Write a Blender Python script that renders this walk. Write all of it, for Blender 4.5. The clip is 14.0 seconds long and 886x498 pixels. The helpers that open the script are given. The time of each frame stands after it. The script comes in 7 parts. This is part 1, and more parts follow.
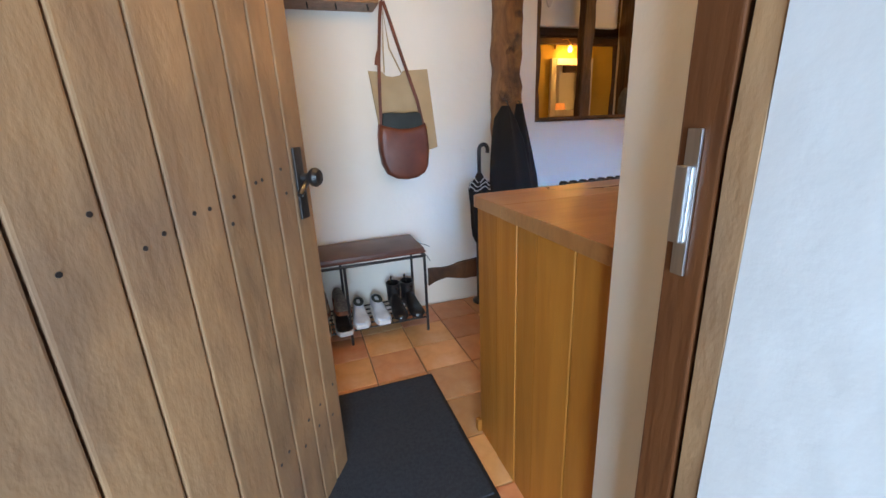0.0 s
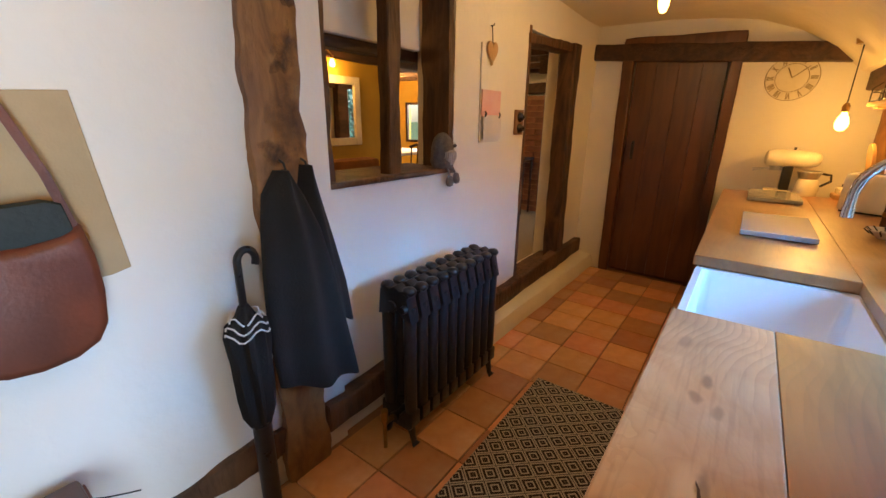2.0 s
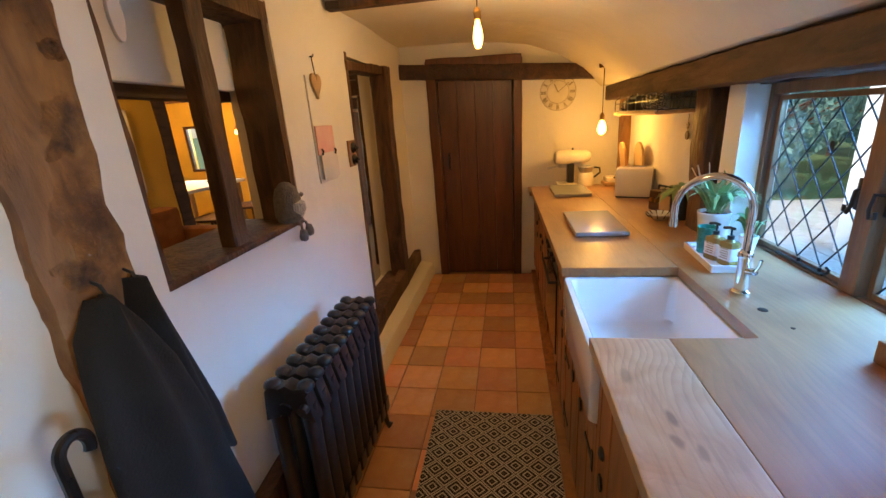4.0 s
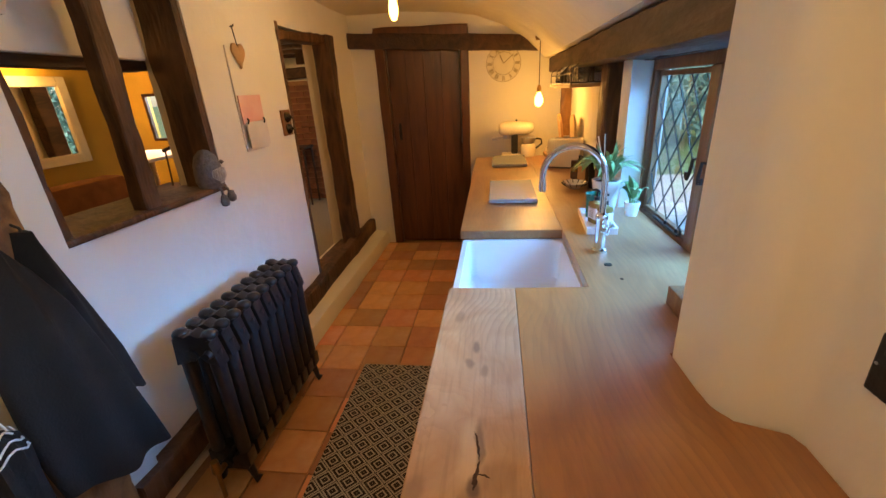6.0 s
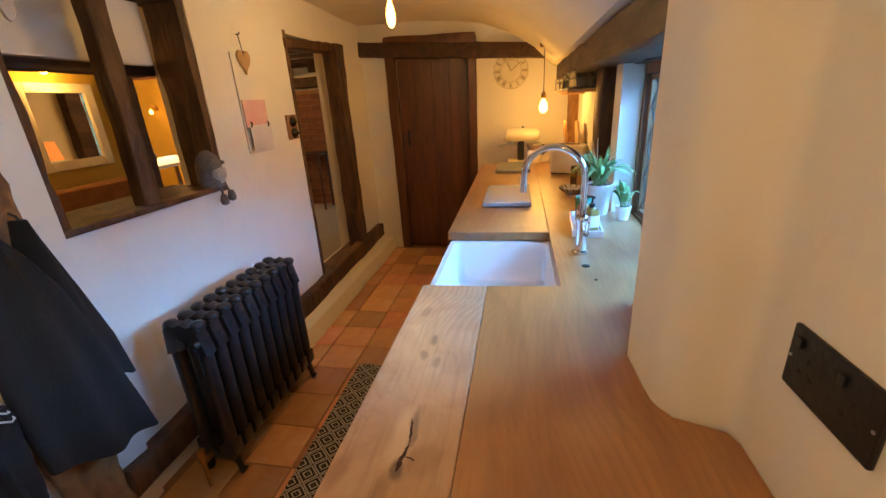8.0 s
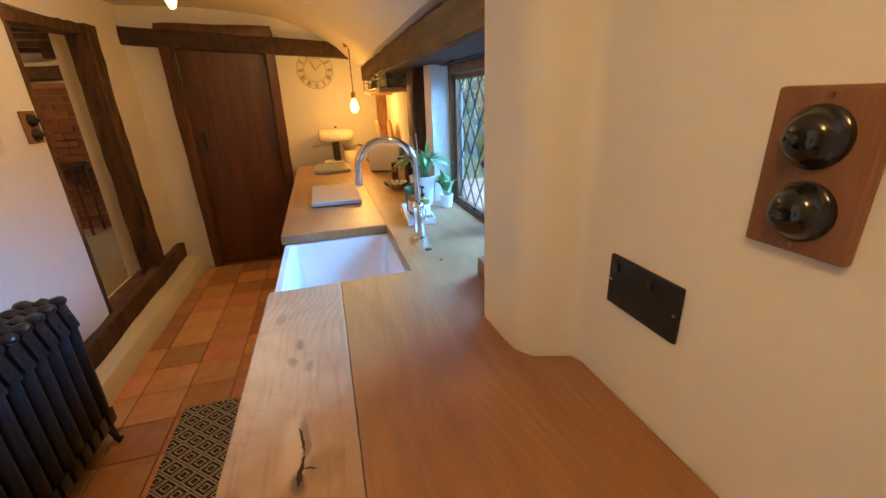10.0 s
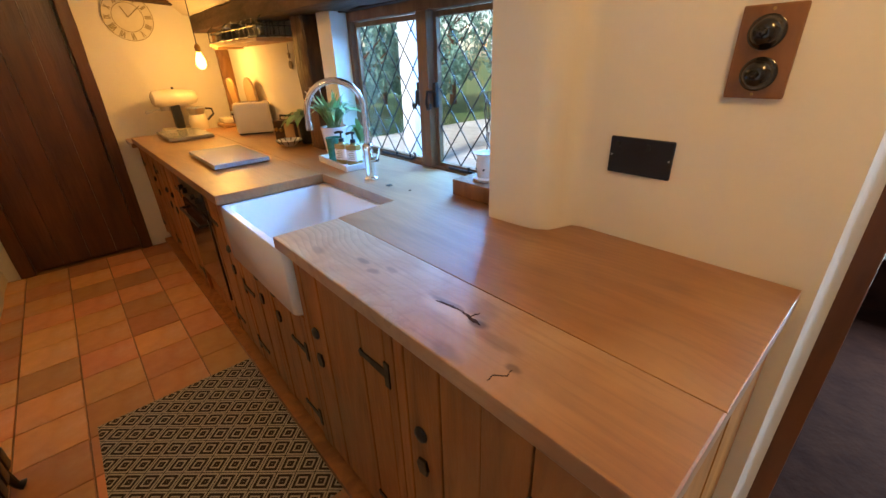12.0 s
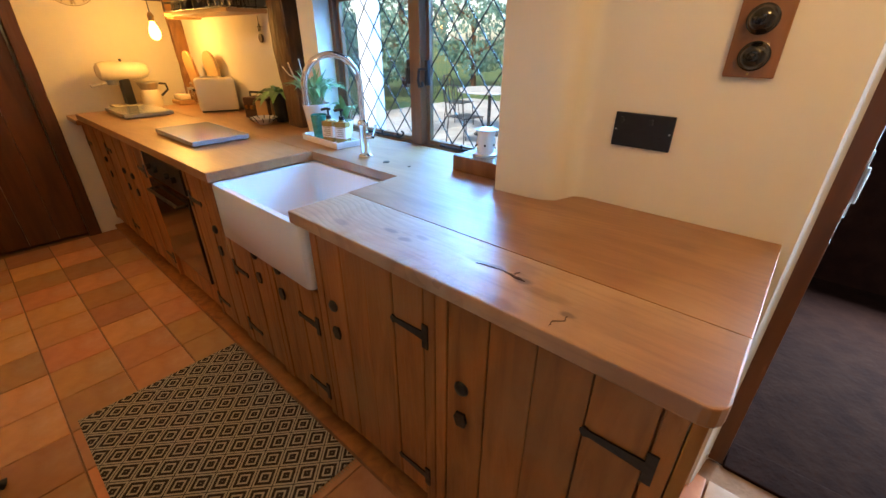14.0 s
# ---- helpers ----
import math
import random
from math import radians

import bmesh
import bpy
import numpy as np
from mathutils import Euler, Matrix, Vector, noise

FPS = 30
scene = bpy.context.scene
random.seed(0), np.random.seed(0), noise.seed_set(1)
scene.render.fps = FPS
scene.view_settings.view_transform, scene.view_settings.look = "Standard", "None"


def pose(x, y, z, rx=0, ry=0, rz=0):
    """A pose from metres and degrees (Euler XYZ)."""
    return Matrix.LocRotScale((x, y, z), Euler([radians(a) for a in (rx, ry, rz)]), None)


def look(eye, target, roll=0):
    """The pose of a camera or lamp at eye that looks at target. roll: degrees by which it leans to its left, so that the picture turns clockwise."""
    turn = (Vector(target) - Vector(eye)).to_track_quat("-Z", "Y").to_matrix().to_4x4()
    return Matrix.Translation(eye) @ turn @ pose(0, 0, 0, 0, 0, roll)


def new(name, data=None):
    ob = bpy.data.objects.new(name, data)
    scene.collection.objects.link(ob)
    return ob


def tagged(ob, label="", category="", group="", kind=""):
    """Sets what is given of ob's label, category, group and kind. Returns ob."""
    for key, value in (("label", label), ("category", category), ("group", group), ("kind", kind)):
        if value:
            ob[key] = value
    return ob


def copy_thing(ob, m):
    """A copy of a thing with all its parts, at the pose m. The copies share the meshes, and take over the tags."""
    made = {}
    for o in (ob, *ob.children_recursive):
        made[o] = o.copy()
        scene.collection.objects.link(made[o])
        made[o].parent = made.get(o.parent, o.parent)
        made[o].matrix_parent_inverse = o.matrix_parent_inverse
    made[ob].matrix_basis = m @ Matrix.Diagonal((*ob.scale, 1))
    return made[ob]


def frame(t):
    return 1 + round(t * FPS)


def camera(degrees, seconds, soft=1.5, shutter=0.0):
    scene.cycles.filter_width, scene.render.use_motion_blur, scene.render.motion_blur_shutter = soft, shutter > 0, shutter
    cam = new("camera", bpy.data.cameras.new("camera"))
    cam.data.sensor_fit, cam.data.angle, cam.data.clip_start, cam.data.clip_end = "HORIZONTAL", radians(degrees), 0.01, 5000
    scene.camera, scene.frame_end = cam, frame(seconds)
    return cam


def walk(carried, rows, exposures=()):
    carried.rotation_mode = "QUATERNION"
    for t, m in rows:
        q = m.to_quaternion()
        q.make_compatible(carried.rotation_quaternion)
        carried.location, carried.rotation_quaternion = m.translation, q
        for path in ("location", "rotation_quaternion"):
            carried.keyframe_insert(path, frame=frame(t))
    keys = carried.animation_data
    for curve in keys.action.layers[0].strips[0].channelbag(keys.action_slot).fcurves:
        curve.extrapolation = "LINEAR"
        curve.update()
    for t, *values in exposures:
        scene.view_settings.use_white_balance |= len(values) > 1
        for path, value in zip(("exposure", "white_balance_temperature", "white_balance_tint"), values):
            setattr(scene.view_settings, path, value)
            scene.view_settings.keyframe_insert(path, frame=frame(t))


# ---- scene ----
cam = camera(94.7, 14.0)
path = [
    (0.0, look((-0.115, -0.389, 1.139), (0.494, 1.420, 0.541), -2.5)),
    (0.5, pose(-0.0104, 0.0103, 1.1312, 72.92, 2.27, -26.45)),
    (1.0, pose(0.1082, 0.3405, 1.1516, 71.92, 1.40, -36.70)),
    (1.5, pose(0.2129, 0.5871, 1.2601, 72.97, 0.45, -45.23)),
    (2.0, pose(0.3493, 0.7316, 1.3621, 72.65, -0.72, -53.55)),
    (2.5, pose(0.4454, 0.9024, 1.4329, 73.09, -0.69, -61.76)),
    (3.0, pose(0.4503, 1.0963, 1.4788, 73.21, 0.15, -68.93)),
    (3.5, pose(0.4520, 1.1181, 1.5070, 73.16, 2.15, -74.84)),
    (4.0, pose(0.4120, 1.0406, 1.5219, 72.47, 3.72, -81.45)),
    (6.5, pose(0.3075, 0.5864, 1.4977, 67.58, 3.45, -82.17)),
    (7.0, pose(0.3210, 0.5300, 1.4796, 68.73, 3.42, -76.39)),
    (9.5, pose(0.2613, 0.5078, 1.4656, 70.71, 2.40, -97.60)),
    (10.0, pose(0.2899, 0.6055, 1.4374, 69.47, 1.98, -106.03)),
    (10.5, pose(0.3639, 0.7660, 1.4246, 69.25, 2.00, -113.96)),
    (11.0, pose(0.3226, 0.9778, 1.4125, 67.78, 1.68, -123.44)),
    (11.5, pose(0.3022, 1.1205, 1.3858, 66.37, 1.15, -129.54)),
    (12.0, pose(0.3421, 1.1688, 1.3641, 64.84, 1.65, -131.94)),
    (12.5, pose(0.3794, 1.2847, 1.3639, 64.56, 0.79, -135.71)),
    (13.0, pose(0.3913, 1.3463, 1.3587, 63.24, 0.79, -137.73)),
    (13.5, pose(0.4055, 1.3443, 1.3541, 62.93, 0.17, -139.18)),
    (14.0, pose(0.4312, 1.3503, 1.3483, 62.81, -0.20, -138.77)),
]
walk(cam, path, [(0.0, 0.55), (1.0, 0.8), (2.5, 0.6), (7.0, 0.64), (10.5, 0.68), (12.5, 0.78), (14.0, 0.85)])

# ---- world and lights ----
world = bpy.data.worlds.new("world")
scene.world = world
world.use_nodes = True
wt = world.node_tree
sky = wt.nodes.new("ShaderNodeTexSky")
sky.sky_type, sky.sun_disc = "NISHITA", False
sky.sun_elevation, sky.sun_rotation = radians(40), radians(344)
wt.links.new(sky.outputs[0], wt.nodes["Background"].inputs[0])
wt.nodes["Background"].inputs[1].default_value = 0.13


def lamp(name, kind, at, energy, color, size=0.03, to=None):
    data = bpy.data.lights.new(name, kind)
    data.energy, data.color = energy, color
    ob = new(name, data)
    ob.matrix_world = look(at, to) if to else Matrix.Translation(at)
    if kind == "POINT":
        data.shadow_soft_size = size
    return ob


sun = lamp("sun", "SUN", (-2, 8, 11), 5.0, (1.0, 0.96, 0.9), to=(1.5, -4, 0))
sun.data.angle = radians(12)
WARM = (1.0, 0.61, 0.23)
lamp("bulb_light_corridor", "POINT", (2.612, 1.175, 1.905), 7.0, WARM)
lamp("bulb_light_worktop", "POINT", (3.79, 0.335, 1.39), 6.5, (1.0, 0.50, 0.10))
# bulb out of view, added to warm the entry walls
lamp("unseen_bulb_light_entry", "POINT", (0.15, 0.74, 1.92), 7.0, (1.0, 0.61, 0.23), 0.08)
lamp("wall_lamp_light", "POINT", (2.85, 3.70, 1.76), 4.5, (1.0, 0.50, 0.11))
# fill lamps without fittings, added to brighten the rooms beyond the wall
lamp("dining_fill", "POINT", (4.9, 5.2, 1.8), 60, (1.0, 0.50, 0.14))
lamp("living_fill", "POINT", (1.6, 3.2, 1.75), 4, (1.0, 0.50, 0.14))
lamp("hall_fill", "POINT", (4.6, 3.0, 1.7), 2, (1.0, 0.6, 0.25))


def area(name, at, to, w, h, energy, color):
    ob = lamp(name, "AREA", at, energy, color, to=to)
    ob.data.shape, ob.data.size, ob.data.size_y = "RECTANGLE", w, h
    return ob


area("window_daylight", (1.3, -2.4, 2.65), (1.95, 1.9, 0.75), 4.6, 1.4, 640, (0.14, 0.45, 1.0))
area("doorway_daylight", (-0.42, -1.85, 0.9), (-0.20, 1.0, 0.6), 0.9, 1.4, 80, (0.58, 0.77, 1.0))
area("far_window_daylight", (6.7, 5.55, 1.6), (5.0, 5.4, 0.9), 0.8, 0.6, 22, (0.7, 0.85, 1.0))


# ---- materials ----
def material(name, base, rough=0.6, metal=0.0, base2=None, scale=8.0, detail=6.0, stretch=(1, 1, 1), bump=0.1, bump_scale=60.0, wear=None, wear_scale=2.0, spread=(0.35, 0.65), vary=0.0, vary_hue=0.0, coat=0.0, emit=None, emit_strength=0.0, alpha=1.0, transmission=0.0, distort=0.0, sheen=0.0, subsurface=0.0, bump_dist=0.01):
    m = bpy.data.materials.new(name)
    m.use_nodes = True
    nt = m.node_tree
    n, link = nt.nodes, nt.links.new
    b = n["Principled BSDF"]
    b.inputs["Roughness"].default_value, b.inputs["Metallic"].default_value = rough, metal
    b.inputs["Coat Weight"].default_value = coat
    b.inputs["Coat Roughness"].default_value = 0.12
    b.inputs["Transmission Weight"].default_value = transmission
    b.inputs["Sheen Weight"].default_value = sheen
    co = n.new("ShaderNodeTexCoord")
    mp = n.new("ShaderNodeMapping")
    mp.inputs["Scale"].default_value = stretch
    link(co.outputs["Object"], mp.inputs["Vector"])
    t1 = n.new("ShaderNodeTexNoise")
    t1.inputs["Scale"].default_value, t1.inputs["Detail"].default_value, t1.inputs["Distortion"].default_value = scale, detail, distort
    link(mp.outputs[0], t1.inputs["Vector"])
    ramp = n.new("ShaderNodeMapRange")
    ramp.inputs["From Min"].default_value, ramp.inputs["From Max"].default_value = spread
    link(t1.outputs["Fac"], ramp.inputs["Value"])
    mix = n.new("ShaderNodeMix")
    mix.data_type = "RGBA"
    mix.inputs["A"].default_value = (*base, 1)
    mix.inputs["B"].default_value = (*(base2 or [c * 0.82 for c in base]), 1)
    link(ramp.outputs[0], mix.inputs["Factor"])
    out = mix.outputs["Result"]
    if wear:
        t2 = n.new("ShaderNodeTexNoise")
        t2.inputs["Scale"].default_value, t2.inputs["Detail"].default_value = wear_scale, 5
        link(co.outputs["Object"], t2.inputs["Vector"])
        r2 = n.new("ShaderNodeMapRange")
        r2.inputs["From Min"].default_value, r2.inputs["From Max"].default_value = 0.5, 0.72
        link(t2.outputs["Fac"], r2.inputs["Value"])
        mix2 = n.new("ShaderNodeMix")
        mix2.data_type = "RGBA"
        link(r2.outputs[0], mix2.inputs["Factor"])
        link(out, mix2.inputs["A"])
        mix2.inputs["B"].default_value = (*wear, 1)
        out = mix2.outputs["Result"]
    if vary or vary_hue:
        info = n.new("ShaderNodeObjectInfo")
        hsv = n.new("ShaderNodeHueSaturation")
        mv = n.new("ShaderNodeMapRange")
        mv.inputs["To Min"].default_value, mv.inputs["To Max"].default_value = 1 - vary, 1 + vary
        link(info.outputs["Random"], mv.inputs["Value"])
        link(mv.outputs[0], hsv.inputs["Value"])
        mh = n.new("ShaderNodeMapRange")
        mh.inputs["To Min"].default_value, mh.inputs["To Max"].default_value = 0.5 - vary_hue, 0.5 + vary_hue
        mul = n.new("ShaderNodeMath")
        mul.operation = "MULTIPLY"
        mul.inputs[1].default_value = 7.3
        frac = n.new("ShaderNodeMath")
        frac.operation = "FRACT"
        link(info.outputs["Random"], mul.inputs[0])
        link(mul.outputs[0], frac.inputs[0])
        link(frac.outputs[0], mh.inputs["Value"])
        link(mh.outputs[0], hsv.inputs["Hue"])
        link(out, hsv.inputs["Color"])
        out = hsv.outputs["Color"]
    link(out, b.inputs["Base Color"])
    if bump:
        t3 = n.new("ShaderNodeTexNoise")
        t3.inputs["Scale"].default_value, t3.inputs["Detail"].default_value = bump_scale, 6
        link(mp.outputs[0], t3.inputs["Vector"])
        bp = n.new("ShaderNodeBump")
        bp.inputs["Strength"].default_value, bp.inputs["Distance"].default_value = bump, bump_dist
        link(t3.outputs["Fac"], bp.inputs["Height"])
        link(bp.outputs[0], b.inputs["Normal"])
        rr = n.new("ShaderNodeMapRange")
        rr.inputs["To Min"].default_value, rr.inputs["To Max"].default_value = max(0.02, rough - 0.08), min(1, rough + 0.08)
        link(t1.outputs["Fac"], rr.inputs["Value"])
        link(rr.outputs[0], b.inputs["Roughness"])
    if emit:
        b.inputs["Emission Color"].default_value = (*emit, 1)
        b.inputs["Emission Strength"].default_value = emit_strength
    return m


def oak_material():
    """Oiled oak: fine cathedral grain along x, with a pale burr and dark knots in the front board."""
    m = material("oak_worktop", (0.39, 0.178, 0.054), 0.42, base2=(0.28, 0.112, 0.029), scale=2.2, stretch=(0.8, 4, 4), distort=2.0, bump=0.10, bump_scale=40, bump_dist=0.004, wear=(0.46, 0.26, 0.105), wear_scale=2.0, spread=(0.3, 0.7), coat=1.0)
    nt = m.node_tree
    n, link = nt.nodes, nt.links.new
    b = n["Principled BSDF"]
    b.inputs["Coat Roughness"].default_value = 0.42
    base = b.inputs["Base Color"].links[0].from_socket
    co = n.new("ShaderNodeTexCoord")

    def noise_at(scale, detail, vector=None, distort=0.0):
        t = n.new("ShaderNodeTexNoise")
        t.inputs["Scale"].default_value, t.inputs["Detail"].default_value, t.inputs["Distortion"].default_value = scale, detail, distort
        link(vector or co.outputs["Object"], t.inputs["Vector"])
        return t

    def vec(op, a, value):
        k = n.new("ShaderNodeVectorMath")
        k.operation = op
        link(a, k.inputs[0])
        k.inputs[1].default_value = value
        return k

    def calc(op, a, value):
        k = n.new("ShaderNodeMath")
        k.operation = op
        link(a, k.inputs[0])
        if isinstance(value, float):
            k.inputs[1].default_value = value
        else:
            link(value, k.inputs[1])
        return k.outputs[0]

    def span(a, lo, hi):
        k = n.new("ShaderNodeMapRange")
        k.interpolation_type = "SMOOTHSTEP"
        k.inputs["From Min"].default_value, k.inputs["From Max"].default_value = lo, hi
        link(a, k.inputs["Value"])
        return k.outputs[0]

    def blend(factor, a, color):
        k = n.new("ShaderNodeMix")
        k.data_type = "RGBA"
        link(factor, k.inputs["Factor"])
        link(a, k.inputs["A"])
        k.inputs["B"].default_value = (*color, 1)
        return k.outputs["Result"]

    def spot(place, size, warp):
        """1 at a place on the top, 0 away from it, over an uneven oval that is size x by size y."""
        w = noise_at(13, 3)
        moved = vec("MULTIPLY_ADD", w.outputs["Color"], (warp, warp, 0))
        link(co.outputs["Object"], moved.inputs[2])
        off = vec("SUBTRACT", moved.outputs[0], (place[0] + warp / 2, place[1] + warp / 2, 0))
        oval = vec("MULTIPLY", off.outputs[0], (1 / size[0], 1 / size[1], 0))
        ln = n.new("ShaderNodeVectorMath")
        ln.operation = "LENGTH"
        link(oval.outputs[0], ln.inputs[0])
        return span(ln.outputs["Value"], 1.0, 0.35)

    # the front board is mixed paler in mottles, most from x 0.8 to 1.5
    xyz = n.new("ShaderNodeSeparateXYZ")
    link(co.outputs["Object"], xyz.inputs[0])
    front = calc("MULTIPLY", span(xyz.outputs["Y"], 0.6110, 0.6116), span(xyz.outputs["X"], 2.0, 1.5))
    mottle = noise_at(7, 4, None, 1.5)
    pale = calc("MULTIPLY", calc("MULTIPLY", front, span(xyz.outputs["X"], 0.40, 0.80)), calc("ADD", calc("MULTIPLY", mottle.outputs["Fac"], 0.9), 0.1))
    base = blend(pale, base, (0.60, 0.42, 0.27))
    # growth rings, cut lengthways: thin dark lines that bend round the burr
    slow = noise_at(1.6, 2)
    pull = vec("MULTIPLY_ADD", slow.outputs["Color"], (0.9, 0.30, 0.0))
    link(co.outputs["Object"], pull.inputs[2])
    burr = spot((0.85, 0.715), (0.34, 0.13), 0.08)
    swirl = noise_at(9, 2)
    bend = n.new("ShaderNodeVectorMath")
    bend.operation = "SCALE"
    link(swirl.outputs["Color"], bend.inputs[0])
    link(calc("MULTIPLY", burr, 0.13), bend.inputs["Scale"])
    both = n.new("ShaderNodeVectorMath")
    both.operation = "ADD"
    link(pull.outputs[0], both.inputs[0])
    link(bend.outputs[0], both.inputs[1])
    flat = vec("MULTIPLY", both.outputs[0], (0.16, 1.0, 0.4))
    w = n.new("ShaderNodeTexWave")
    w.wave_type, w.bands_direction, w.wave_profile = "BANDS", "Y", "SAW"
    w.inputs["Scale"].default_value, w.inputs["Distortion"].default_value, w.inputs["Detail"].default_value, w.inputs["Detail Scale"].default_value = 17.0, 2.2, 2.5, 1.5
    link(flat.outputs[0], w.inputs["Vector"])
    ring = calc("POWER", w.outputs["Fac"], 2.2)
    patch = span(noise_at(2.4, 2).outputs["Fac"], 0.35, 0.65)
    lines = calc("MULTIPLY", ring, calc("ADD", calc("MULTIPLY", patch, 0.40), 0.04))
    out = blend(lines, base, (0.20, 0.085, 0.03))
    pores = noise_at(60, 2, vec("MULTIPLY", co.outputs["Object"], (0.10, 1.6, 1)).outputs[0])
    out = blend(calc("MULTIPLY", span(pores.outputs["Fac"], 0.52, 0.72), 0.22), out, (0.16, 0.07, 0.03))
    # stains and knots, each in its place
    for place, size, depth, color in (((0.84, 0.714), (0.11, 0.034), 0.75, (0.66, 0.47, 0.29)), ((0.865, 0.700), (0.075, 0.011), 0.7, (0.10, 0.045, 0.03)), ((0.775, 0.706), (0.030, 0.017), 0.85, (0.07, 0.03, 0.022)),
                                      ((1.165, 0.714), (0.034, 0.013), 0.7, (0.12, 0.055, 0.03)), ((1.095, 0.734), (0.026, 0.014), 0.6, (0.14, 0.065, 0.035)), ((1.305, 0.772), (0.045, 0.018), 0.5, (0.17, 0.085, 0.045)),
                                      ((1.07, 0.700), (0.024, 0.012), 0.5, (0.16, 0.08, 0.04)), ((0.80, 0.665), (0.05, 0.04), 0.35, (0.17, 0.08, 0.04)), ((0.765, 0.80), (0.05, 0.022), 0.45, (0.17, 0.08, 0.035)),
                                      ((0.654, 0.757), (0.018, 0.012), 0.7, (0.09, 0.04, 0.02)), ((0.72, 0.72), (0.07, 0.02), 0.4, (0.15, 0.07, 0.03))):
        out = blend(calc("MULTIPLY", spot(place, size, 0.035), depth), out, color)
    link(out, b.inputs["Base Color"])
    return m


PLASTER = material("plaster", (0.80, 0.765, 0.69), 0.85, base2=(0.74, 0.70, 0.61), scale=1.6, bump=0.5, bump_scale=3.5, bump_dist=0.03, spread=(0.3, 0.7))
CEILING = material("ceiling_plaster", (0.76, 0.70, 0.58), 0.85, base2=(0.70, 0.63, 0.50), scale=1.4, bump=0.6, bump_scale=2.5, bump_dist=0.05)
RENDER = material("white_render", (0.68, 0.69, 0.69), 0.8, base2=(0.58, 0.59, 0.60), scale=2, bump=0.3, bump_scale=8, bump_dist=0.02)
YELLOW = material("yellow_wall", (0.60, 0.40, 0.06), 0.8, scale=2, bump=0.3, bump_scale=6, bump_dist=0.02)
TIMBER = material("dark_timber", (0.105, 0.045, 0.018), 0.6, base2=(0.035, 0.014, 0.006), scale=4, stretch=(3, 3, 0.6), distort=1.5, bump=0.7, bump_scale=18, bump_dist=0.012, wear=(0.2, 0.10, 0.04), wear_scale=3)
BEAM = material("dark_beam", (0.075, 0.03, 0.013), 0.6, base2=(0.03, 0.012, 0.006), scale=4, stretch=(0.6, 3, 3), distort=1.2, bump=0.6, bump_scale=18, bump_dist=0.012)
def knotty_material():
    """Old oak with dark burr knots and hollows down its length."""
    m = material("knotty_timber", (0.29, 0.135, 0.042), 0.6, base2=(0.11, 0.045, 0.016), scale=4.5, stretch=(2.2, 2.2, 0.8), distort=2.2, bump=0.7, bump_scale=15, bump_dist=0.015, wear=(0.34, 0.18, 0.062), wear_scale=9, spread=(0.3, 0.75))
    nt = m.node_tree
    n, link = nt.nodes, nt.links.new
    b = n["Principled BSDF"]
    base = b.inputs["Base Color"].links[0].from_socket
    co = n.new("ShaderNodeTexCoord")
    wob = n.new("ShaderNodeTexNoise")
    wob.inputs["Scale"].default_value, wob.inputs["Detail"].default_value = 22, 5
    link(co.outputs["Object"], wob.inputs["Vector"])
    add = n.new("ShaderNodeVectorMath")
    add.operation = "MULTIPLY_ADD"
    link(wob.outputs["Color"], add.inputs[0])
    add.inputs[1].default_value = (0.10, 0.10, 0.12)
    link(co.outputs["Object"], add.inputs[2])
    total = None
    for x, z, r in ((1.165, 1.355, 0.045), (1.145, 1.535, 0.018), (1.17, 1.57, 0.026), (1.17, 1.83, 0.04), (1.175, 1.70, 0.012), (1.10, 1.26, 0.022)):
        sc = n.new("ShaderNodeVectorMath")
        sc.operation = "SUBTRACT"
        link(add.outputs[0], sc.inputs[0])
        sc.inputs[1].default_value = (x + 0.05, 0, z + 0.06)
        flat = n.new("ShaderNodeVectorMath")
        flat.operation = "MULTIPLY"
        link(sc.outputs[0], flat.inputs[0])
        flat.inputs[1].default_value = (1, 0, 0.8)
        ln = n.new("ShaderNodeVectorMath")
        ln.operation = "LENGTH"
        link(flat.outputs[0], ln.inputs[0])
        f = n.new("ShaderNodeMapRange")
        f.inputs["From Min"].default_value, f.inputs["From Max"].default_value = r * 1.9, r * 0.3
        link(ln.outputs["Value"], f.inputs["Value"])
        if total:
            mx = n.new("ShaderNodeMath")
            mx.operation = "MAXIMUM"
            link(total, mx.inputs[0])
            link(f.outputs[0], mx.inputs[1])
            total = mx.outputs[0]
        else:
            total = f.outputs[0]
    amount = n.new("ShaderNodeMath")
    amount.operation = "MULTIPLY"
    link(total, amount.inputs[0])
    amount.inputs[1].default_value = 0.88
    mix = n.new("ShaderNodeMix")
    mix.data_type = "RGBA"
    link(amount.outputs[0], mix.inputs["Factor"])
    link(base, mix.inputs["A"])
    mix.inputs["B"].default_value = (0.035, 0.014, 0.012, 1)
    link(mix.outputs["Result"], b.inputs["Base Color"])
    dent = n.new("ShaderNodeBump")
    dent.invert = True
    dent.inputs["Strength"].default_value, dent.inputs["Distance"].default_value = 0.9, 0.02
    link(total, dent.inputs["Height"])
    link(b.inputs["Normal"].links[0].from_socket, dent.inputs["Normal"])
    link(dent.outputs[0], b.inputs["Normal"])
    return m


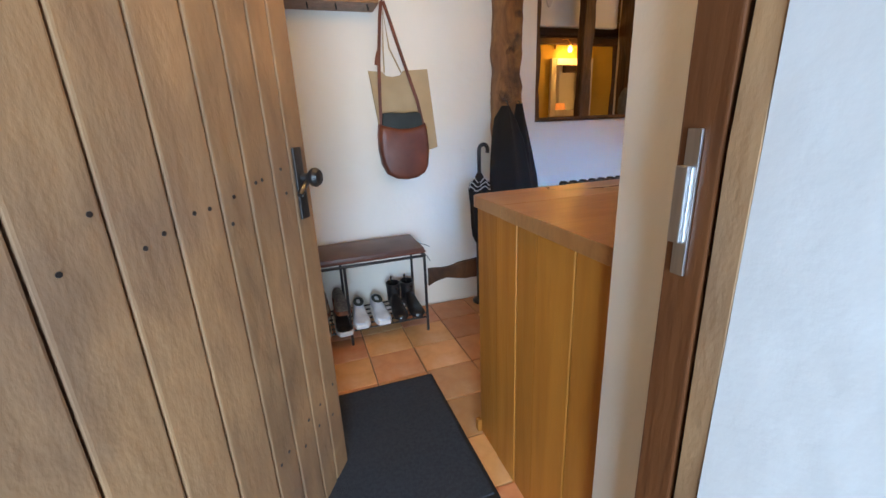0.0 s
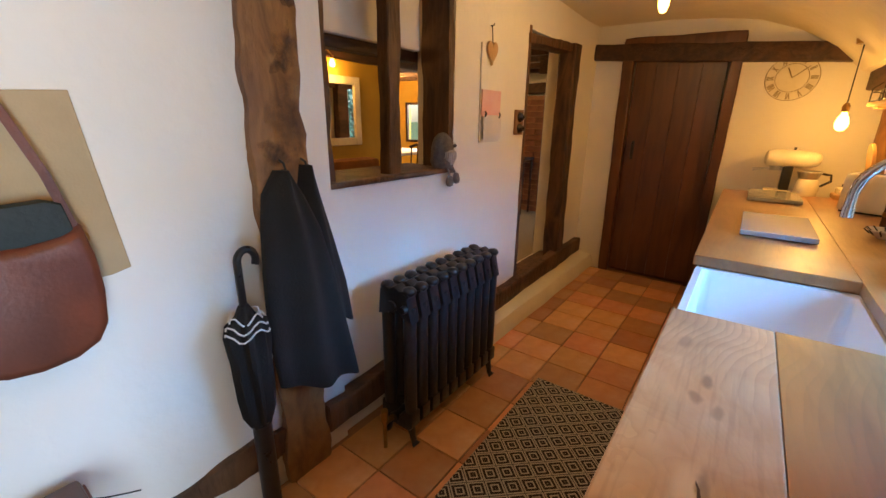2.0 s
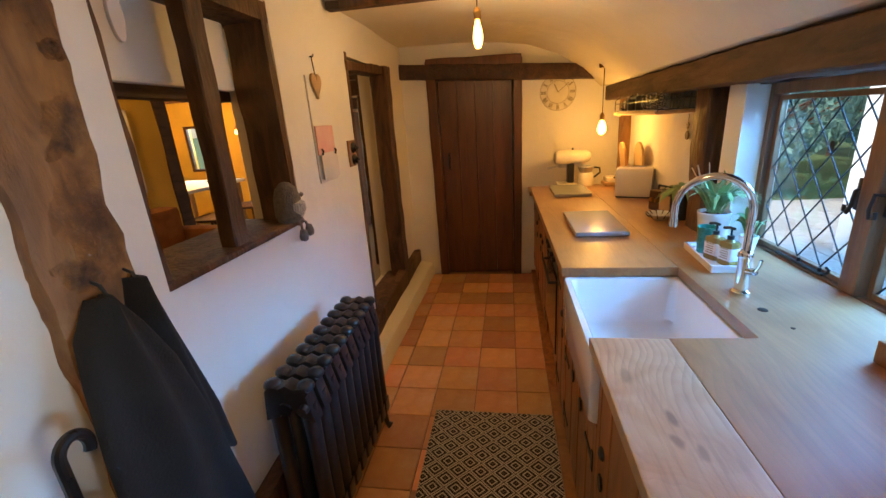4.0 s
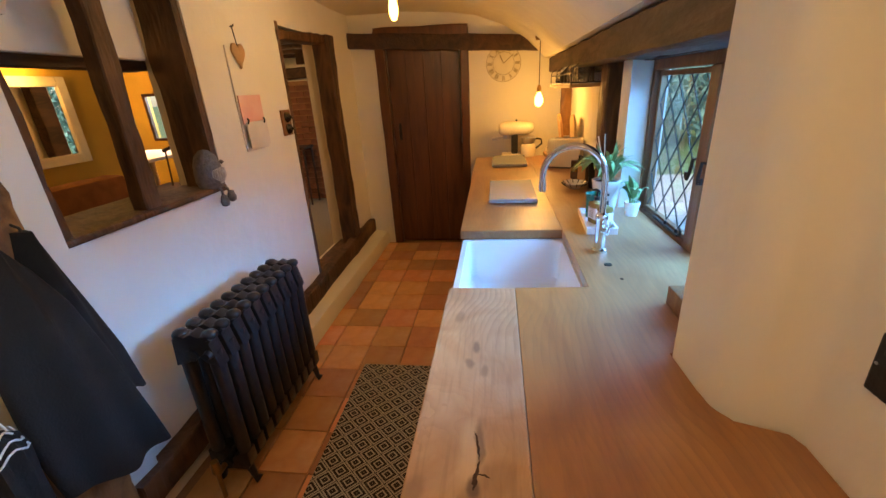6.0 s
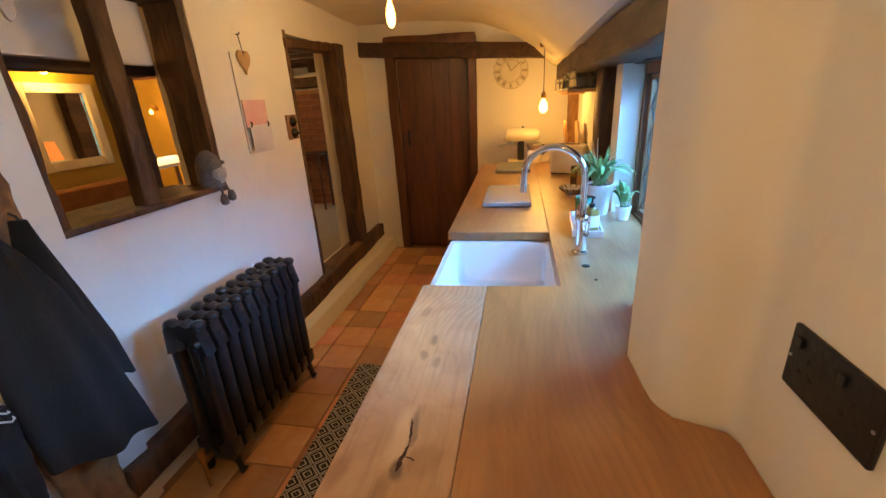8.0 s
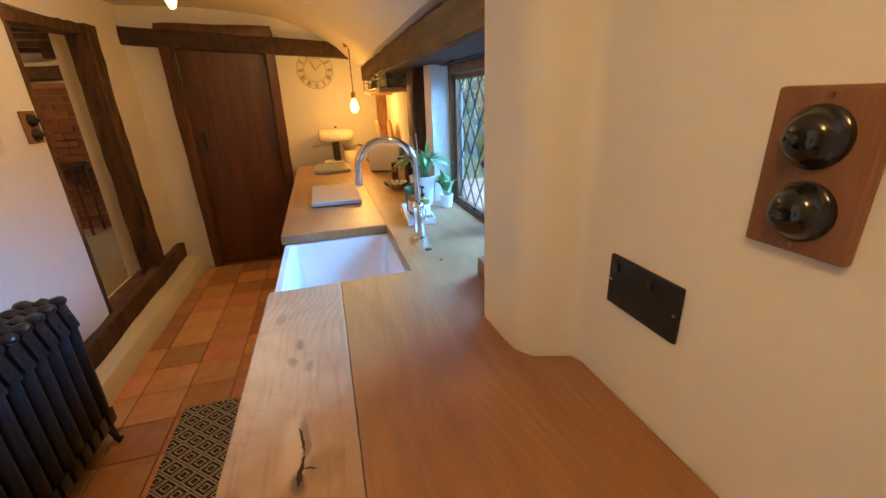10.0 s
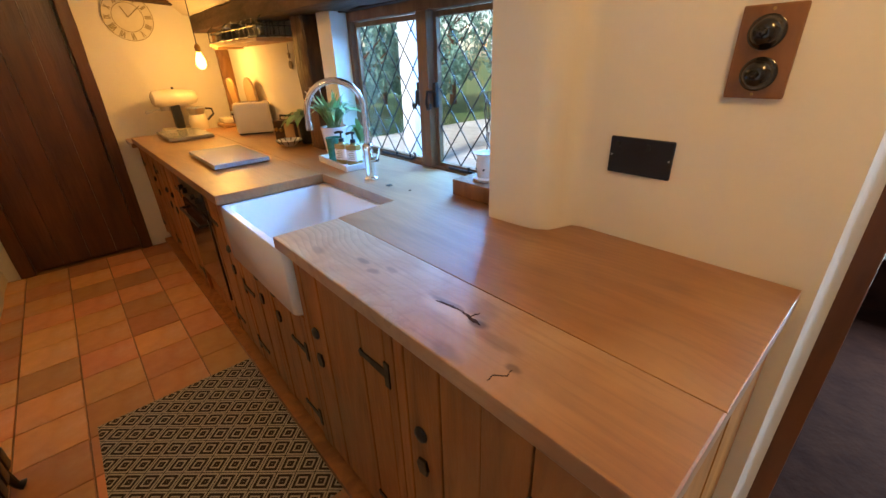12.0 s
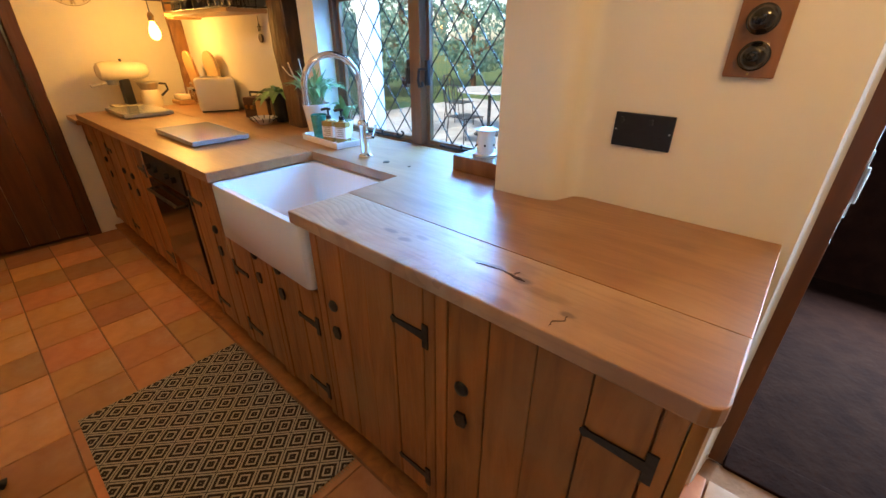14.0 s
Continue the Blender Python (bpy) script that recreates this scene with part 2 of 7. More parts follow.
POST = knotty_material()
FARDOOR = material("dark_door_wood", (0.12, 0.042, 0.014), 0.36, base2=(0.065, 0.022, 0.009), scale=6, stretch=(3, 3, 0.35), distort=0.6, bump=0.25, bump_scale=20, vary=0.12)
WEATHERED = material("weathered_oak", (0.38, 0.22, 0.105), 0.75, base2=(0.21, 0.12, 0.06), scale=3.5, stretch=(2, 2, 0.9), distort=1.2, bump=0.7, bump_scale=12, bump_dist=0.008, wear=(0.20, 0.12, 0.072), wear_scale=2.6, vary=0.10, spread=(0.25, 0.75))
TILE = material("terracotta", (0.68, 0.335, 0.14), 0.40, base2=(0.55, 0.235, 0.088), scale=7, bump=0.3, bump_scale=14, wear=(0.70, 0.41, 0.22), wear_scale=5, vary=0.33, vary_hue=0.014)
GROUT = material("grout", (0.34, 0.185, 0.10), 0.9, scale=20, bump=0.3)
OAK = oak_material()
KNOT = material("oak_knot", (0.03, 0.013, 0.007), 0.8, base2=(0.06, 0.025, 0.012), scale=40, bump=0.5)
PALEKNOT = material("oak_burr", (0.66, 0.46, 0.28), 0.4, base2=(0.3, 0.17, 0.08), scale=25, distort=2, bump=0.3)
CABWOOD = material("cabinet_pine", (0.41, 0.155, 0.036), 0.45, base2=(0.24, 0.086, 0.022), scale=4, stretch=(4, 4, 0.5), distort=1.2, bump=0.25, bump_scale=25, wear=(0.34, 0.16, 0.055), wear_scale=3, vary=0.15)
ENDWOOD = material("end_panel_pine", (0.46, 0.19, 0.028), 0.45, base2=(0.36, 0.135, 0.018), scale=4, stretch=(4, 4, 0.4), distort=0.8, bump=0.15, bump_scale=25, vary=0.1)
WINWOOD = material("window_oak", (0.24, 0.125, 0.055), 0.5, base2=(0.15, 0.07, 0.03), scale=6, stretch=(3, 3, 0.6), bump=0.25, bump_scale=25)
IRON = material("black_iron", (0.018, 0.018, 0.02), 0.42, metal=0.3, base2=(0.03, 0.028, 0.028), scale=12, bump=0.3, bump_scale=40, coat=0.15)
CAST = material("cast_iron", (0.015, 0.015, 0.016), 0.36, metal=0.2, base2=(0.024, 0.024, 0.025), scale=20, bump=0.35, bump_scale=55, bump_dist=0.004, coat=0.2)
CERAMIC = material("white_ceramic", (0.80, 0.80, 0.80), 0.12, scale=3, base2=(0.77, 0.77, 0.77), bump=0.0, coat=0.3)
CHROME = material("chrome", (0.82, 0.82, 0.82), 0.08, metal=1.0, base2=(0.75, 0.75, 0.75), bump=0.0)
STEEL = material("brushed_steel", (0.55, 0.56, 0.58), 0.3, metal=1.0, scale=6, stretch=(0.5, 20, 1), bump=0.1)
LEATHER = material("brown_leather", (0.17, 0.045, 0.02), 0.45, base2=(0.10, 0.027, 0.013), scale=7, bump=0.35, bump_scale=90, bump_dist=0.003)
BENCHLEATHER = material("seat_leather", (0.125, 0.055, 0.038), 0.42, base2=(0.09, 0.038, 0.027), scale=5, bump=0.3, bump_scale=110, bump_dist=0.002)
BLACKCLOTH = material("black_cloth", (0.009, 0.008, 0.0075), 0.9, base2=(0.013, 0.012, 0.011), scale=12, bump=0.4, bump_scale=150, sheen=0.0)
LINING = material("dark_green_lining", (0.02, 0.03, 0.03), 0.7, scale=10, bump=0.2)
CANVAS = material("canvas", (0.46, 0.34, 0.19), 0.85, base2=(0.41, 0.30, 0.165), scale=9, bump=0.3, bump_scale=150, bump_dist=0.002)
MATGREY = material("grey_mat", (0.035, 0.042, 0.055), 0.95, base2=(0.025, 0.03, 0.042), scale=90, bump=0.8, bump_scale=260, bump_dist=0.004)
RUBBER = material("black_rubber", (0.012, 0.012, 0.012), 0.7, scale=20, bump=0.2)
PINKPAPER = material("pink_paper", (0.72, 0.38, 0.34), 0.8, scale=6, base2=(0.75, 0.5, 0.45), bump=0.0)
WHITEPAPER = material("white_paper", (0.7, 0.64, 0.6), 0.8, scale=6, bump=0.05)
PLATEWOOD = material("switch_plate_oak", (0.26, 0.115, 0.04), 0.4, base2=(0.18, 0.075, 0.025), scale=8, stretch=(4, 4, 0.6), bump=0.15)
BAKELITE = material("black_bakelite", (0.012, 0.010, 0.010), 0.12, base2=(0.016, 0.013, 0.012), scale=20, bump=0.0, coat=0.4)
SOCKETMETAL = material("dark_socket_metal", (0.035, 0.035, 0.04), 0.35, metal=0.7, scale=12, bump=0.15)
WOODLIGHT = material("light_wood", (0.50, 0.30, 0.13), 0.5, scale=5, stretch=(1, 5, 1), bump=0.15)
GREYFELT = material("grey_felt", (0.2, 0.18, 0.17), 0.95, base2=(0.14, 0.125, 0.12), scale=60, bump=0.8, bump_scale=150)
BEARD = material("white_wool", (0.6, 0.57, 0.52), 0.95, base2=(0.4, 0.37, 0.34), scale=50, stretch=(3, 3, 0.6), bump=1.0, bump_scale=60)
CREAM = material("cream_enamel", (0.80, 0.73, 0.58), 0.25, scale=6, bump=0.0, coat=0.3)
TOASTER = material("cream_metal", (0.76, 0.70, 0.58), 0.25, scale=6, base2=(0.72, 0.66, 0.54), bump=0.03, coat=0.3)
BLACKPLASTIC = material("black_plastic", (0.012, 0.012, 0.013), 0.3, scale=20, bump=0.05)
LEAF = material("leaf", (0.17, 0.34, 0.11), 0.45, base2=(0.30, 0.46, 0.24), scale=14, bump=0.2, vary=0.2)
SOIL = material("soil", (0.04, 0.025, 0.015), 0.95, scale=60, bump=0.8)
SOAPGREEN = material("green_glass_jar", (0.02, 0.16, 0.11), 0.25, base2=(0.04, 0.24, 0.17), scale=60, bump=0.2, coat=0.3)
AMBER = material("olive_amber_glass", (0.30, 0.22, 0.07), 0.15, scale=5, bump=0.0, coat=0.5)
SLAB = material("grey_slab", (0.34, 0.36, 0.38), 0.13, base2=(0.33, 0.35, 0.37), scale=14, bump=0.05, coat=0.2)
CLOCKINK = material("clock_ink", (0.36, 0.29, 0.17), 0.7, scale=20, bump=0.0)
CLOCKFACE = material("clock_face", (0.72, 0.67, 0.55), 0.8, scale=9, base2=(0.64, 0.58, 0.45), bump=0.05)
LEAD = material("lead", (0.05, 0.055, 0.06), 0.45, metal=0.7, scale=30, bump=0.1)
BRASS = material("brass", (0.45, 0.27, 0.09), 0.3, metal=1.0, scale=20, bump=0.05)
WHITESHOE = material("white_canvas_shoe", (0.62, 0.66, 0.74), 0.7, scale=20, bump=0.2)
SHOESOLE = material("white_sole", (0.75, 0.75, 0.75), 0.5, scale=20, bump=0.05)
FUR = material("grey_fleece", (0.23, 0.20, 0.17), 0.95, base2=(0.12, 0.10, 0.09), scale=70, bump=1.0, bump_scale=120)
BROWNSUEDE = material("brown_suede", (0.22, 0.085, 0.045), 0.85, base2=(0.15, 0.055, 0.03), scale=20, bump=0.3)
BLACKLEATHER = material("black_leather", (0.012, 0.011, 0.012), 0.3, scale=12, bump=0.2, coat=0.2)
SOFA = material("sofa_fabric", (0.26, 0.11, 0.035), 0.9, base2=(0.2, 0.08, 0.025), scale=12, bump=0.3)
CARPET = material("pale_carpet", (0.30, 0.27, 0.2), 0.95, base2=(0.24, 0.21, 0.15), scale=60, bump=0.5, bump_scale=200)
GRANITE = material("dark_floor", (0.10, 0.055, 0.03), 0.6, scale=5, bump=0.2)
PAVING = material("paving", (0.42, 0.42, 0.40), 0.8, base2=(0.34, 0.34, 0.32), scale=4, bump=0.3, bump_scale=20, vary=0.12)
# near-black colour that stands in for shade on everything outside the front door
DOORWAYDARK = material("doorway_dark", (0.024, 0.008, 0.004), 1.0, base2=(0.016, 0.005, 0.003), scale=9, bump=0.5, bump_scale=30)
DOORWAYDARK.node_tree.nodes["Principled BSDF"].inputs["Specular IOR Level"].default_value = 0.1
GRASS = material("garden_ground", (0.05, 0.10, 0.025), 0.9, base2=(0.09, 0.13, 0.04), scale=3, bump=0.5)
FOLIAGE = material("hedge_leaves", (0.12, 0.24, 0.19), 0.6, base2=(0.08, 0.17, 0.14), scale=9, bump=0.2)
BRICK = material("brick", (0.26, 0.11, 0.06), 0.85, base2=(0.18, 0.08, 0.05), scale=9, bump=0.4, vary=0.2)
WHITEPAINT = material("white_paint", (0.78, 0.78, 0.76), 0.5, scale=6, base2=(0.72, 0.72, 0.70), bump=0.08)
SPOTTED = material("spotted_fabric", (0.45, 0.42, 0.22), 0.9, base2=(0.04, 0.045, 0.03), scale=70, detail=0, bump=0.3, bump_scale=200, spread=(0.58, 0.6))


def plain_glass(name, tint=(1, 1, 1), rough=0.0):
    m = bpy.data.materials.new(name)
    m.use_nodes = True
    b = m.node_tree.nodes["Principled BSDF"]
    b.inputs["Base Color"].default_value = (*tint, 1)
    b.inputs["Transmission Weight"].default_value, b.inputs["Roughness"].default_value, b.inputs["IOR"].default_value = 1.0, rough, 1.45
    return m


GLASS = plain_glass("glass")
SHADE = material("orange_shade", (0.55, 0.16, 0.03), 0.9, scale=30, bump=0.1, emit=(1.0, 0.30, 0.05), emit_strength=0.45)
BULBGLASS = material("lit_bulb", (1.0, 0.6, 0.25), 0.3, bump=0.0, emit=(1.0, 0.42, 0.08), emit_strength=9)
FILAMENT = material("filament", (1.0, 0.8, 0.5), 0.3, bump=0.0, emit=(1.0, 0.72, 0.32), emit_strength=60)


def rug_material():
    m = material("woven_rug", (0.50, 0.44, 0.34), 0.95, base2=(0.42, 0.37, 0.28), scale=90, bump=0.5, bump_scale=250, bump_dist=0.003)
    nt = m.node_tree
    n, link = nt.nodes, nt.links.new
    b = n["Principled BSDF"]
    light = b.inputs["Base Color"].links[0].from_socket
    co = n.new("ShaderNodeTexCoord")
    sep = n.new("ShaderNodeSeparateXYZ")
    link(co.outputs["Object"], sep.inputs[0])

    def math_node(op, a, c=None):
        k = n.new("ShaderNodeMath")
        k.operation = op
        for i, v in enumerate((a, c)):
            if v is None:
                continue
            if isinstance(v, (int, float)):
                k.inputs[i].default_value = v
            else:
                link(v, k.inputs[i])
        return k.outputs[0]

    def fold(axis, pitch):
        return math_node("ABSOLUTE", math_node("SUBTRACT", math_node("FRACT", math_node("DIVIDE", sep.outputs[axis], pitch)), 0.5))

    d = math_node("ADD", fold(0, 0.095), fold(1, 0.103))
    near = math_node("MINIMUM", d, math_node("SUBTRACT", 1.0, d))
    rings = math_node("LESS_THAN", math_node("FRACT", math_node("ADD", math_node("MULTIPLY", near, 4.4), 0.9)), 0.6)
    mix = n.new("ShaderNodeMix")
    mix.data_type = "RGBA"
    link(rings, mix.inputs["Factor"])
    link(light, mix.inputs["A"])
    mix.inputs["B"].default_value = (0.032, 0.021, 0.018, 1)
    link(mix.outputs["Result"], b.inputs["Base Color"])
    return m


RUG = rug_material()


# ---- shaping helpers ----
def box(bm, x0, x1, y0, y1, z0, z1, bevel=0.0, m=None):
    r = bmesh.ops.create_cube(bm, size=1)["verts"]
    bmesh.ops.scale(bm, vec=(x1 - x0, y1 - y0, z1 - z0), verts=r)
    bmesh.ops.translate(bm, vec=((x0 + x1) / 2, (y0 + y1) / 2, (z0 + z1) / 2), verts=r)
    if bevel:
        edges = list({e for v in r for e in v.link_edges})
        r = list({v for f in bmesh.ops.bevel(bm, geom=edges, offset=bevel, segments=2, profile=0.6, affect="EDGES")["faces"] for v in f.verts} | {v for v in r if v.is_valid})
    if m is not None:
        bmesh.ops.transform(bm, matrix=m, verts=[v for v in r if v.is_valid])
    return r


def rod(bm, a, b, r0, r1=None, seg=12, caps=True):
    a, b = Vector(a), Vector(b)
    d = b - a
    q = Vector((0, 0, 1)).rotation_difference(d.normalized()).to_matrix().to_4x4()
    m = Matrix.Translation((a + b) / 2) @ q
    return bmesh.ops.create_cone(bm, cap_ends=caps, segments=seg, radius1=r0, radius2=r0 if r1 is None else r1, depth=d.length, matrix=m)["verts"]


def lathe(bm, profile, at=(0, 0, 0), seg=24, m=None):
    rings = []
    for r, z in profile:
        rings.append([bm.verts.new((r * math.cos(2 * math.pi * i / seg), r * math.sin(2 * math.pi * i / seg), z)) for i in range(seg)])
    for a, b in zip(rings, rings[1:]):
        for i in range(seg):
            j = (i + 1) % seg
            bm.faces.new((a[i], a[j], b[j], b[i]))
    for ring, flip in ((rings[0], True), (rings[-1], False)):
        if len({round(v.co.x, 5) for v in ring}) > 1:
            bm.faces.new(ring[::-1] if flip else ring)
    verts = [v for ring in rings for v in ring]
    bmesh.ops.transform(bm, matrix=Matrix.Translation(at) @ (m or Matrix()), verts=verts)
    return verts


def tube(bm, pts, r, seg=8, radii=None):
    pts = [Vector(p) for p in pts]
    rings = []
    side = None
    for i, p in enumerate(pts):
        d = (pts[min(i + 1, len(pts) - 1)] - pts[max(i - 1, 0)]).normalized()
        if side is None:
            side = d.cross(Vector((0, 0, 1)) if abs(d.z) < 0.9 else Vector((1, 0, 0))).normalized()
        side = (side - d * side.dot(d)).normalized()
        up = d.cross(side)
        rr = radii[i] if radii else r
        rings.append([bm.verts.new(p + (side * math.cos(2 * math.pi * k / seg) + up * math.sin(2 * math.pi * k / seg)) * rr) for k in range(seg)])
    for a, b in zip(rings, rings[1:]):
        for i in range(seg):
            j = (i + 1) % seg
            bm.faces.new((a[i], a[j], b[j], b[i]))
    bm.faces.new(rings[0][::-1])
    bm.faces.new(rings[-1])


def outline(bm, pts, depth, plane="xz", at=0.0, bevel=0.0):
    """A flat shape from its outline, with a thickness: in plane xz it spans y from at to at + depth."""
    place = {"xz": lambda u, v, w: (u, w, v), "xy": lambda u, v, w: (u, v, w), "yz": lambda u, v, w: (w, u, v)}[plane]
    a = [bm.verts.new(place(u, v, at)) for u, v in pts]
    b = [bm.verts.new(place(u, v, at + depth)) for u, v in pts]
    fs = [bm.faces.new(a), bm.faces.new(b[::-1])]
    for i in range(len(pts)):
        j = (i + 1) % len(pts)
        fs.append(bm.faces.new((a[j], a[i], b[i], b[j])))
    bmesh.ops.recalc_face_normals(bm, faces=fs)
    if bevel:
        edges = [e for e in fs[0].edges] + [e for e in fs[1].edges]
        bmesh.ops.bevel(bm, geom=edges, offset=bevel, segments=2, profile=0.6, affect="EDGES")


def timber(bm, a, b, w, d, wobble=0.008, seed=0, steps=14, taper=1.0, across=(0, 1, 0)):
    """A hewn timber from a to b, w wide and d deep, with uneven edges. across: the direction of its depth."""
    a, b = Vector(a), Vector(b)
    axis = (b - a).normalized()
    deep = Vector(across)
    deep = (deep - axis * deep.dot(axis)).normalized()
    wide = axis.cross(deep)
    rings = []
    prof = [(-1, -1), (0, -1), (1, -1), (1, 0), (1, 1), (0, 1), (-1, 1), (-1, 0)]
    c = 0.86
    prof = [(-c, -1), (0, -1.0), (c, -1), (1, -c), (1, 0), (1, c), (c, 1), (0, 1.0), (-c, 1), (-1, c), (-1, 0), (-1, -c)]
    for i in range(steps + 1):
        f = i / steps
        k = 1 + (taper - 1) * f
        ring = []
        for u, v in prof:
            p = a + (b - a) * f + wide * (u * w / 2 * k) + deep * (v * d / 2)
            o = noise.noise(Vector((p.x * 5 + seed, p.y * 5, p.z * 5))) * 1.6 + noise.noise(Vector((p.x * 14 + seed, p.y * 14, p.z * 14)))
            ring.append(bm.verts.new(p + (wide * u + deep * v * 0.4) * o * wobble))
        rings.append(ring)
    n = len(prof)
    for r, s in zip(rings, rings[1:]):
        for i in range(n):
            j = (i + 1) % n
            bm.faces.new((r[i], r[j], s[j], s[i]))
    bm.faces.new(rings[0][::-1])
    bm.faces.new(rings[-1])


def arc(cx, cz, r, a0, a1, n=12):
    return [(cx + r * math.cos(radians(a0 + (a1 - a0) * i / n)), cz + r * math.sin(radians(a0 + (a1 - a0) * i / n))) for i in range(n + 1)]


def part(name, bm, mat, parent=None, label="", smooth=False, kind="", angle=35):
    bmesh.ops.recalc_face_normals(bm, faces=bm.faces)
    me = bpy.data.meshes.new(name)
    bm.to_mesh(me)
    bm.free()
    me.materials.append(mat)
    if smooth:
        me.polygons.foreach_set("use_smooth", [True] * len(me.polygons))
        me.set_sharp_from_angle(angle=radians(angle))
    ob = new(name, me)
    if parent:
        ob.parent = parent
    return tagged(ob, label, kind=kind)


def thing(name, label, category, group="", at=(0, 0, 0)):
    ob = new(name)
    ob.location = at
    ob.empty_display_size = 0.1
    return tagged(ob, label, category, group)


def setting(name, bm, mat, label="", smooth=False):
    return tagged(part(name, bm, mat, None, label, smooth), kind="structure")


N = bmesh.new

# ---- floor and walls ----
bm = N()
box(bm, -1.6, 4.6, -0.03, 2.05, -0.12, -0.012)
floor = setting("floor", bm, GROUT, "terracotta tiled kitchen floor with sandy grout")

bm = N()
HY = 2.0
box(bm, -1.6, 1.33, 1.975, 2.24, -0.1, 2.3)
box(bm, 1.33, 2.16, HY, 2.24, -0.1, 1.12)
box(bm, 1.33, 2.16, HY, 2.24, 2.02, 2.3)
box(bm, 2.16, 2.98, HY, 2.24, -0.1, 2.3)
box(bm, 2.98, 3.86, HY, 2.24, -0.1, 0.17)
box(bm, 2.98, 3.86, HY, 2.24, 1.93, 2.3)
box(bm, 3.86, 4.45, HY, 2.24, -0.1, 2.3)
wall_north = setting("wall_north", bm, PLASTER, "uneven cream plastered wall with serving hatch and doorway")

bm = N()
box(bm, 4.36, 4.6, -0.03, 0.93, -0.1, 2.3)
box(bm, 4.36, 4.6, 1.73, 1.999, -0.1, 2.3)
box(bm, 4.36, 4.6, 0.93, 1.73, 2.0, 2.3)
box(bm, 4.5, 4.6, 0.93, 1.73, -0.1, 2.0)
wall_east = setting("wall_east", bm, PLASTER, "cream plastered end wall round the dark door")

bm = N()
box(bm, -1.75, -1.6, -0.5, 2.24, -0.1, 2.3)
wall_west = setting("wall_west", bm, PLASTER, "cream plastered end wall")

# the outer wall: a thick wall with the doorway and the low window
bm = N()
outline(bm, [(-1.6, -0.42), (-0.61, -0.42), (-0.61, 0.145), (-1.6, 0.145)], 2.4, "xy", -0.1)
pts = [(0.318, -0.06), (0.347, -0.018), (0.366, 0.12), (0.372, 0.145), (0.905, 0.145)]
pts += [(0.905 + 0.037 * math.sin(radians(a)), 0.182 - 0.037 * math.cos(radians(a))) for a in range(15, 76, 15)]
pts += [(0.945, 0.20)] + [(1.01 - 0.065 * math.cos(radians(a)), 0.20 + 0.062 * math.sin(radians(a))) for a in range(10, 91, 10)]
pts += [(1.148, 0.268), (1.155, 0.262), (1.16, 0.1), (1.16, -0.42), (0.325, -0.42)]
outline(bm, pts, 2.4, "xy", -0.1)
box(bm, -0.61, 0.325, -0.42, 0.145, 1.96, 2.3)
box(bm, 1.16, 2.42, -0.10, -0.01, -0.1, 0.868)
box(bm, 1.16, 2.42, -0.10, 0.05, 1.60, 2.3)
box(bm, 2.42, 4.6, -0.10, 0.02, -0.1, 2.3)
box(bm, 2.38, 2.52, -0.10, 0.065, -0.1, 1.8)
wall_south = setting("wall_south", bm, PLASTER, "thick cream plastered outer wall with rounded pier", True)

for x0, x1, y0, y1, top in ((-1.6, -0.61, -0.46, -0.422, 2.6), (0.31, 1.16, -0.46, -0.422, 2.6), (0.302, 0.323, -0.422, -0.113, 2.0)):
    bm = N()
    box(bm, x0, x1, y0, y1, -0.1, top)
    setting("outer_render", bm, RENDER, "white rendered outer face beside the door")

# ceiling: level by the hatch wall, sloping down to the beam over the window
bm = N()
prof = [(2.3, 2.17), (1.9, 2.165), (1.45, 2.16), (1.1, 2.135), (0.85, 2.09), (0.6, 2.0), (0.4, 1.865), (0.24, 1.715), (-0.2, 1.68), (-0.2, 2.4), (2.3, 2.4)]
rings = []
for i in range(41):
    x = -1.7 + 6.4 * i / 40
    ring = []
    for k, (y, z) in enumerate(prof):
        dz = noise.noise(Vector((x * 1.6, y * 2, 3))) * 0.02 if k < 7 else 0
        ring.append(bm.verts.new((x, y, z + dz)))
    rings.append(ring)
for r, s in zip(rings, rings[1:]):
    for i in range(len(prof)):
        j = (i + 1) % len(prof)
        bm.faces.new((r[i], r[j], s[j], s[i]))
bm.faces.new(rings[0][::-1])
bm.faces.new(rings[-1])
ceiling = setting("ceiling", bm, CEILING, "low uneven plaster ceiling sloping down to the window beam", smooth=True)

bm = N()
box(bm, 2.74, 2.81, 1.30, 1.985, 2.118, 2.16, 0.006)
setting("ceiling_batten", bm, TIMBER, "short dark batten on the ceiling")

# ---- timbers of the kitchen ----
def beam(name, a, b, w, d, mat, label, seed=0, wobble=0.008, across=(0, 1, 0), steps=16, taper=1.0):
    bm = N()
    timber(bm, a, b, w, d, wobble, seed, steps, taper, across)
    return tagged(part(name, bm, mat, None, label, True), kind="structure")


beam("window_beam", (1.05, 0.12, 1.638), (4.4, 0.10, 1.655), 0.128, 0.20, BEAM, "dark hewn beam along the wall over the window", 1, 0.007, steps=30)
bm = N()
box(bm, 1.162, 2.418, -0.024, 0.018, 1.576, 1.599, 0.002)
setting("window_lintel", bm, BEAM, "dark timber lintel over the casement")
beam("end_beam", (4.33, 0.05, 1.82), (4.33, 2.0, 1.955), 0.125, 0.08, BEAM, "dark hewn beam across the end wall", 2, 0.006, across=(1, 0, 0))
beam("wall_post", (1.116, 1.990, -0.01), (1.124, 1.990, 2.2), 0.185, 0.11, POST, "knotty old oak post set into the wall", 3, 0.011, steps=60)
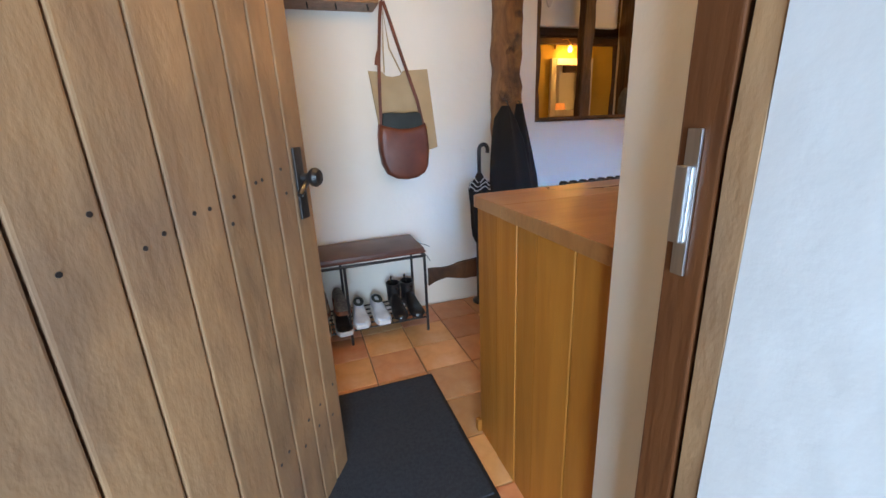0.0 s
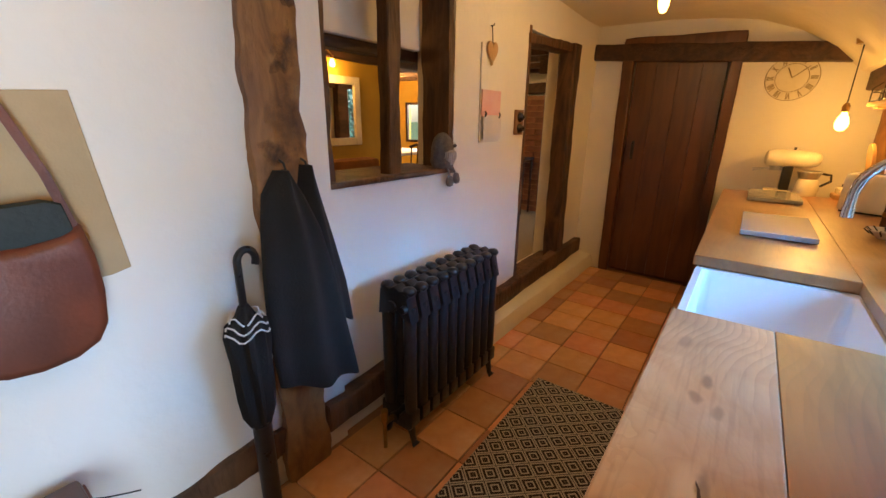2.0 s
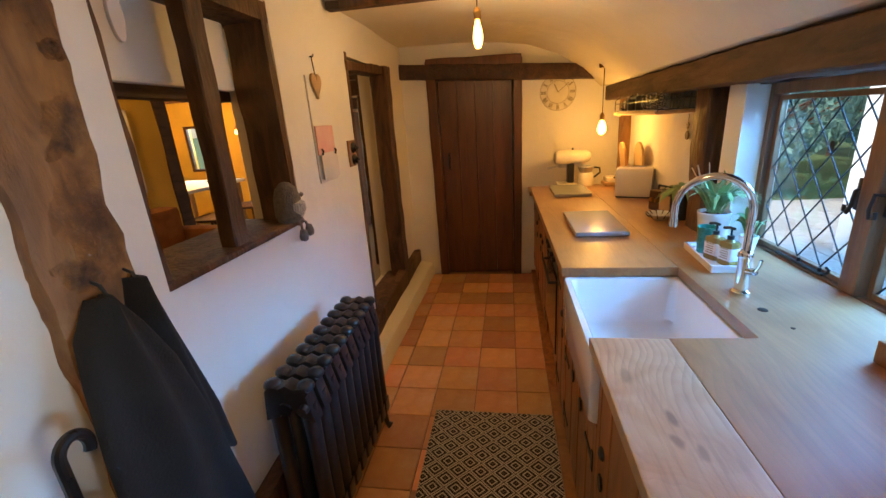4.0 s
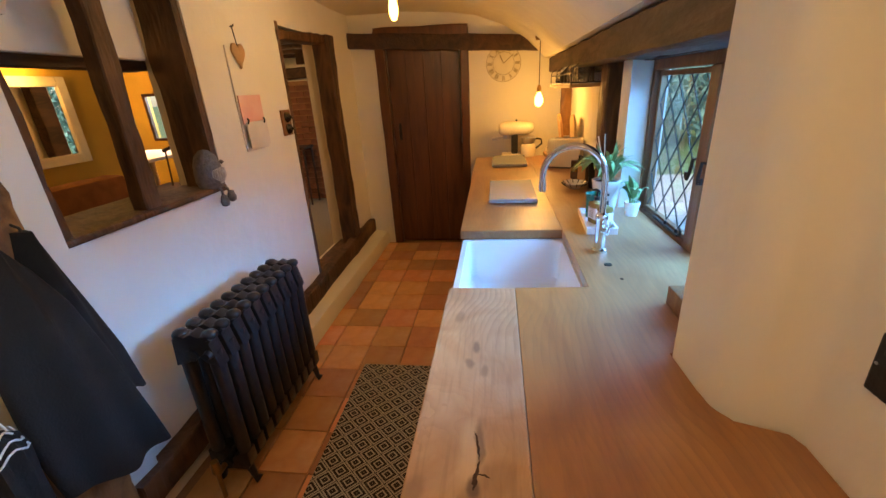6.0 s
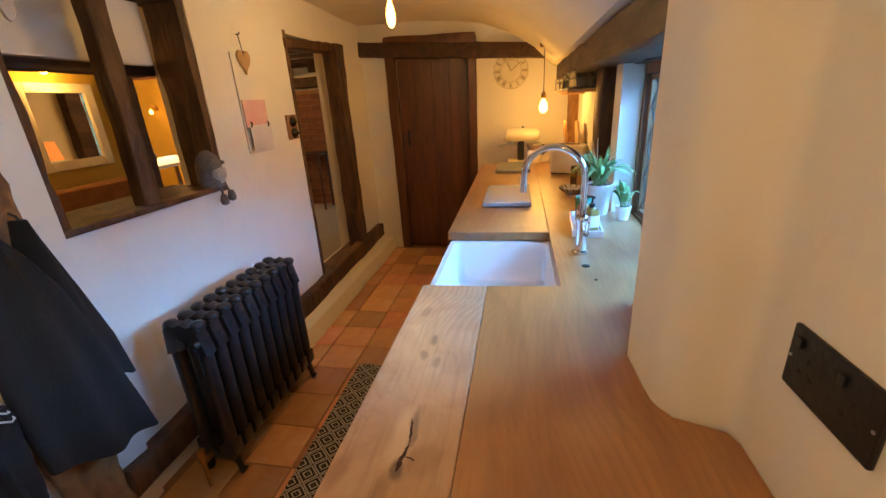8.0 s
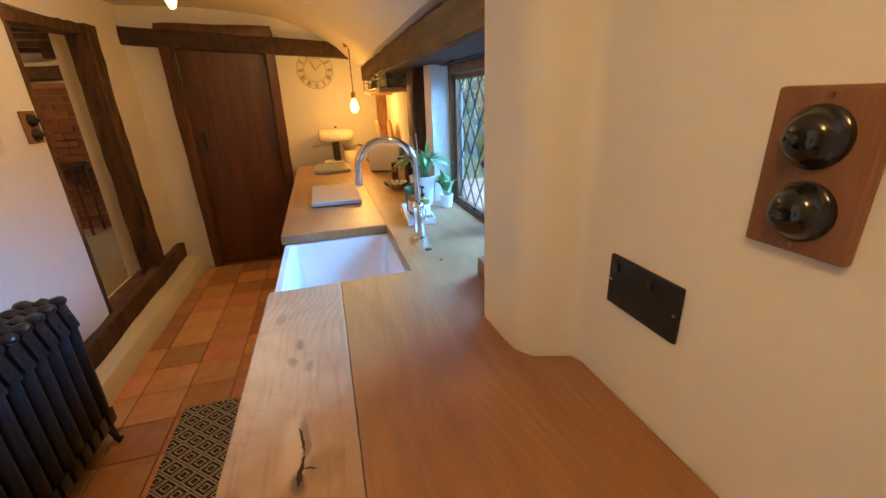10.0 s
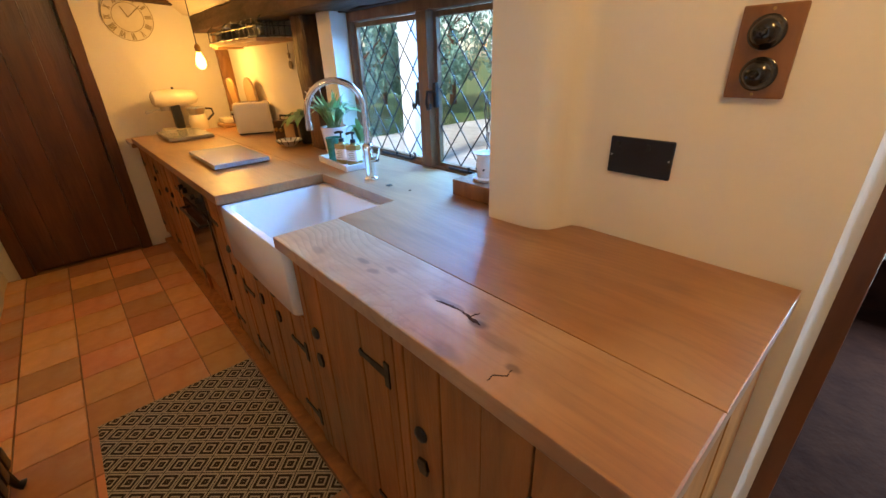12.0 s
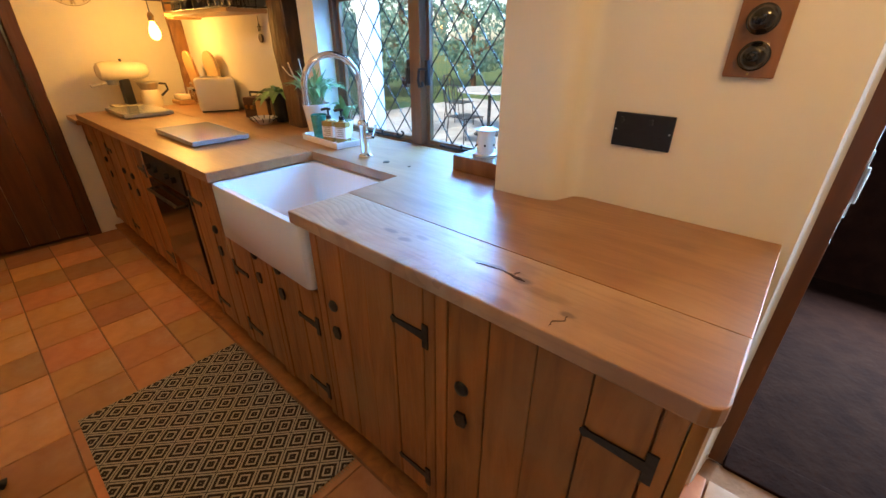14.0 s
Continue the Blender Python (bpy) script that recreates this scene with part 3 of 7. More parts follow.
beam("window_post", (2.61, 0.075, 0.905), (2.655, 0.07, 1.62), 0.15, 0.10, TIMBER, "dark crooked post beside the window", 4, 0.008)
beam("sole_plate", (1.215, 1.975, 0.165), (4.3, 1.985, 0.215), 0.13, 0.09, TIMBER, "dark timber sole plate along the foot of the wall", 5, 0.008, steps=30)
beam("sole_plate", (0.57, 1.968, 0.2), (1.08, 1.968, 0.185), 0.11, 0.03, TIMBER, "dark exposed scrap of timber low in the plaster", 6, 0.018, steps=12)
beam("end_post", (4.19, 0.06, 0.905), (4.22, 0.06, 1.62), 0.05, 0.09, POST, "brown post in the corner behind the worktop", 7, 0.006)
bm = N()
rings = []
for i in range(33):
    x = 1.75 + 2.61 * i / 32
    o = noise.noise(Vector((x * 3, 1, 1))) * 0.012
    prof2 = [(1.999, 0.0), (1.845 - 0.03 * i / 32 + o, 0.0), (1.85 - 0.03 * i / 32 + o, 0.07), (1.868 - 0.03 * i / 32 + o, 0.11), (1.90 + o * 0.5, 0.128 + o * 0.5), (1.999, 0.14)]
    rings.append([bm.verts.new((x, y, z)) for y, z in prof2])
for r, s in zip(rings, rings[1:]):
    for i in range(6):
        j = (i + 1) % 6
        bm.faces.new((r[i], r[j], s[j], s[i]))
bm.faces.new(rings[0][::-1])
bm.faces.new(rings[-1])
kerb = setting("wall_plinth", bm, PLASTER, "rounded cream plaster plinth along the wall foot", smooth=True)

# ---- the serving hatch ----
hatch = tagged(thing("hatch_frame", "dark hewn timber frame of the serving hatch", "hatch frame"), kind="structure")
for nm, a, b, w, d, s in (("left_post", (1.358, 2.12, 1.1), (1.358, 2.12, 2.05), 0.05, 0.22, 11), ("right_post", (2.140, 2.085, 1.1), (2.128, 2.085, 2.05), 0.055, 0.17, 12),
                          ("mullion", (1.730, 2.045, 1.12), (1.742, 2.045, 2.05), 0.075, 0.065, 13)):
    bm = N()
    timber(bm, a, b, w, d, 0.006, s)
    part(nm, bm, TIMBER, hatch, smooth=True)
bm = N()
timber(bm, (1.33, 2.10, 1.985), (2.16, 2.10, 1.985), 0.09, 0.20, 0.006, 14)
part("head", bm, TIMBER, hatch, smooth=True)
bm = N()
box(bm, 1.335, 2.155, 1.985, 2.32, 1.108, 1.133, 0.008)
part("hatch_sill", bm, TIMBER, hatch)

# the cream band and dark header at the back of the hatch
bm = N()
box(bm, 1.385, 2.055, 2.135, 2.175, 1.688, 1.94, 0.012)
setting("hatch_cream_band", bm, PLASTER, "cream band over a dark header")
beam("hatch_header", (1.34, 2.265, 1.685), (2.15, 2.265, 1.685), 0.06, 0.07, BEAM, "dark header beam at the back of the hatch", 15, 0.003)

# ---- doorway to the hall ----
frame_b = tagged(thing("hall_door_frame", "dark worm-eaten timber frame of the open hall doorway", "door frame"), kind="structure")
bm = N()
timber(bm, (3.80, 2.03, 0.15), (3.79, 2.03, 1.95), 0.14, 0.13, 0.010, 21, 24)
part("right_post", bm, TIMBER, frame_b, smooth=True)
bm = N()
timber(bm, (2.995, 2.06, 0.17), (2.99, 2.06, 1.95), 0.035, 0.13, 0.003, 22, 24)
part("left_post", bm, TIMBER, frame_b, smooth=True)
bm = N()
timber(bm, (2.97, 2.055, 1.875), (3.86, 2.055, 1.925), 0.06, 0.14, 0.005, 23, 14)
part("head", bm, TIMBER, frame_b, smooth=True)
bm = N()
timber(bm, (2.95, 2.07, 0.185), (3.9, 2.07, 0.185), 0.06, 0.2, 0.004, 24, 14)
part("threshold", bm, TIMBER, frame_b, smooth=True)

# ---- dark end door ----
def end_door():
    d = tagged(thing("end_door", "dark stained plank door with iron latch, shut, in the end wall", "door"), kind="structure")
    bm = N()
    timber(bm, (4.35, 1.70, 0.0), (4.345, 1.72, 2.02), 0.085, 0.07, 0.003, 31, 16, across=(1, 0, 0))
    part("left_jamb", bm, FARDOOR, d, smooth=True)
    bm = N()
    timber(bm, (4.35, 0.965, 0.0), (4.345, 0.945, 2.0), 0.075, 0.07, 0.003, 32, 16, across=(1, 0, 0))
    part("right_jamb", bm, FARDOOR, d, smooth=True)
    bm = N()
    timber(bm, (4.34, 0.915, 1.965), (4.34, 1.755, 1.985), 0.12, 0.085, 0.003, 33, 12, across=(1, 0, 0))
    part("head", bm, FARDOOR, d, smooth=True)
    w = (1.665 - 1.0) / 4
    for i in range(4):
        bm = N()
        box(bm, 4.375, 4.4, 1.0 + w * i + 0.0008, 1.0 + w * (i + 1) - 0.0008, 0.012, 1.93, 0.002)
        part("plank", bm, FARDOOR, d)
    bm = N()
    box(bm, 4.352, 4.376, 1.585, 1.605, 1.06, 1.22, 0.003)
    tube(bm, [(4.36, 1.595, 1.2), (4.33, 1.595, 1.19), (4.325, 1.595, 1.14), (4.33, 1.595, 1.09), (4.36, 1.595, 1.08)], 0.007)
    part("latch", bm, IRON, d, "black iron thumb latch")
    return d


end_door()


# ---- the front door, open inwards ----
def front_door():
    hinge, edge = Vector((-0.585, 0.0, 0)), Vector((-0.112, 0.835, 0))
    width = (edge - hinge).length
    turn = math.atan2(edge.y - hinge.y, edge.x - hinge.x)
    d = thing("front_door", "weathered oak plank entrance door, standing open into the kitchen", "door", at=hinge)
    d.rotation_euler = (0, 0, turn)
    cuts = [0, 0.135, 0.25, 0.367, 0.482, 0.60, 0.692, 0.79, 0.872, width]
    for a, b in zip(cuts, cuts[1:]):
        bm = N()
        box(bm, a + 0.003, b - 0.003, -0.022, 0.012, 0.015, 1.93, 0.005)
        part("plank", bm, WEATHERED, d)
    bm = N()
    box(bm, 0.004, width - 0.004, 0.0125, 0.02, 0.02, 1.925)
    part("backing", bm, FARDOOR, d, "dark stained inner face")
    for z in (0.3, 1.0, 1.7):
        bm = N()
        box(bm, 0.03, width - 0.03, 0.0205, 0.045, z - 0.06, z + 0.06, 0.006)
        part("ledge", bm, FARDOOR, d)
    bm = N()
    box(bm, width - 0.075, width - 0.035, -0.029, -0.021, 0.90, 1.09, 0.003)
    part("latch_plate", bm, IRON, d, "black iron latch plate")
    bm = N()
    m = Matrix.Rotation(radians(90), 4, "X")
    lathe(bm, [(0.0, 0.0), (0.012, 0.0), (0.011, 0.018), (0.016, 0.024), (0.024, 0.032), (0.026, 0.042), (0.02, 0.052), (0.0, 0.055)], (width - 0.048, -0.026, 1.01), 16, m)
    tube(bm, [(width - 0.055, -0.045, 1.0), (width - 0.085, -0.05, 0.99), (width - 0.105, -0.047, 0.972)], 0.008)
    part("knob", bm, IRON, d, "black iron ring knob", True)
    rnd = random.Random(5)
    bm = N()
    for a, b in zip(cuts, cuts[1:]):
        for z in (0.3, 1.0, 1.7):
            for _ in range(2):
                x, zz = rnd.uniform(a + 0.02, b - 0.02), z + rnd.uniform(-0.05, 0.05)
                rod(bm, (x, -0.0235, zz), (x, -0.021, zz), 0.0045, 0.005, 7)
    part("nail", bm, IRON, d, "rusty clout nails", kind="stuff")
    bm = N()
    tube(bm, [(width - 0.13, 0.075, 0.02 + 0.92 * i / 10) for i in range(11)], 0.032, 12)
    part("draught_excluder", bm, SPOTTED, d, "spotted fabric draught roll", True)


front_door()

df = tagged(thing("front_door_frame", "weathered oak door frame with steel strike plate", "door frame"), kind="structure")
bm = N()
timber(bm, (0.331, -0.096, -0.02), (0.331, -0.096, 1.97), 0.055, 0.034, 0.003, 41, 16)
part("outer_post", bm, WEATHERED, df, "weathered grey outer edge", True)
bm = N()
box(bm, 0.302, 0.36, -0.074, -0.020, 0.0, 1.96, 0.003)
part("inner_post", bm, FARDOOR, df)
bm = N()
box(bm, 0.297, 0.301, -0.052, -0.034, 0.95, 1.12, 0.001)
part("strike_plate", bm, STEEL, df, "worn steel strike plate")
bm = N()
box(bm, 0.290, 0.297, -0.046, -0.030, 0.99, 1.08, 0.002)
part("strike_box", bm, STEEL, df)
bm = N()
box(bm, -0.62, -0.57, -0.115, -0.02, 0.0, 1.96, 0.004)
part("hinge_post", bm, WEATHERED, df)
bm = N()
box(bm, -0.57, 0.285, -0.115, -0.02, 1.93, 1.98, 0.004)
part("head", bm, WEATHERED, df)
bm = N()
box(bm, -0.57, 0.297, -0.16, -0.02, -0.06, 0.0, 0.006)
# the sill takes the same painted shade
part("door_sill", bm, DOORWAYDARK, df)


# ---- window ----
def casement_window():
    w = tagged(thing("window_low", "oak casement window with leaded diamond panes and iron stays", "window"), kind="structure")
    y0, y1 = -0.085, -0.025
    for nm, c in (("left_stile", (2.355, 2.415, y0, y1, 0.87, 1.63)), ("right_stile", (1.165, 1.215, y0, y1, 0.87, 1.63)), ("mullion", (1.755, 1.82, y0, y1 + 0.012, 0.915, 1.535)),
                  ("head", (1.215, 2.355, y0, y1, 1.535, 1.63)), ("bottom_rail", (1.215, 2.355, y0, y1 - 0.004, 0.87, 0.912))):
        bm = N()
        box(bm, *c, 0.005)
        part(nm, bm, WINWOOD, w)
    for x0, x1 in ((1.825, 2.35), (1.22, 1.75)):
        sash = N()
        z0, z1 = 0.915, 1.53
        for c in ((x0, x0 + 0.02, z0, z1), (x1 - 0.02, x1, z0, z1), (x0 + 0.02, x1 - 0.02, z0, z0 + 0.02), (x0 + 0.02, x1 - 0.02, z1 - 0.02, z1)):
            box(sash, c[0], c[1], -0.07, -0.045, c[2], c[3], 0.003)
        s = part("sash", sash, WINWOOD, w)
        bm = N()
        box(bm, x0 + 0.012, x1 - 0.012, -0.0595, -0.0565, z0 + 0.012, z1 - 0.012)
        g = part("pane", bm, GLASS, s)
        g.visible_shadow = False
        a0, a1, b0, b1 = x0 + 0.02, x1 - 0.02, z0 + 0.02, z1 - 0.02
        pw, ph = 0.122, 0.155
        bm = N()
        for sgn in (1, -1):
            k = -14
            while k < 15:
                # lines z = b0 + sgn * ph / pw * (x - a0 - k * pw)
                x_lo, x_hi = a0, a1
                f = lambda x: b0 + sgn * ph / pw * (x - a0 - k * pw)
                xs = sorted((a0 + k * pw + sgn * 0 / 1, a0 + k * pw + sgn * (b1 - b0) * pw / ph))
                lo, hi = max(x_lo, xs[0]), min(x_hi, xs[1])
                if hi - lo > 0.004:
                    tube(bm, [(lo, -0.055, f(lo)), (hi, -0.055, f(hi))], 0.0028, 6)
                k += 1
        part("lead_lattice", bm, LEAD, s, "dark lead diamond lattice")
    for x, sgn in ((1.845, 1), (1.735, -1)):
        bm = N()
        box(bm, x - 0.009, x + 0.009, -0.046, -0.028, 1.17, 1.27, 0.003)
        tube(bm, [(x, -0.03, 1.235), (x - sgn * 0.02, -0.005, 1.235), (x - sgn * 0.022, 0.0, 1.19), (x - sgn * 0.012, 0.002, 1.165), (x + sgn * 0.004, 0.0, 1.17), (x + sgn * 0.002, 0.0, 1.188)], 0.006)
        part("window_handle", bm, IRON, w, "black monkey-tail window handle", True)
    for xa, xb in ((1.92, 2.18), (1.42, 1.66)):
        bm = N()
        box(bm, xa, xb, -0.042, -0.030, 0.917, 0.928, 0.003)
        for x in (xa + 0.02, (xa + xb) / 2):
            rod(bm, (x, -0.036, 0.926), (x, -0.036, 0.942), 0.006)
        tube(bm, [(xa, -0.036, 0.926), (xa - 0.018, -0.036, 0.934), (xa - 0.022, -0.036, 0.948), (xa - 0.008, -0.036, 0.952)], 0.005)
        part("window_stay", bm, IRON, w, "black iron casement stay", True)


casement_window()
bm = N()
tube(bm, [(2.384, 0.02, 0.95 + 0.06 * i) for i in range(10)], 0.003, 6)
setting("window_cable", bm, WHITEPAINT, "thin cable on the window reveal")


# ---- worktops ----
def worktop():
    # the oak boards carry the sink opening between them
    w = thing("worktop", "thick oiled oak worktop with a split knot", "worktop")
    zt, zb = 0.91, 0.872
    bm = N()
    outline(bm, [(0.395, 0.6115), (1.484, 0.6115), (1.484, 0.822), (0.425, 0.822), (0.4135, 0.8197), (0.4038, 0.8132), (0.3973, 0.8035), (0.395, 0.792)], zt - zb, "xy", zb, 0.004)
    part("board", bm, OAK, w)
    bm = N()
    outline(bm, [(0.395, 0.147), (0.90, 0.147), (0.926, 0.158), (0.94, 0.20), (0.952, 0.235), (0.985, 0.254), (1.03, 0.264), (1.156, 0.27), (1.164, -0.02), (2.375, -0.02), (2.378, 0.067), (2.54, 0.069), (2.56, 0.024), (4.05, 0.024), (4.05, 0.384), (1.495, 0.384), (1.486, 0.6108), (0.395, 0.6108)], zt - zb, "xy", zb, 0.002)
    part("board", bm, OAK, w)
    bm = N()
    outline(bm, [(2.04, 0.3846), (4.05, 0.3846), (4.05, 0.85), (2.04, 0.83)], zt - zb, "xy", zb, 0.003)
    part("board", bm, OAK, w)
    rnd = random.Random(8)
    for line, wide in (([(0.895, 0.709), (0.865, 0.703), (0.83, 0.698)], 0.0022), ([(0.83, 0.698), (0.80, 0.704), (0.772, 0.707)], 0.0042),
                       ([(0.804, 0.703), (0.803, 0.690), (0.798, 0.680)], 0.0012), ([(0.654, 0.758), (0.651, 0.775), (0.668, 0.790), (0.664, 0.806)], 0.0009)):
        pts = []
        for (xa, ya), (xb, yb) in zip(line, line[1:]):
            for k in range(6):
                pts.append((xa + (xb - xa) * k / 6 + rnd.uniform(-0.0012, 0.0012), ya + (yb - ya) * k / 6 + rnd.uniform(-0.0012, 0.0012)))
        pts.append(line[-1])
        dx, dy = line[-1][0] - line[0][0], line[-1][1] - line[0][1]
        ln = math.hypot(dx, dy)
        nx, ny = -dy / ln, dx / ln
        side = [wide * (math.sin(math.pi * i / (len(pts) - 1)) ** 0.6) * rnd.uniform(0.5, 1.3) for i in range(len(pts))]
        bm = N()
        outline(bm, [(x + nx * d, y + ny * d) for (x, y), d in zip(pts, side)] + [(x - nx * d - 1e-5 * nx, y - ny * d - 1e-5 * ny) for (x, y), d in zip(pts, side)][::-1], 0.0012, "xy", zt)
        part("knot", bm, KNOT, w, "dark jagged split round a knot")
    bm = N()
    rod(bm, (1.665, 0.285, zt), (1.665, 0.285, zt + 0.002), 0.014, 0.013, 20)
    part("tap_hole", bm, IRON, w, "round black tap hole")
    bm = N()
    rod(bm, (1.55, 0.27, zt), (1.55, 0.27, zt + 0.0012), 0.006, 0.006, 12)
    part("knot", bm, KNOT, w)
    return w


worktop()
bm = N()
box(bm, 4.055, 4.355, 0.03, 0.86, 0.835, 0.868, 0.004)
tagged(part("end_shelf_board", bm, OAK, None, "low oak shelf board at the end of the worktop"), category="shelf")


def sink():
    s = thing("butler_sink", "white fireclay butler sink under the oak worktop", "sink")
    x0, x1, y0, y1, z0, z1 = 1.434, 2.05, 0.365, 0.822, 0.645, 0.868
    t = 0.028
    bm = N()
    outer = [(x0, y0), (x1, y0), (x1, y1), (x0, y1)]
    def rr(a, b, c, d, r, n=5):
        pts = []
        for cx, cy, s0 in ((c - r, d - r, 0), (a + r, d - r, 90), (a + r, b + r, 180), (c - r, b + r, 270)):
            pts += arc(cx, cy, r, s0, s0 + 90, n)
        return pts
    levels = [(rr(x0 + 0.01, y0 + 0.01, x1 - 0.01, y1 - 0.01, 0.02), z0), (rr(x0, y0, x1, y1, 0.022), z0 + 0.012), (rr(x0, y0, x1, y1, 0.022), z1 - 0.008), (rr(x0 + 0.004, y0 + 0.004, x1 - 0.004, y1 - 0.004, 0.02), z1),
              (rr(x0 + t - 0.004, y0 + t - 0.004, x1 - t + 0.004, y1 - t + 0.004, 0.03), z1), (rr(x0 + t, y0 + t, x1 - t, y1 - t, 0.03), z1 - 0.006), (rr(x0 + t + 0.006, y0 + t + 0.006, x1 - t - 0.006, y1 - t - 0.006, 0.035), z0 + 0.05), (rr(x0 + t + 0.03, y0 + t + 0.03, x1 - t - 0.03, y1 - t - 0.03, 0.03), z0 + 0.03)]
    rings = [[bm.verts.new((x, y, z)) for x, y in pts] for pts, z in levels]
    for r, q in zip(rings, rings[1:]):
        n = len(r)
        for i in range(n):
            bm.faces.new((r[i], r[(i + 1) % n], q[(i + 1) % n], q[i]))
    bm.faces.new(rings[0][::-1])
    bm.faces.new(rings[-1])
    part("basin", bm, CERAMIC, s, smooth=True, angle=50)
    bm = N()
    lathe(bm, [(0.0, 0.0), (0.035, 0.0), (0.042, 0.003), (0.03, 0.006), (0.0, 0.004)], (1.76, 0.6, z0 + 0.0305), 20)
    part("drain", bm, CHROME, s, "chrome sink waste", True)


sink()


# ---- base cabinets ----
def hinge_mesh(bm, x, y, z, sgn, long=0.11):
    outline(bm, [(x, z + 0.035), (x + sgn * 0.018, z + 0.035), (x + sgn * 0.018, z + 0.012), (x + sgn * 0.05, z + 0.010), (x + sgn * long, z + 0.007), (x + sgn * (long + 0.012), z + 0.012), (x + sgn * (long + 0.02), z), (x + sgn * (long + 0.012), z - 0.012), (x + sgn * long, z - 0.007), (x + sgn * 0.05, z - 0.01), (x + sgn * 0.018, z - 0.012), (x + sgn * 0.018, z - 0.035), (x, z - 0.035)], 0.004, "xz", y)


def cabinet(x0, x1, hinge_side, planks=3, top=0.868, label="pine base cabinet with planked door and black iron hinges", knob=True, y=0.80, door_top=None, zlow=0.09, knob_z=0.632):
    c = thing("base_cabinet", label, "cabinet", "base cabinets under the worktop")
    bm = N()
    box(bm, x0 + 0.001, x1 - 0.001, 0.16 if x1 < 1.5 else 0.07, y - 0.022, zlow, top - 0.001)
    part("body", bm, CABWOOD, c)
    for a, b in ((x0, x0 + 0.035), (x1 - 0.035, x1)):
        bm = N()
        box(bm, a + 0.0005, b - 0.0005, y - 0.021, y, zlow, top - 0.001, 0.003)
        part("stile", bm, CABWOOD, c)
    dt = door_top or top - 0.012
    door = thing("door", "planked pine door", "")
    door.parent = c
    a, b = x0 + 0.038, x1 - 0.038
    w = (b - a) / planks
    for i in range(planks):
        bm = N()
        box(bm, a + w * i + 0.0008, a + w * (i + 1) - 0.0008, y - 0.020, y - 0.002 + 0.002 * (i % 2), zlow + 0.015, dt, 0.004)
        part("plank", bm, CABWOOD, door)
    hx, sg = (x0 + 0.02, 1) if hinge_side == "low" else (x1 - 0.02, -1)
    for z in (dt - 0.135, zlow + 0.11):
        bm = N()
        hinge_mesh(bm, hx, y, z, sg)
        part("hinge", bm, IRON, door, "black iron strap hinge")
    if knob:
        kx = b - 0.045 if hinge_side == "low" else a + 0.045
        bm = N()
        lathe(bm, [(0.0, 0.0), (0.017, 0.0), (0.02, 0.004), (0.016, 0.01), (0.008, 0.013), (0.0, 0.014)], (kx, y - 0.001, knob_z), 16, Matrix.Rotation(radians(-90), 4, "X"))
        part("knob", bm, IRON, door, "round black iron knob", True)
        bm = N()
        outline(bm, [(kx - 0.012, knob_z - 0.075), (kx + 0.012, knob_z - 0.08), (kx + 0.02, knob_z - 0.10), (kx + 0.01, knob_z - 0.125), (kx - 0.014, knob_z - 0.12), (kx - 0.02, knob_z - 0.10)], 0.007, "xz", y, 0.002)
        part("catch", bm, IRON, door, "black iron heart catch")
    return c


# hinges of the first two doors meet across a pale stile
cabinet(0.43, 0.935, "low", 4)
cabinet(0.937, 1.43, "low", 4)
cabinet(1.432, 1.76, "low", 3, 0.642)
cabinet(1.762, 2.10, "high", 3, 0.642)
cabinet(2.102, 2.42, "high", 3)
cabinet(2.98, 3.40, "low", 3)
cabinet(3.402, 3.80, "high", 3)
cabinet(3.802, 4.34, "high", 3, 0.834)


def oven():
    o = thing("built_in_oven", "black built-in oven with glass door between pine cabinets", "oven", at=(0, 0, 0))
    bm = N()
    box(bm, 2.421, 2.979, 0.1, 0.785, 0.092, 0.867, 0.004)
    part("body", bm, CABWOOD, o)
    bm = N()
    box(bm, 2.44, 2.955, 0.786, 0.806, 0.25, 0.70, 0.006)
    part("oven_door", bm, BAKELITE, o, "dark glass oven door")
    bm = N()
    box(bm, 2.44, 2.955, 0.786, 0.803, 0.715, 0.835, 0.004)
    part("control_panel", bm, BLACKPLASTIC, o)
    bm = N()
    tube(bm, [(2.5, 0.806, 0.655), (2.5, 0.835, 0.655), (2.9, 0.835, 0.655), (2.9, 0.806, 0.655)], 0.008)
    part("handle", bm, IRON, o, smooth=True)
    for x in (2.53, 2.62, 2.78, 2.87):
        bm = N()
        rod(bm, (x, 0.803, 0.775), (x, 0.822, 0.775), 0.016, 0.014, 16)
        part("control_knob", bm, BLACKPLASTIC, o, smooth=True)


oven()

bm = N()
box(bm, 0.44, 4.35, 0.745, 0.83, 0.0, 0.03, 0.004)
box(bm, 0.44, 4.35, 0.72, 0.745, 0.0, 0.0885)
setting("plinth_board", bm, CABWOOD, "pine plinth board along the cabinet feet")

ep = thing("cabinet_end_boarding", "honey coloured pine panelled end of the base cabinets", "panel")
cuts = [0.16, 0.29, 0.44, 0.54, 0.66, 0.80]
for i, (a, b) in enumerate(zip(cuts, cuts[1:])):
    bm = N()
    box(bm, 0.408 - 0.002 * (i % 2), 0.4285, a + 0.0015, b - 0.0015, 0.0, 0.87, 0.003)
    part("board", bm, ENDWOOD, ep)
bm = N()
box(bm, 0.392, 0.409, 0.79, 0.812, 0.0, 0.05, 0.003)
part("foot_block", bm, ENDWOOD, ep)


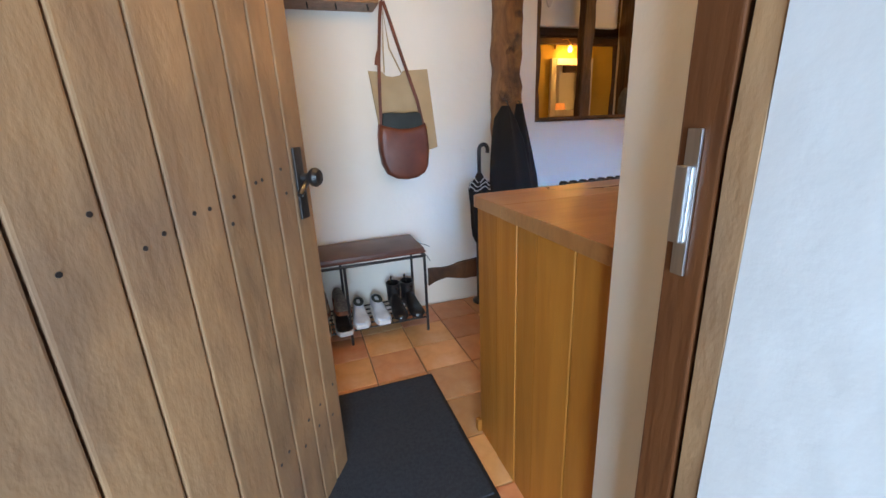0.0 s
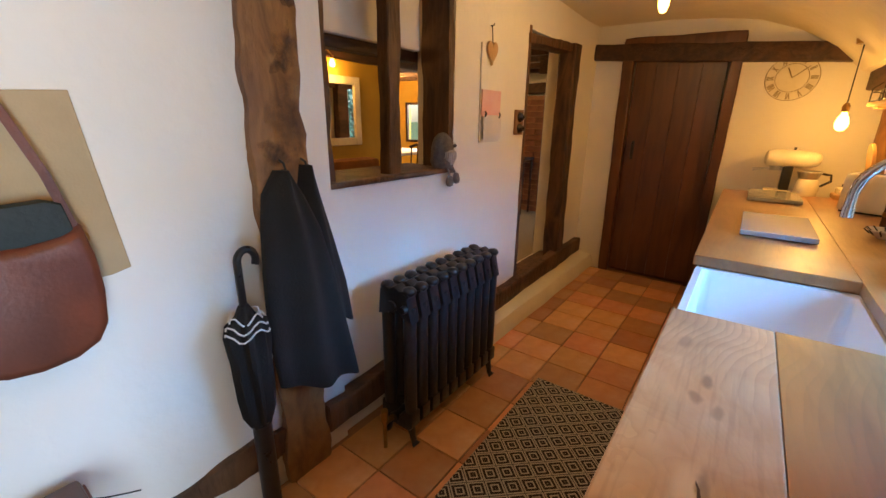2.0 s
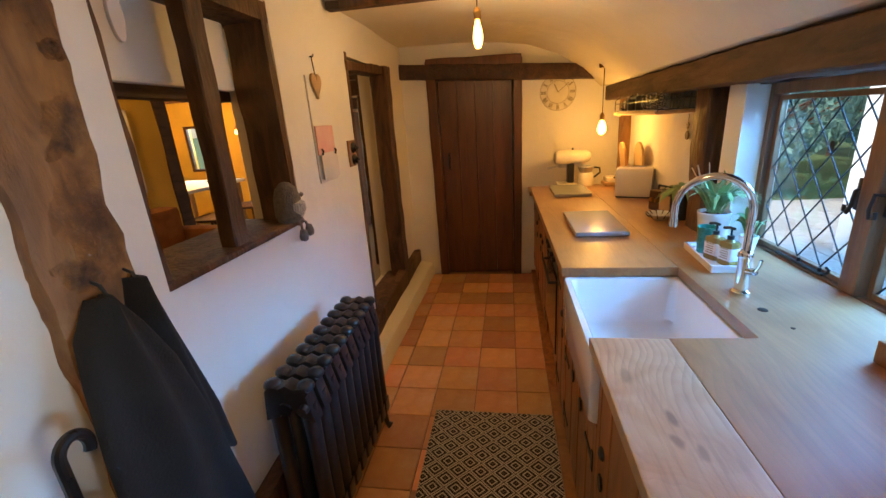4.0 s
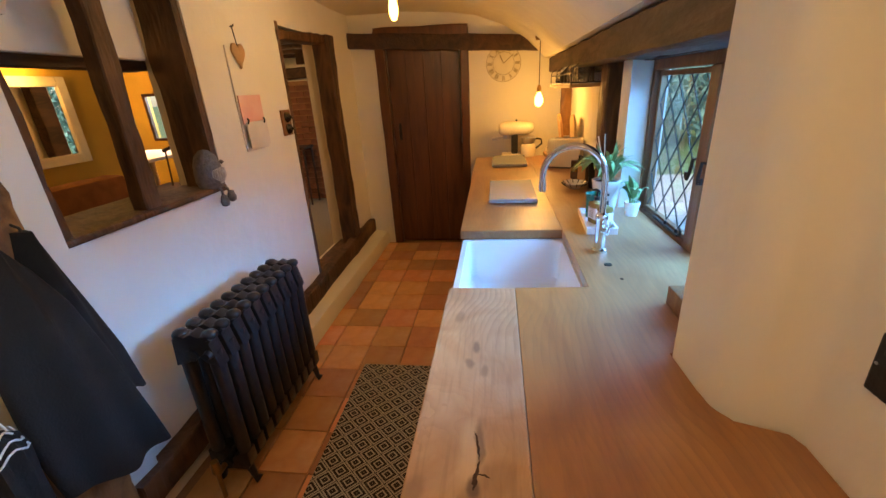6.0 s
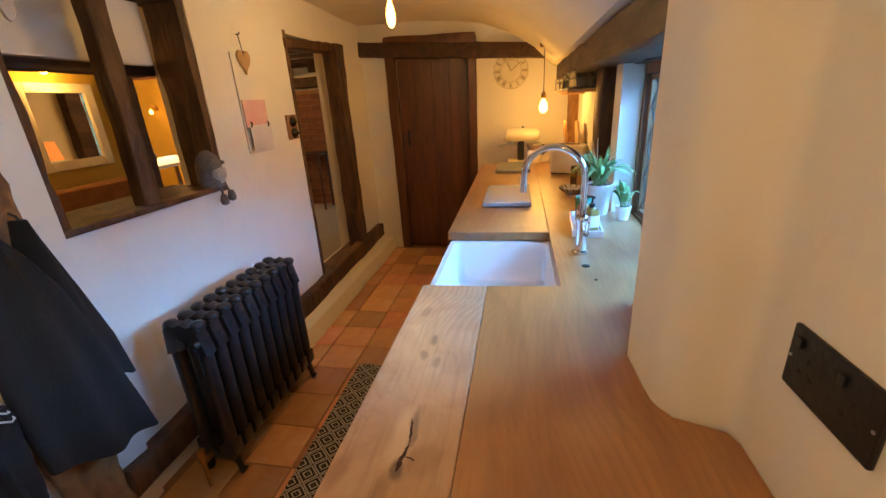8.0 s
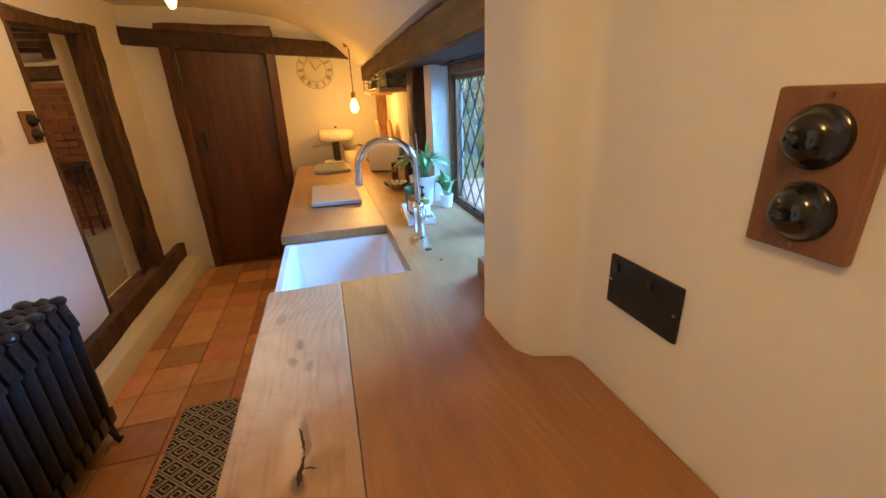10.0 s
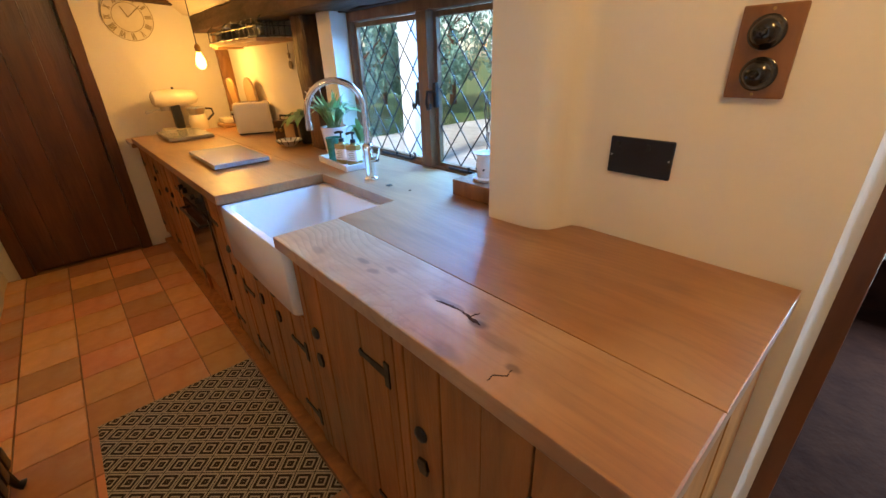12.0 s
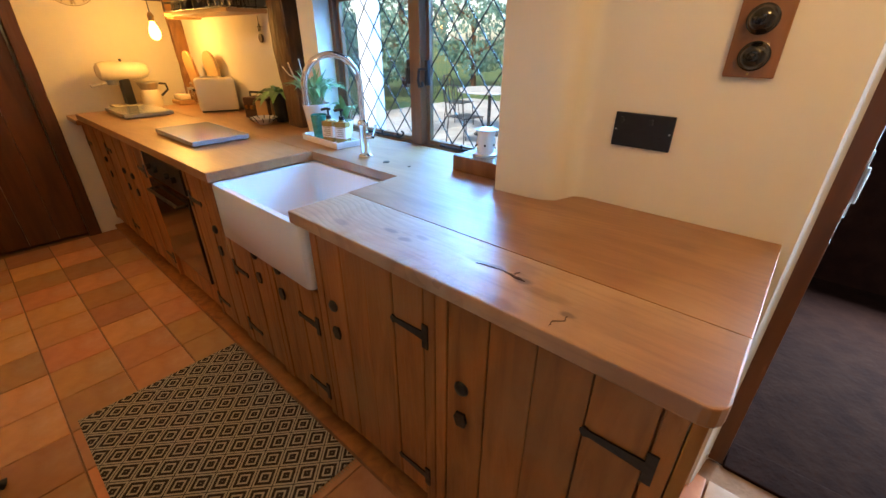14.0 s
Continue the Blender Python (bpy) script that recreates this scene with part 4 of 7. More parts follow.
# ---- living room, dining end and hall beyond the wall ----
bm = N()
box(bm, -1.6, 6.4, 2.24, 7.2, 0.05, 0.17)
setting("hall_floor", bm, CARPET, "pale carpeted floor a step above the kitchen")
bm = N()
box(bm, -1.6, 3.5, 3.85, 3.97, 0.17, 2.1)
setting("partition_wall", bm, YELLOW, "warm yellow painted partition wall")
bm = N()
box(bm, 5.9, 6.0, 2.24, 4.6, 0.17, 2.1)
setting("hall_wall", bm, PLASTER, "cream hall wall")
bm = N()
box(bm, 6.2, 6.35, 4.5, 5.2, 0.17, 2.2)
box(bm, 6.2, 6.35, 5.9, 7.2, 0.17, 2.2)
box(bm, 6.2, 6.35, 5.2, 5.9, 0.17, 1.0)
box(bm, 6.2, 6.35, 5.2, 5.9, 1.68, 2.2)
box(bm, 6.0, 6.2, 4.5, 4.6, 0.17, 2.2)
setting("dining_wall", bm, YELLOW, "yellow painted dining room wall")
bm = N()
box(bm, 1.5, 6.35, 7.2, 7.3, 0.17, 2.2)
box(bm, 1.4, 1.5, 3.97, 7.3, 0.17, 2.2)
box(bm, -1.7, -1.6, 2.24, 3.97, 0.1, 2.2)
setting("dining_wall_far", bm, YELLOW, "yellow painted dining room wall")
bm = N()
box(bm, -1.7, 6.4, 2.24, 7.3, 2.08, 2.2)
setting("living_room_ceiling", bm, PLASTER, "cream plaster ceiling between dark joists")
for i in range(16):
    x = -1.0 + i * 0.44
    beam("ceiling_joist", (x, 2.3, 2.03), (x, 7.1, 2.03), 0.09, 0.12, BEAM, "dark hewn ceiling joist", 60 + i, 0.004, across=(0, 0, 1), steps=8)
beam("living_room_post", (4.25, 2.32, 0.17), (4.25, 2.32, 2.05), 0.17, 0.12, BEAM, "dark square post by the hall doorway", 84)
beam("living_room_rail", (3.9, 2.29, 1.82), (5.8, 2.29, 1.82), 0.10, 0.08, BEAM, "dark rail along the hall side of the wall", 85)
beam("partition_post", (3.56, 3.91, 0.17), (3.56, 3.91, 2.05), 0.14, 0.14, BEAM, "dark square post at the end of the partition", 80)
beam("ceiling_bearer", (-1.5, 3.87, 1.96), (6.2, 3.87, 1.96), 0.16, 0.16, BEAM, "dark ceiling bearer over the partition", 81)
beam("hall_beam", (5.82, 2.3, 1.80), (5.82, 4.5, 1.80), 0.13, 0.12, BEAM, "dark beam across the hall wall", 82, across=(1, 0, 0))
bm = N()
box(bm, 5.87, 5.899, 2.25, 2.99, 0.171, 0.29, 0.004)
setting("baseboard", bm, BEAM, "dark skirting board")

stack = tagged(thing("chimney_breast", "old red brick chimney breast in the hall", "chimney breast"), kind="structure")
rnd = random.Random(9)
bm = N()
box(bm, 5.655, 5.899, 3.0, 3.95, 0.172, 1.70)
part("mortar", bm, GROUT, stack)
bme = []
for L in (0.205, 0.0975):
    b0 = N()
    box(b0, 0, 0.02, 0, L, 0, 0.062, 0.004)
    m = bpy.data.meshes.new("brick")
    b0.to_mesh(m)
    b0.free()
    m.materials.append(BRICK)
    bme.append(m)
for row in range(20):
    y = 3.004
    k = 0 if row % 2 else 1
    while y < 3.85:
        o = new("brick", bme[k])
        o.parent = stack
        o.location = (5.638 + rnd.uniform(-0.003, 0.003), y, 0.18 + row * 0.074)
        y += (0.2148, 0.1073)[k]
        k = 0


def dining_window():
    w = tagged(thing("window_dining", "dark framed dining room window", "window"), kind="structure")
    for c in ((5.2, 5.24, 1.0, 1.68), (5.86, 5.9, 1.0, 1.68), (5.53, 5.57, 1.04, 1.64), (5.24, 5.86, 1.0, 1.04), (5.24, 5.86, 1.64, 1.68)):
        bm = N()
        box(bm, 6.2, 6.26, c[0], c[1], c[2], c[3], 0.004)
        part("frame", bm, BEAM, w)
    for a, b in ((5.24, 5.53), (5.57, 5.86)):
        bm = N()
        box(bm, 6.228, 6.232, a, b, 1.04, 1.64)
        g = part("pane", bm, GLASS, w)
        g.visible_shadow = False


dining_window()


def wall_lamp(at, out, label="brass wall light with a bare warm bulb"):
    l = thing("wall_lamp", label, "lamp", "wall lamps beyond the hatch", at)
    x, y = out
    bm = N()
    rod(bm, (0, 0, 0), (x * 0.015, y * 0.015, 0), 0.04, 0.035, 16)
    part("backplate", bm, BRASS, l, smooth=True)
    bm = N()
    tube(bm, [(x * 0.015, y * 0.015, 0), (x * 0.05, y * 0.05, 0.05), (x * 0.09, y * 0.09, 0.05), (x * 0.11, y * 0.11, 0.01)], 0.006)
    rod(bm, (x * 0.11, y * 0.11, 0.012), (x * 0.11, y * 0.11, -0.015), 0.014)
    part("arm", bm, BRASS, l, smooth=True)
    bm = N()
    lathe(bm, [(0.0, -0.085), (0.018, -0.08), (0.028, -0.06), (0.022, -0.035), (0.012, -0.015), (0.0, -0.014)], (x * 0.11, y * 0.11, 0), 14)
    b = part("bulb", bm, BULBGLASS, l, "glowing warm bulb", True)
    b.visible_shadow = False
    return l


wall_lamp((2.70, 3.849, 1.875), (1.15, -1.0))
wall_lamp((6.199, 6.15, 1.6), (-1, 0))
wall_lamp((6.199, 4.95, 1.6), (-1, 0))

MIRROR = plain_glass("mirror_silver")
MIRROR.node_tree.nodes["Principled BSDF"].inputs["Metallic"].default_value = 1.0
MIRROR.node_tree.nodes["Principled BSDF"].inputs["Transmission Weight"].default_value = 0.0
mir = thing("wall_mirror", "cream framed rectangular wall mirror on the yellow wall", "mirror", at=(2.925, 3.849, 1.44))
for c in ((-0.275, -0.205, -0.305, 0.305), (0.205, 0.275, -0.305, 0.305), (-0.205, 0.205, -0.305, -0.235), (-0.205, 0.205, 0.235, 0.305)):
    bm = N()
    box(bm, c[0], c[1], -0.035, 0, c[2], c[3], 0.008)
    part("frame", bm, CREAM, mir)
bm = N()
box(bm, -0.205, 0.205, -0.018, -0.002, -0.235, 0.235)
part("glass", bm, MIRROR, mir, "mirror glass")


def settle(at, w, d, h, mat, name, label, rz=0.0):
    s = thing(name, label, "seat", at=at)
    s.rotation_euler = (0, 0, radians(rz))
    for nm, c in (("seat", (-w / 2, w / 2, -d / 2, d / 2, 0.1, 0.44)), ("backrest", (-w / 2 + 0.12, w / 2 - 0.12, d / 2 - 0.2, d / 2, 0.445, h)), ("arm", (-w / 2, -w / 2 + 0.14, -d / 2, d / 2, 0.445, h - 0.18)), ("arm", (w / 2 - 0.14, w / 2, -d / 2, d / 2, 0.445, h - 0.18))):
        bm = N()
        box(bm, *c, 0.045)
        part(nm, bm, mat, s, smooth=True)
    for x in (-w / 2 + 0.08, w / 2 - 0.08):
        for y in (-d / 2 + 0.08, d / 2 - 0.08):
            bm = N()
            rod(bm, (x, y, 0.0), (x, y, 0.1), 0.02, 0.025)
            part("leg", bm, BEAM, s)
    return s


settle((2.80, 3.32, 0.17), 0.98, 0.85, 0.86, SOFA, "armchair", "tan fabric armchair below the mirror")
settle((0.9, 3.38, 0.17), 1.5, 0.85, 0.88, SOFA, "sofa", "tan fabric sofa against the yellow wall")


def dining_set():
    t = thing("dining_table", "pale wooden dining table by the window", "table", at=(5.0, 5.15, 0.17))
    bm = N()
    box(bm, -0.7, 0.7, -0.45, 0.45, 0.72, 0.76, 0.008)
    part("tabletop", bm, WHITEPAINT, t)
    for x in (-0.62, 0.62):
        for y in (-0.38, 0.38):
            bm = N()
            rod(bm, (x, y, 0), (x, y, 0.72), 0.025, 0.035, 10)
            part("leg", bm, WOODLIGHT, t)
    first = None
    for x, y, rz in ((4.15, 4.75, 60), (4.6, 4.45, 0), (5.3, 4.5, 10), (4.1, 5.4, 90)):
        m = pose(x, y, 0.17, rz=rz)
        if first:
            copy_thing(first, m)
            continue
        first = thing("dining_chair", "dark wooden spindle dining chair at the dining table", "chair", "chairs round the dining table")
        bm = N()
        box(bm, -0.21, 0.21, -0.2, 0.2, 0.43, 0.46, 0.01)
        part("seat", bm, BEAM, first)
        for cx in (-0.18, 0.18):
            for cy in (-0.17, 0.17):
                bm = N()
                rod(bm, (cx * 1.1, cy * 1.1, 0), (cx, cy, 0.43), 0.014, 0.018, 8)
                part("leg", bm, BEAM, first)
        for cx in (-0.18, -0.06, 0.06, 0.18):
            bm = N()
            rod(bm, (cx, -0.19, 0.46), (cx * 1.05, -0.23, 0.9), 0.009, 0.009, 8)
            part("spindle", bm, BEAM, first)
        bm = N()
        tube(bm, [(-0.21, -0.22, 0.88), (-0.1, -0.245, 0.91), (0.1, -0.245, 0.91), (0.21, -0.22, 0.88)], 0.018)
        part("crest_rail", bm, BEAM, first)
        first.matrix_basis = m


dining_set()
cab = thing("hall_table", "dark wooden side table against the chimney breast", "table", at=(5.45, 3.35, 0.17))
bm = N()
box(bm, -0.14, 0.14, -0.28, 0.28, 0.72, 0.75, 0.005)
part("tabletop", bm, BEAM, cab)
for x in (-0.12, 0.12):
    for y in (-0.25, 0.25):
        bm = N()
        rod(bm, (x, y, 0), (x, y, 0.72), 0.012, 0.016, 8)
        part("leg", bm, BEAM, cab)

st = thing("side_table", "small round dark wooden side table under the lamp", "side table", at=(3.47, 2.78, 0.17))
bm = N()
lathe(bm, [(0.0, 0.69), (0.2, 0.69), (0.205, 0.705), (0.2, 0.72), (0.0, 0.72)], seg=28)
part("tabletop", bm, BEAM, st, smooth=True, angle=40)
bm = N()
lathe(bm, [(0.0, 0.03), (0.02, 0.03), (0.03, 0.2), (0.018, 0.4), (0.03, 0.69), (0.0, 0.69)], seg=14)
part("stem", bm, BEAM, st, smooth=True)
for k in range(3):
    a = 2 * math.pi * k / 3
    bm = N()
    tube(bm, [(0.01 * math.cos(a), 0.01 * math.sin(a), 0.1), (0.1 * math.cos(a), 0.1 * math.sin(a), 0.06), (0.18 * math.cos(a), 0.18 * math.sin(a), 0.012)], 0.012)
    part("foot", bm, BEAM, st, smooth=True)
tl = thing("table_lamp", "white table lamp with a wide orange shade", "table lamp", at=(3.47, 2.78, 0.89))
bm = N()
lathe(bm, [(0.0, 0.0), (0.06, 0.0), (0.08, 0.06), (0.075, 0.16), (0.03, 0.22), (0.012, 0.24), (0.012, 0.42), (0.0, 0.42)], seg=24)
part("base", bm, CERAMIC, tl, smooth=True)
bm = N()
lathe(bm, [(0.0, 0.40), (0.097, 0.42), (0.10, 0.42), (0.13, 0.25), (0.127, 0.25), (0.096, 0.415), (0.0, 0.395)], seg=28)
part("shade", bm, SHADE, tl, "orange fabric shade", True)

# ---- garden ----
bm = N()
box(bm, -600, 600, -600, 600, -0.30, -0.16)
setting("ground", bm, GRASS, "garden lawn")
# ground outside the door, its colour darkened so the doorway stays dim
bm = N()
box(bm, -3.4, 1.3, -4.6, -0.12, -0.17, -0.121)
setting("path", bm, DOORWAYDARK, "near-black ground outside the door, darkened to keep the doorway dim")
# unseen porch shell, added to close off light behind the open doorway
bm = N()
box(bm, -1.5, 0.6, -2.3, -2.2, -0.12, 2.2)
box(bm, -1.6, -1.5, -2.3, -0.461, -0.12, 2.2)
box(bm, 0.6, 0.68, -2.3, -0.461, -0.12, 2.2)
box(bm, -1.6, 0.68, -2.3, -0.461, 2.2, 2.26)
setting("added_porch_shell", bm, DOORWAYDARK, "added near-black porch shell that keeps the open doorway dark")
rnd = random.Random(4)
patio = tagged(thing("patio", "pale stone paved patio", "patio"), kind="structure")
pm = []
for k in range(3):
    b0 = N()
    box(b0, -0.295, 0.295, -0.295, 0.295, -0.04, 0.0, 0.006)
    m = bpy.data.meshes.new("slab")
    b0.to_mesh(m)
    b0.free()
    m.materials.append(PAVING)
    pm.append(m)
for i in range(16):
    for j in range(13):
        if i < 5 and j < 7:
            continue
        o = new("slab", pm[(i + 2 * j) % 3])
        o.parent = patio
        o.location = (-1.4 + 0.6 * i, -0.80 - 0.6 * j, -0.115 + rnd.uniform(-0.003, 0.003))


def leafy(name, label, at, size, count, seed, category):
    t = thing(name, label, category, at=at)
    r = random.Random(seed)
    bm = N()
    h = size[2]
    timber(bm, (0, 0, 0), (0.05, 0.03, h * 0.7), 0.05 * h, 0.05 * h, 0.01, seed, 8, 0.4)
    for i in range(9):
        a, z = r.uniform(0, 6.28), r.uniform(0.25, 0.7) * h
        tube(bm, [(0, 0, z), (math.cos(a) * size[0] * 0.25, math.sin(a) * size[1] * 0.25, z + 0.1 * h), (math.cos(a) * size[0] * 0.42, math.sin(a) * size[1] * 0.42, z + 0.22 * h)], 0.02, 6, [0.03, 0.02, 0.008])
    part("trunk", bm, TIMBER, t, smooth=True)
    verts, faces = [], []
    for i in range(count):
        u = Vector((r.gauss(0, 1), r.gauss(0, 1), r.gauss(0, 1))).normalized() * r.uniform(0.45, 1.0) ** 0.5
        p = Vector((u.x * size[0] / 2, u.y * size[1] / 2, h * 0.58 + u.z * h * 0.42))
        p *= 1 + 0.25 * noise.noise(p * 1.3 + Vector((seed, 0, 0)))
        q = Euler((r.uniform(0, 6.28), r.uniform(0, 6.28), r.uniform(0, 6.28))).to_matrix()
        s = r.uniform(0.05, 0.1)
        b = len(verts)
        for c in ((-s, 0, 0), (0, -s * 0.5, 0.01), (s, 0, 0), (0, s * 0.5, 0.01)):
            verts.append(p + q @ Vector(c))
        faces.append((b, b + 1, b + 2, b + 3))
    me = bpy.data.meshes.new("crown")
    me.from_pydata(verts, [], faces)
    me.materials.append(FOLIAGE)
    ob = new("crown", me)
    ob.parent = t
    tagged(ob, kind="stuff")
    return t


spots = [(-1.5, -11.2), (1.4, -11.6), (4.0, -11.3), (6.6, -11.8), (9.2, -10.2), (11.6, -9.4), (13.8, -8.0), (15.6, -6.4), (17.0, -4.4), (10.4, -7.0), (8.6, -3.4), (11.0, -5.0), (12.4, -2.4), (15.2, -1.6)]
for i, (x, y) in enumerate(spots):
    leafy("garden_shrub", "dense green garden shrub beyond the patio", (x, y, -0.16), (3.0, 2.2, 2.2 + 0.75 * ((i * 7) % 3)), 2400, i, "shrub")
bm = N()
box(bm, 4.98, 5.24, -2.62, -2.44, -0.115, 2.6, 0.01)
tagged(part("pergola_post", bm, WHITEPAINT, None, "white painted pergola post on the patio"), category="post")
gt = thing("garden_table", "pale round garden table on the patio", "table", at=(4.6, -4.6, -0.115))
bm = N()
lathe(bm, [(0.0, 0.70), (0.55, 0.70), (0.56, 0.715), (0.55, 0.73), (0.0, 0.73)], seg=32)
part("tabletop", bm, PAVING, gt, smooth=True)
bm = N()
rod(bm, (0, 0, 0.02), (0, 0, 0.7), 0.03)
rod(bm, (0, 0, 0), (0, 0, 0.03), 0.25, 0.22, 24)
part("pedestal", bm, IRON, gt)
gc = None
for x, y, rz in ((3.7, -4.2, -80), (5.5, -4.9, 100), (4.3, -5.5, 10), (4.4, -3.7, 170)):
    m = pose(x, y, -0.115, rz=rz)
    if gc:
        copy_thing(gc, m)
        continue
    gc = thing("garden_chair", "black metal garden chair on the patio", "chair", "chairs round the garden table")
    bm = N()
    box(bm, -0.2, 0.2, -0.2, 0.2, 0.42, 0.435, 0.004)
    part("seat", bm, IRON, gc)
    for cx in (-0.18, 0.18):
        for cy in (-0.18, 0.18):
            bm = N()
            rod(bm, (cx * 1.15, cy * 1.15, 0), (cx, cy, 0.42), 0.01, 0.01, 8)
            part("leg", bm, IRON, gc)
    bm = N()
    tube(bm, [(-0.19, -0.2, 0.43), (-0.2, -0.25, 0.75), (-0.12, -0.27, 0.88), (0.12, -0.27, 0.88), (0.2, -0.25, 0.75), (0.19, -0.2, 0.43)], 0.01)
    for cx in (-0.1, 0, 0.1):
        tube(bm, [(cx, -0.2, 0.43), (cx, -0.25, 0.7), (cx, -0.265, 0.875)], 0.006, 6)
    part("backrest", bm, IRON, gc)
    gc.matrix_basis = m


# ---- kitchen things ----
def pendant(at, top, length=0.115, r=0.03, label="glowing filament bulb hanging from a brass holder"):
    p = thing("pendant_bulb", label, "lamp", "hanging filament bulbs", at)
    L = length
    bm = N()
    lathe(bm, [(0.0, -L / 2), (r * 0.55, -L / 2 + 0.006), (r * 0.95, -L / 4), (r, -L * 0.05), (r * 0.8, L * 0.2), (r * 0.45, L * 0.42), (r * 0.4, L / 2), (0.0, L / 2)], seg=20)
    b = part("bulb", bm, BULBGLASS, p, "glowing clear glass bulb", True)
    b.visible_shadow = False
    bm = N()
    rod(bm, (0, 0, L / 2), (0, 0, L / 2 + 0.03), 0.016, 0.019, 16)
    rod(bm, (0, 0, L / 2 + 0.03), (0, 0, L / 2 + 0.05), 0.02, 0.010, 16)
    h = part("bulb_holder", bm, BRASS, p, "brass bulb holder", True)
    h.visible_shadow = True
    bm = N()
    rod(bm, (0, 0, L / 2 + 0.05), (0, 0, top - at[2]), 0.003, 0.003, 8)
    part("flex", bm, BLACKCLOTH, p, "black braided flex")
    bm = N()
    rod(bm, (0, 0, top - at[2] - 0.02), (0, 0, top - at[2] + 0.01), 0.035, 0.04, 20)
    part("ceiling_rose", bm, BRASS, p)
    return p


pendant((2.612, 1.175, 1.905), 2.12, 0.13, 0.024)
pendant((3.79, 0.335, 1.39), 1.83, 0.11, 0.033)
# unseen pendant, added to carry the entry light
pendant((0.15, 0.74, 1.92), 2.06, 0.11, 0.03)


def radiator():
    r = thing("cast_iron_radiator", "black cast iron column radiator on feet by the wall", "radiator")
    x0, pitch, n = 1.460, 0.0725, 10
    yf, yb = 1.705, 1.822
    bm = N()
    for y in (yf, yb):
        tube(bm, [(0, y, 0.14), (0, y, 0.2), (0, y, 0.4), (0, y, 0.6), (0, y, 0.66)], 0.03, 12, [0.022, 0.028, 0.027, 0.028, 0.024])
    rounded = [(yf - 0.032, 0.60)] + [(yf - 0.03 + 0.02, 0.70)] + arc(yf + 0.012, 0.695, 0.038, 150, 60, 6) + [((yf + yb) / 2, 0.742)] + arc(yb - 0.012, 0.695, 0.038, 120, 30, 6) + [(yb + 0.032, 0.60), (yb - 0.02, 0.615), ((yf + yb) / 2, 0.66), (yf + 0.02, 0.615)]
    outline(bm, rounded, 0.058, "yz", -0.029, 0.012)
    low = [(yf - 0.03, 0.18), (yf - 0.03, 0.11), (yf - 0.01, 0.085), (yb + 0.01, 0.085), (yb + 0.03, 0.11), (yb + 0.03, 0.18), (yb - 0.02, 0.17), ((yf + yb) / 2, 0.13), (yf + 0.02, 0.17)]
    outline(bm, low, 0.056, "yz", -0.028, 0.010)
    for y in (yf, yb):
        lathe(bm, [(0.026, -0.012), (0.03, 0.0), (0.022, 0.012), (0.0, 0.016)], (0, y, 0.728), 10)
    for z in (0.655, 0.125):
        rod(bm, (-0.038, yb - 0.05, z), (0.038, yb - 0.05, z), 0.024, seg=12)
    first = part("section", bm, CAST, r, smooth=True, angle=50)
    first.location = (x0, 0, 0)
    for i in range(1, n):
        o = new("section", first.data)
        o.parent = r
        o.location = (x0 + pitch * i, 0, 0)
    for i in (0, n - 1):
        for y, s in ((yf, -1), (yb, 1)):
            bm = N()
            tube(bm, [(x0 + pitch * i, y - s * 0.01, 0.12), (x0 + pitch * i, y + s * 0.006, 0.06), (x0 + pitch * i, y + s * 0.014, 0.02), (x0 + pitch * i, y + s * 0.03, 0.006)], 0.014, 10, [0.024, 0.015, 0.012, 0.02])
            part("foot", bm, CAST, r, smooth=True)
    bm = N()
    rod(bm, (x0 - 0.04, 1.78, 0.125), (x0 - 0.09, 1.78, 0.125), 0.012)
    rod(bm, (x0 - 0.085, 1.78, 0.0), (x0 - 0.085, 1.78, 0.15), 0.009)
    rod(bm, (x0 - 0.085, 1.78, 0.14), (x0 - 0.085, 1.78, 0.19), 0.018, 0.015, 14)
    part("valve", bm, BRASS, r, "aged brass radiator valve", True)
    bm = N()
    rod(bm, (x0 - 0.029, yf, 0.66), (x0 - 0.048, yf, 0.66), 0.018, 0.014, 10)
    part("end_boss", bm, CAST, r, smooth=True)


radiator()


def cloth(bm, rows, folds, depth, seed, thick=0.012, n=36):
    """A hanging cloth, from rows of (z, x left, x right, y): waves grow to its hem."""
    rings = []
    for k, (z, xl, xr, y) in enumerate(rows):
        f = k / (len(rows) - 1)
        ring = []
        for i in range(n + 1):
            u = i / n
            w = math.sin(u * folds * math.pi * 2 + seed + f * 0.8) * depth * (0.25 + 0.75 * f) + noise.noise(Vector((u * 4, f * 3, seed))) * depth * 0.8
            bulge = math.sin(u * math.pi) ** 0.6 * 0.05
            ring.append((xl + (xr - xl) * u, y - bulge - w, z - 0.10 * u * f + 0.01 * math.sin(u * 9 + seed) * f))
        back = [(x, min(1.965, yy + thick + 0.03 * math.sin(i / n * math.pi)), z2) for i, (x, yy, z2) in enumerate(ring)]
        rings.append([bm.verts.new(p) for p in ring + back[::-1]])
    for r, s in zip(rings, rings[1:]):
        m = len(r)
        for i in range(m):
            j = (i + 1) % m
            bm.faces.new((r[i], r[j], s[j], s[i]))
    bm.faces.new(rings[0][::-1])
    bm.faces.new(rings[-1])


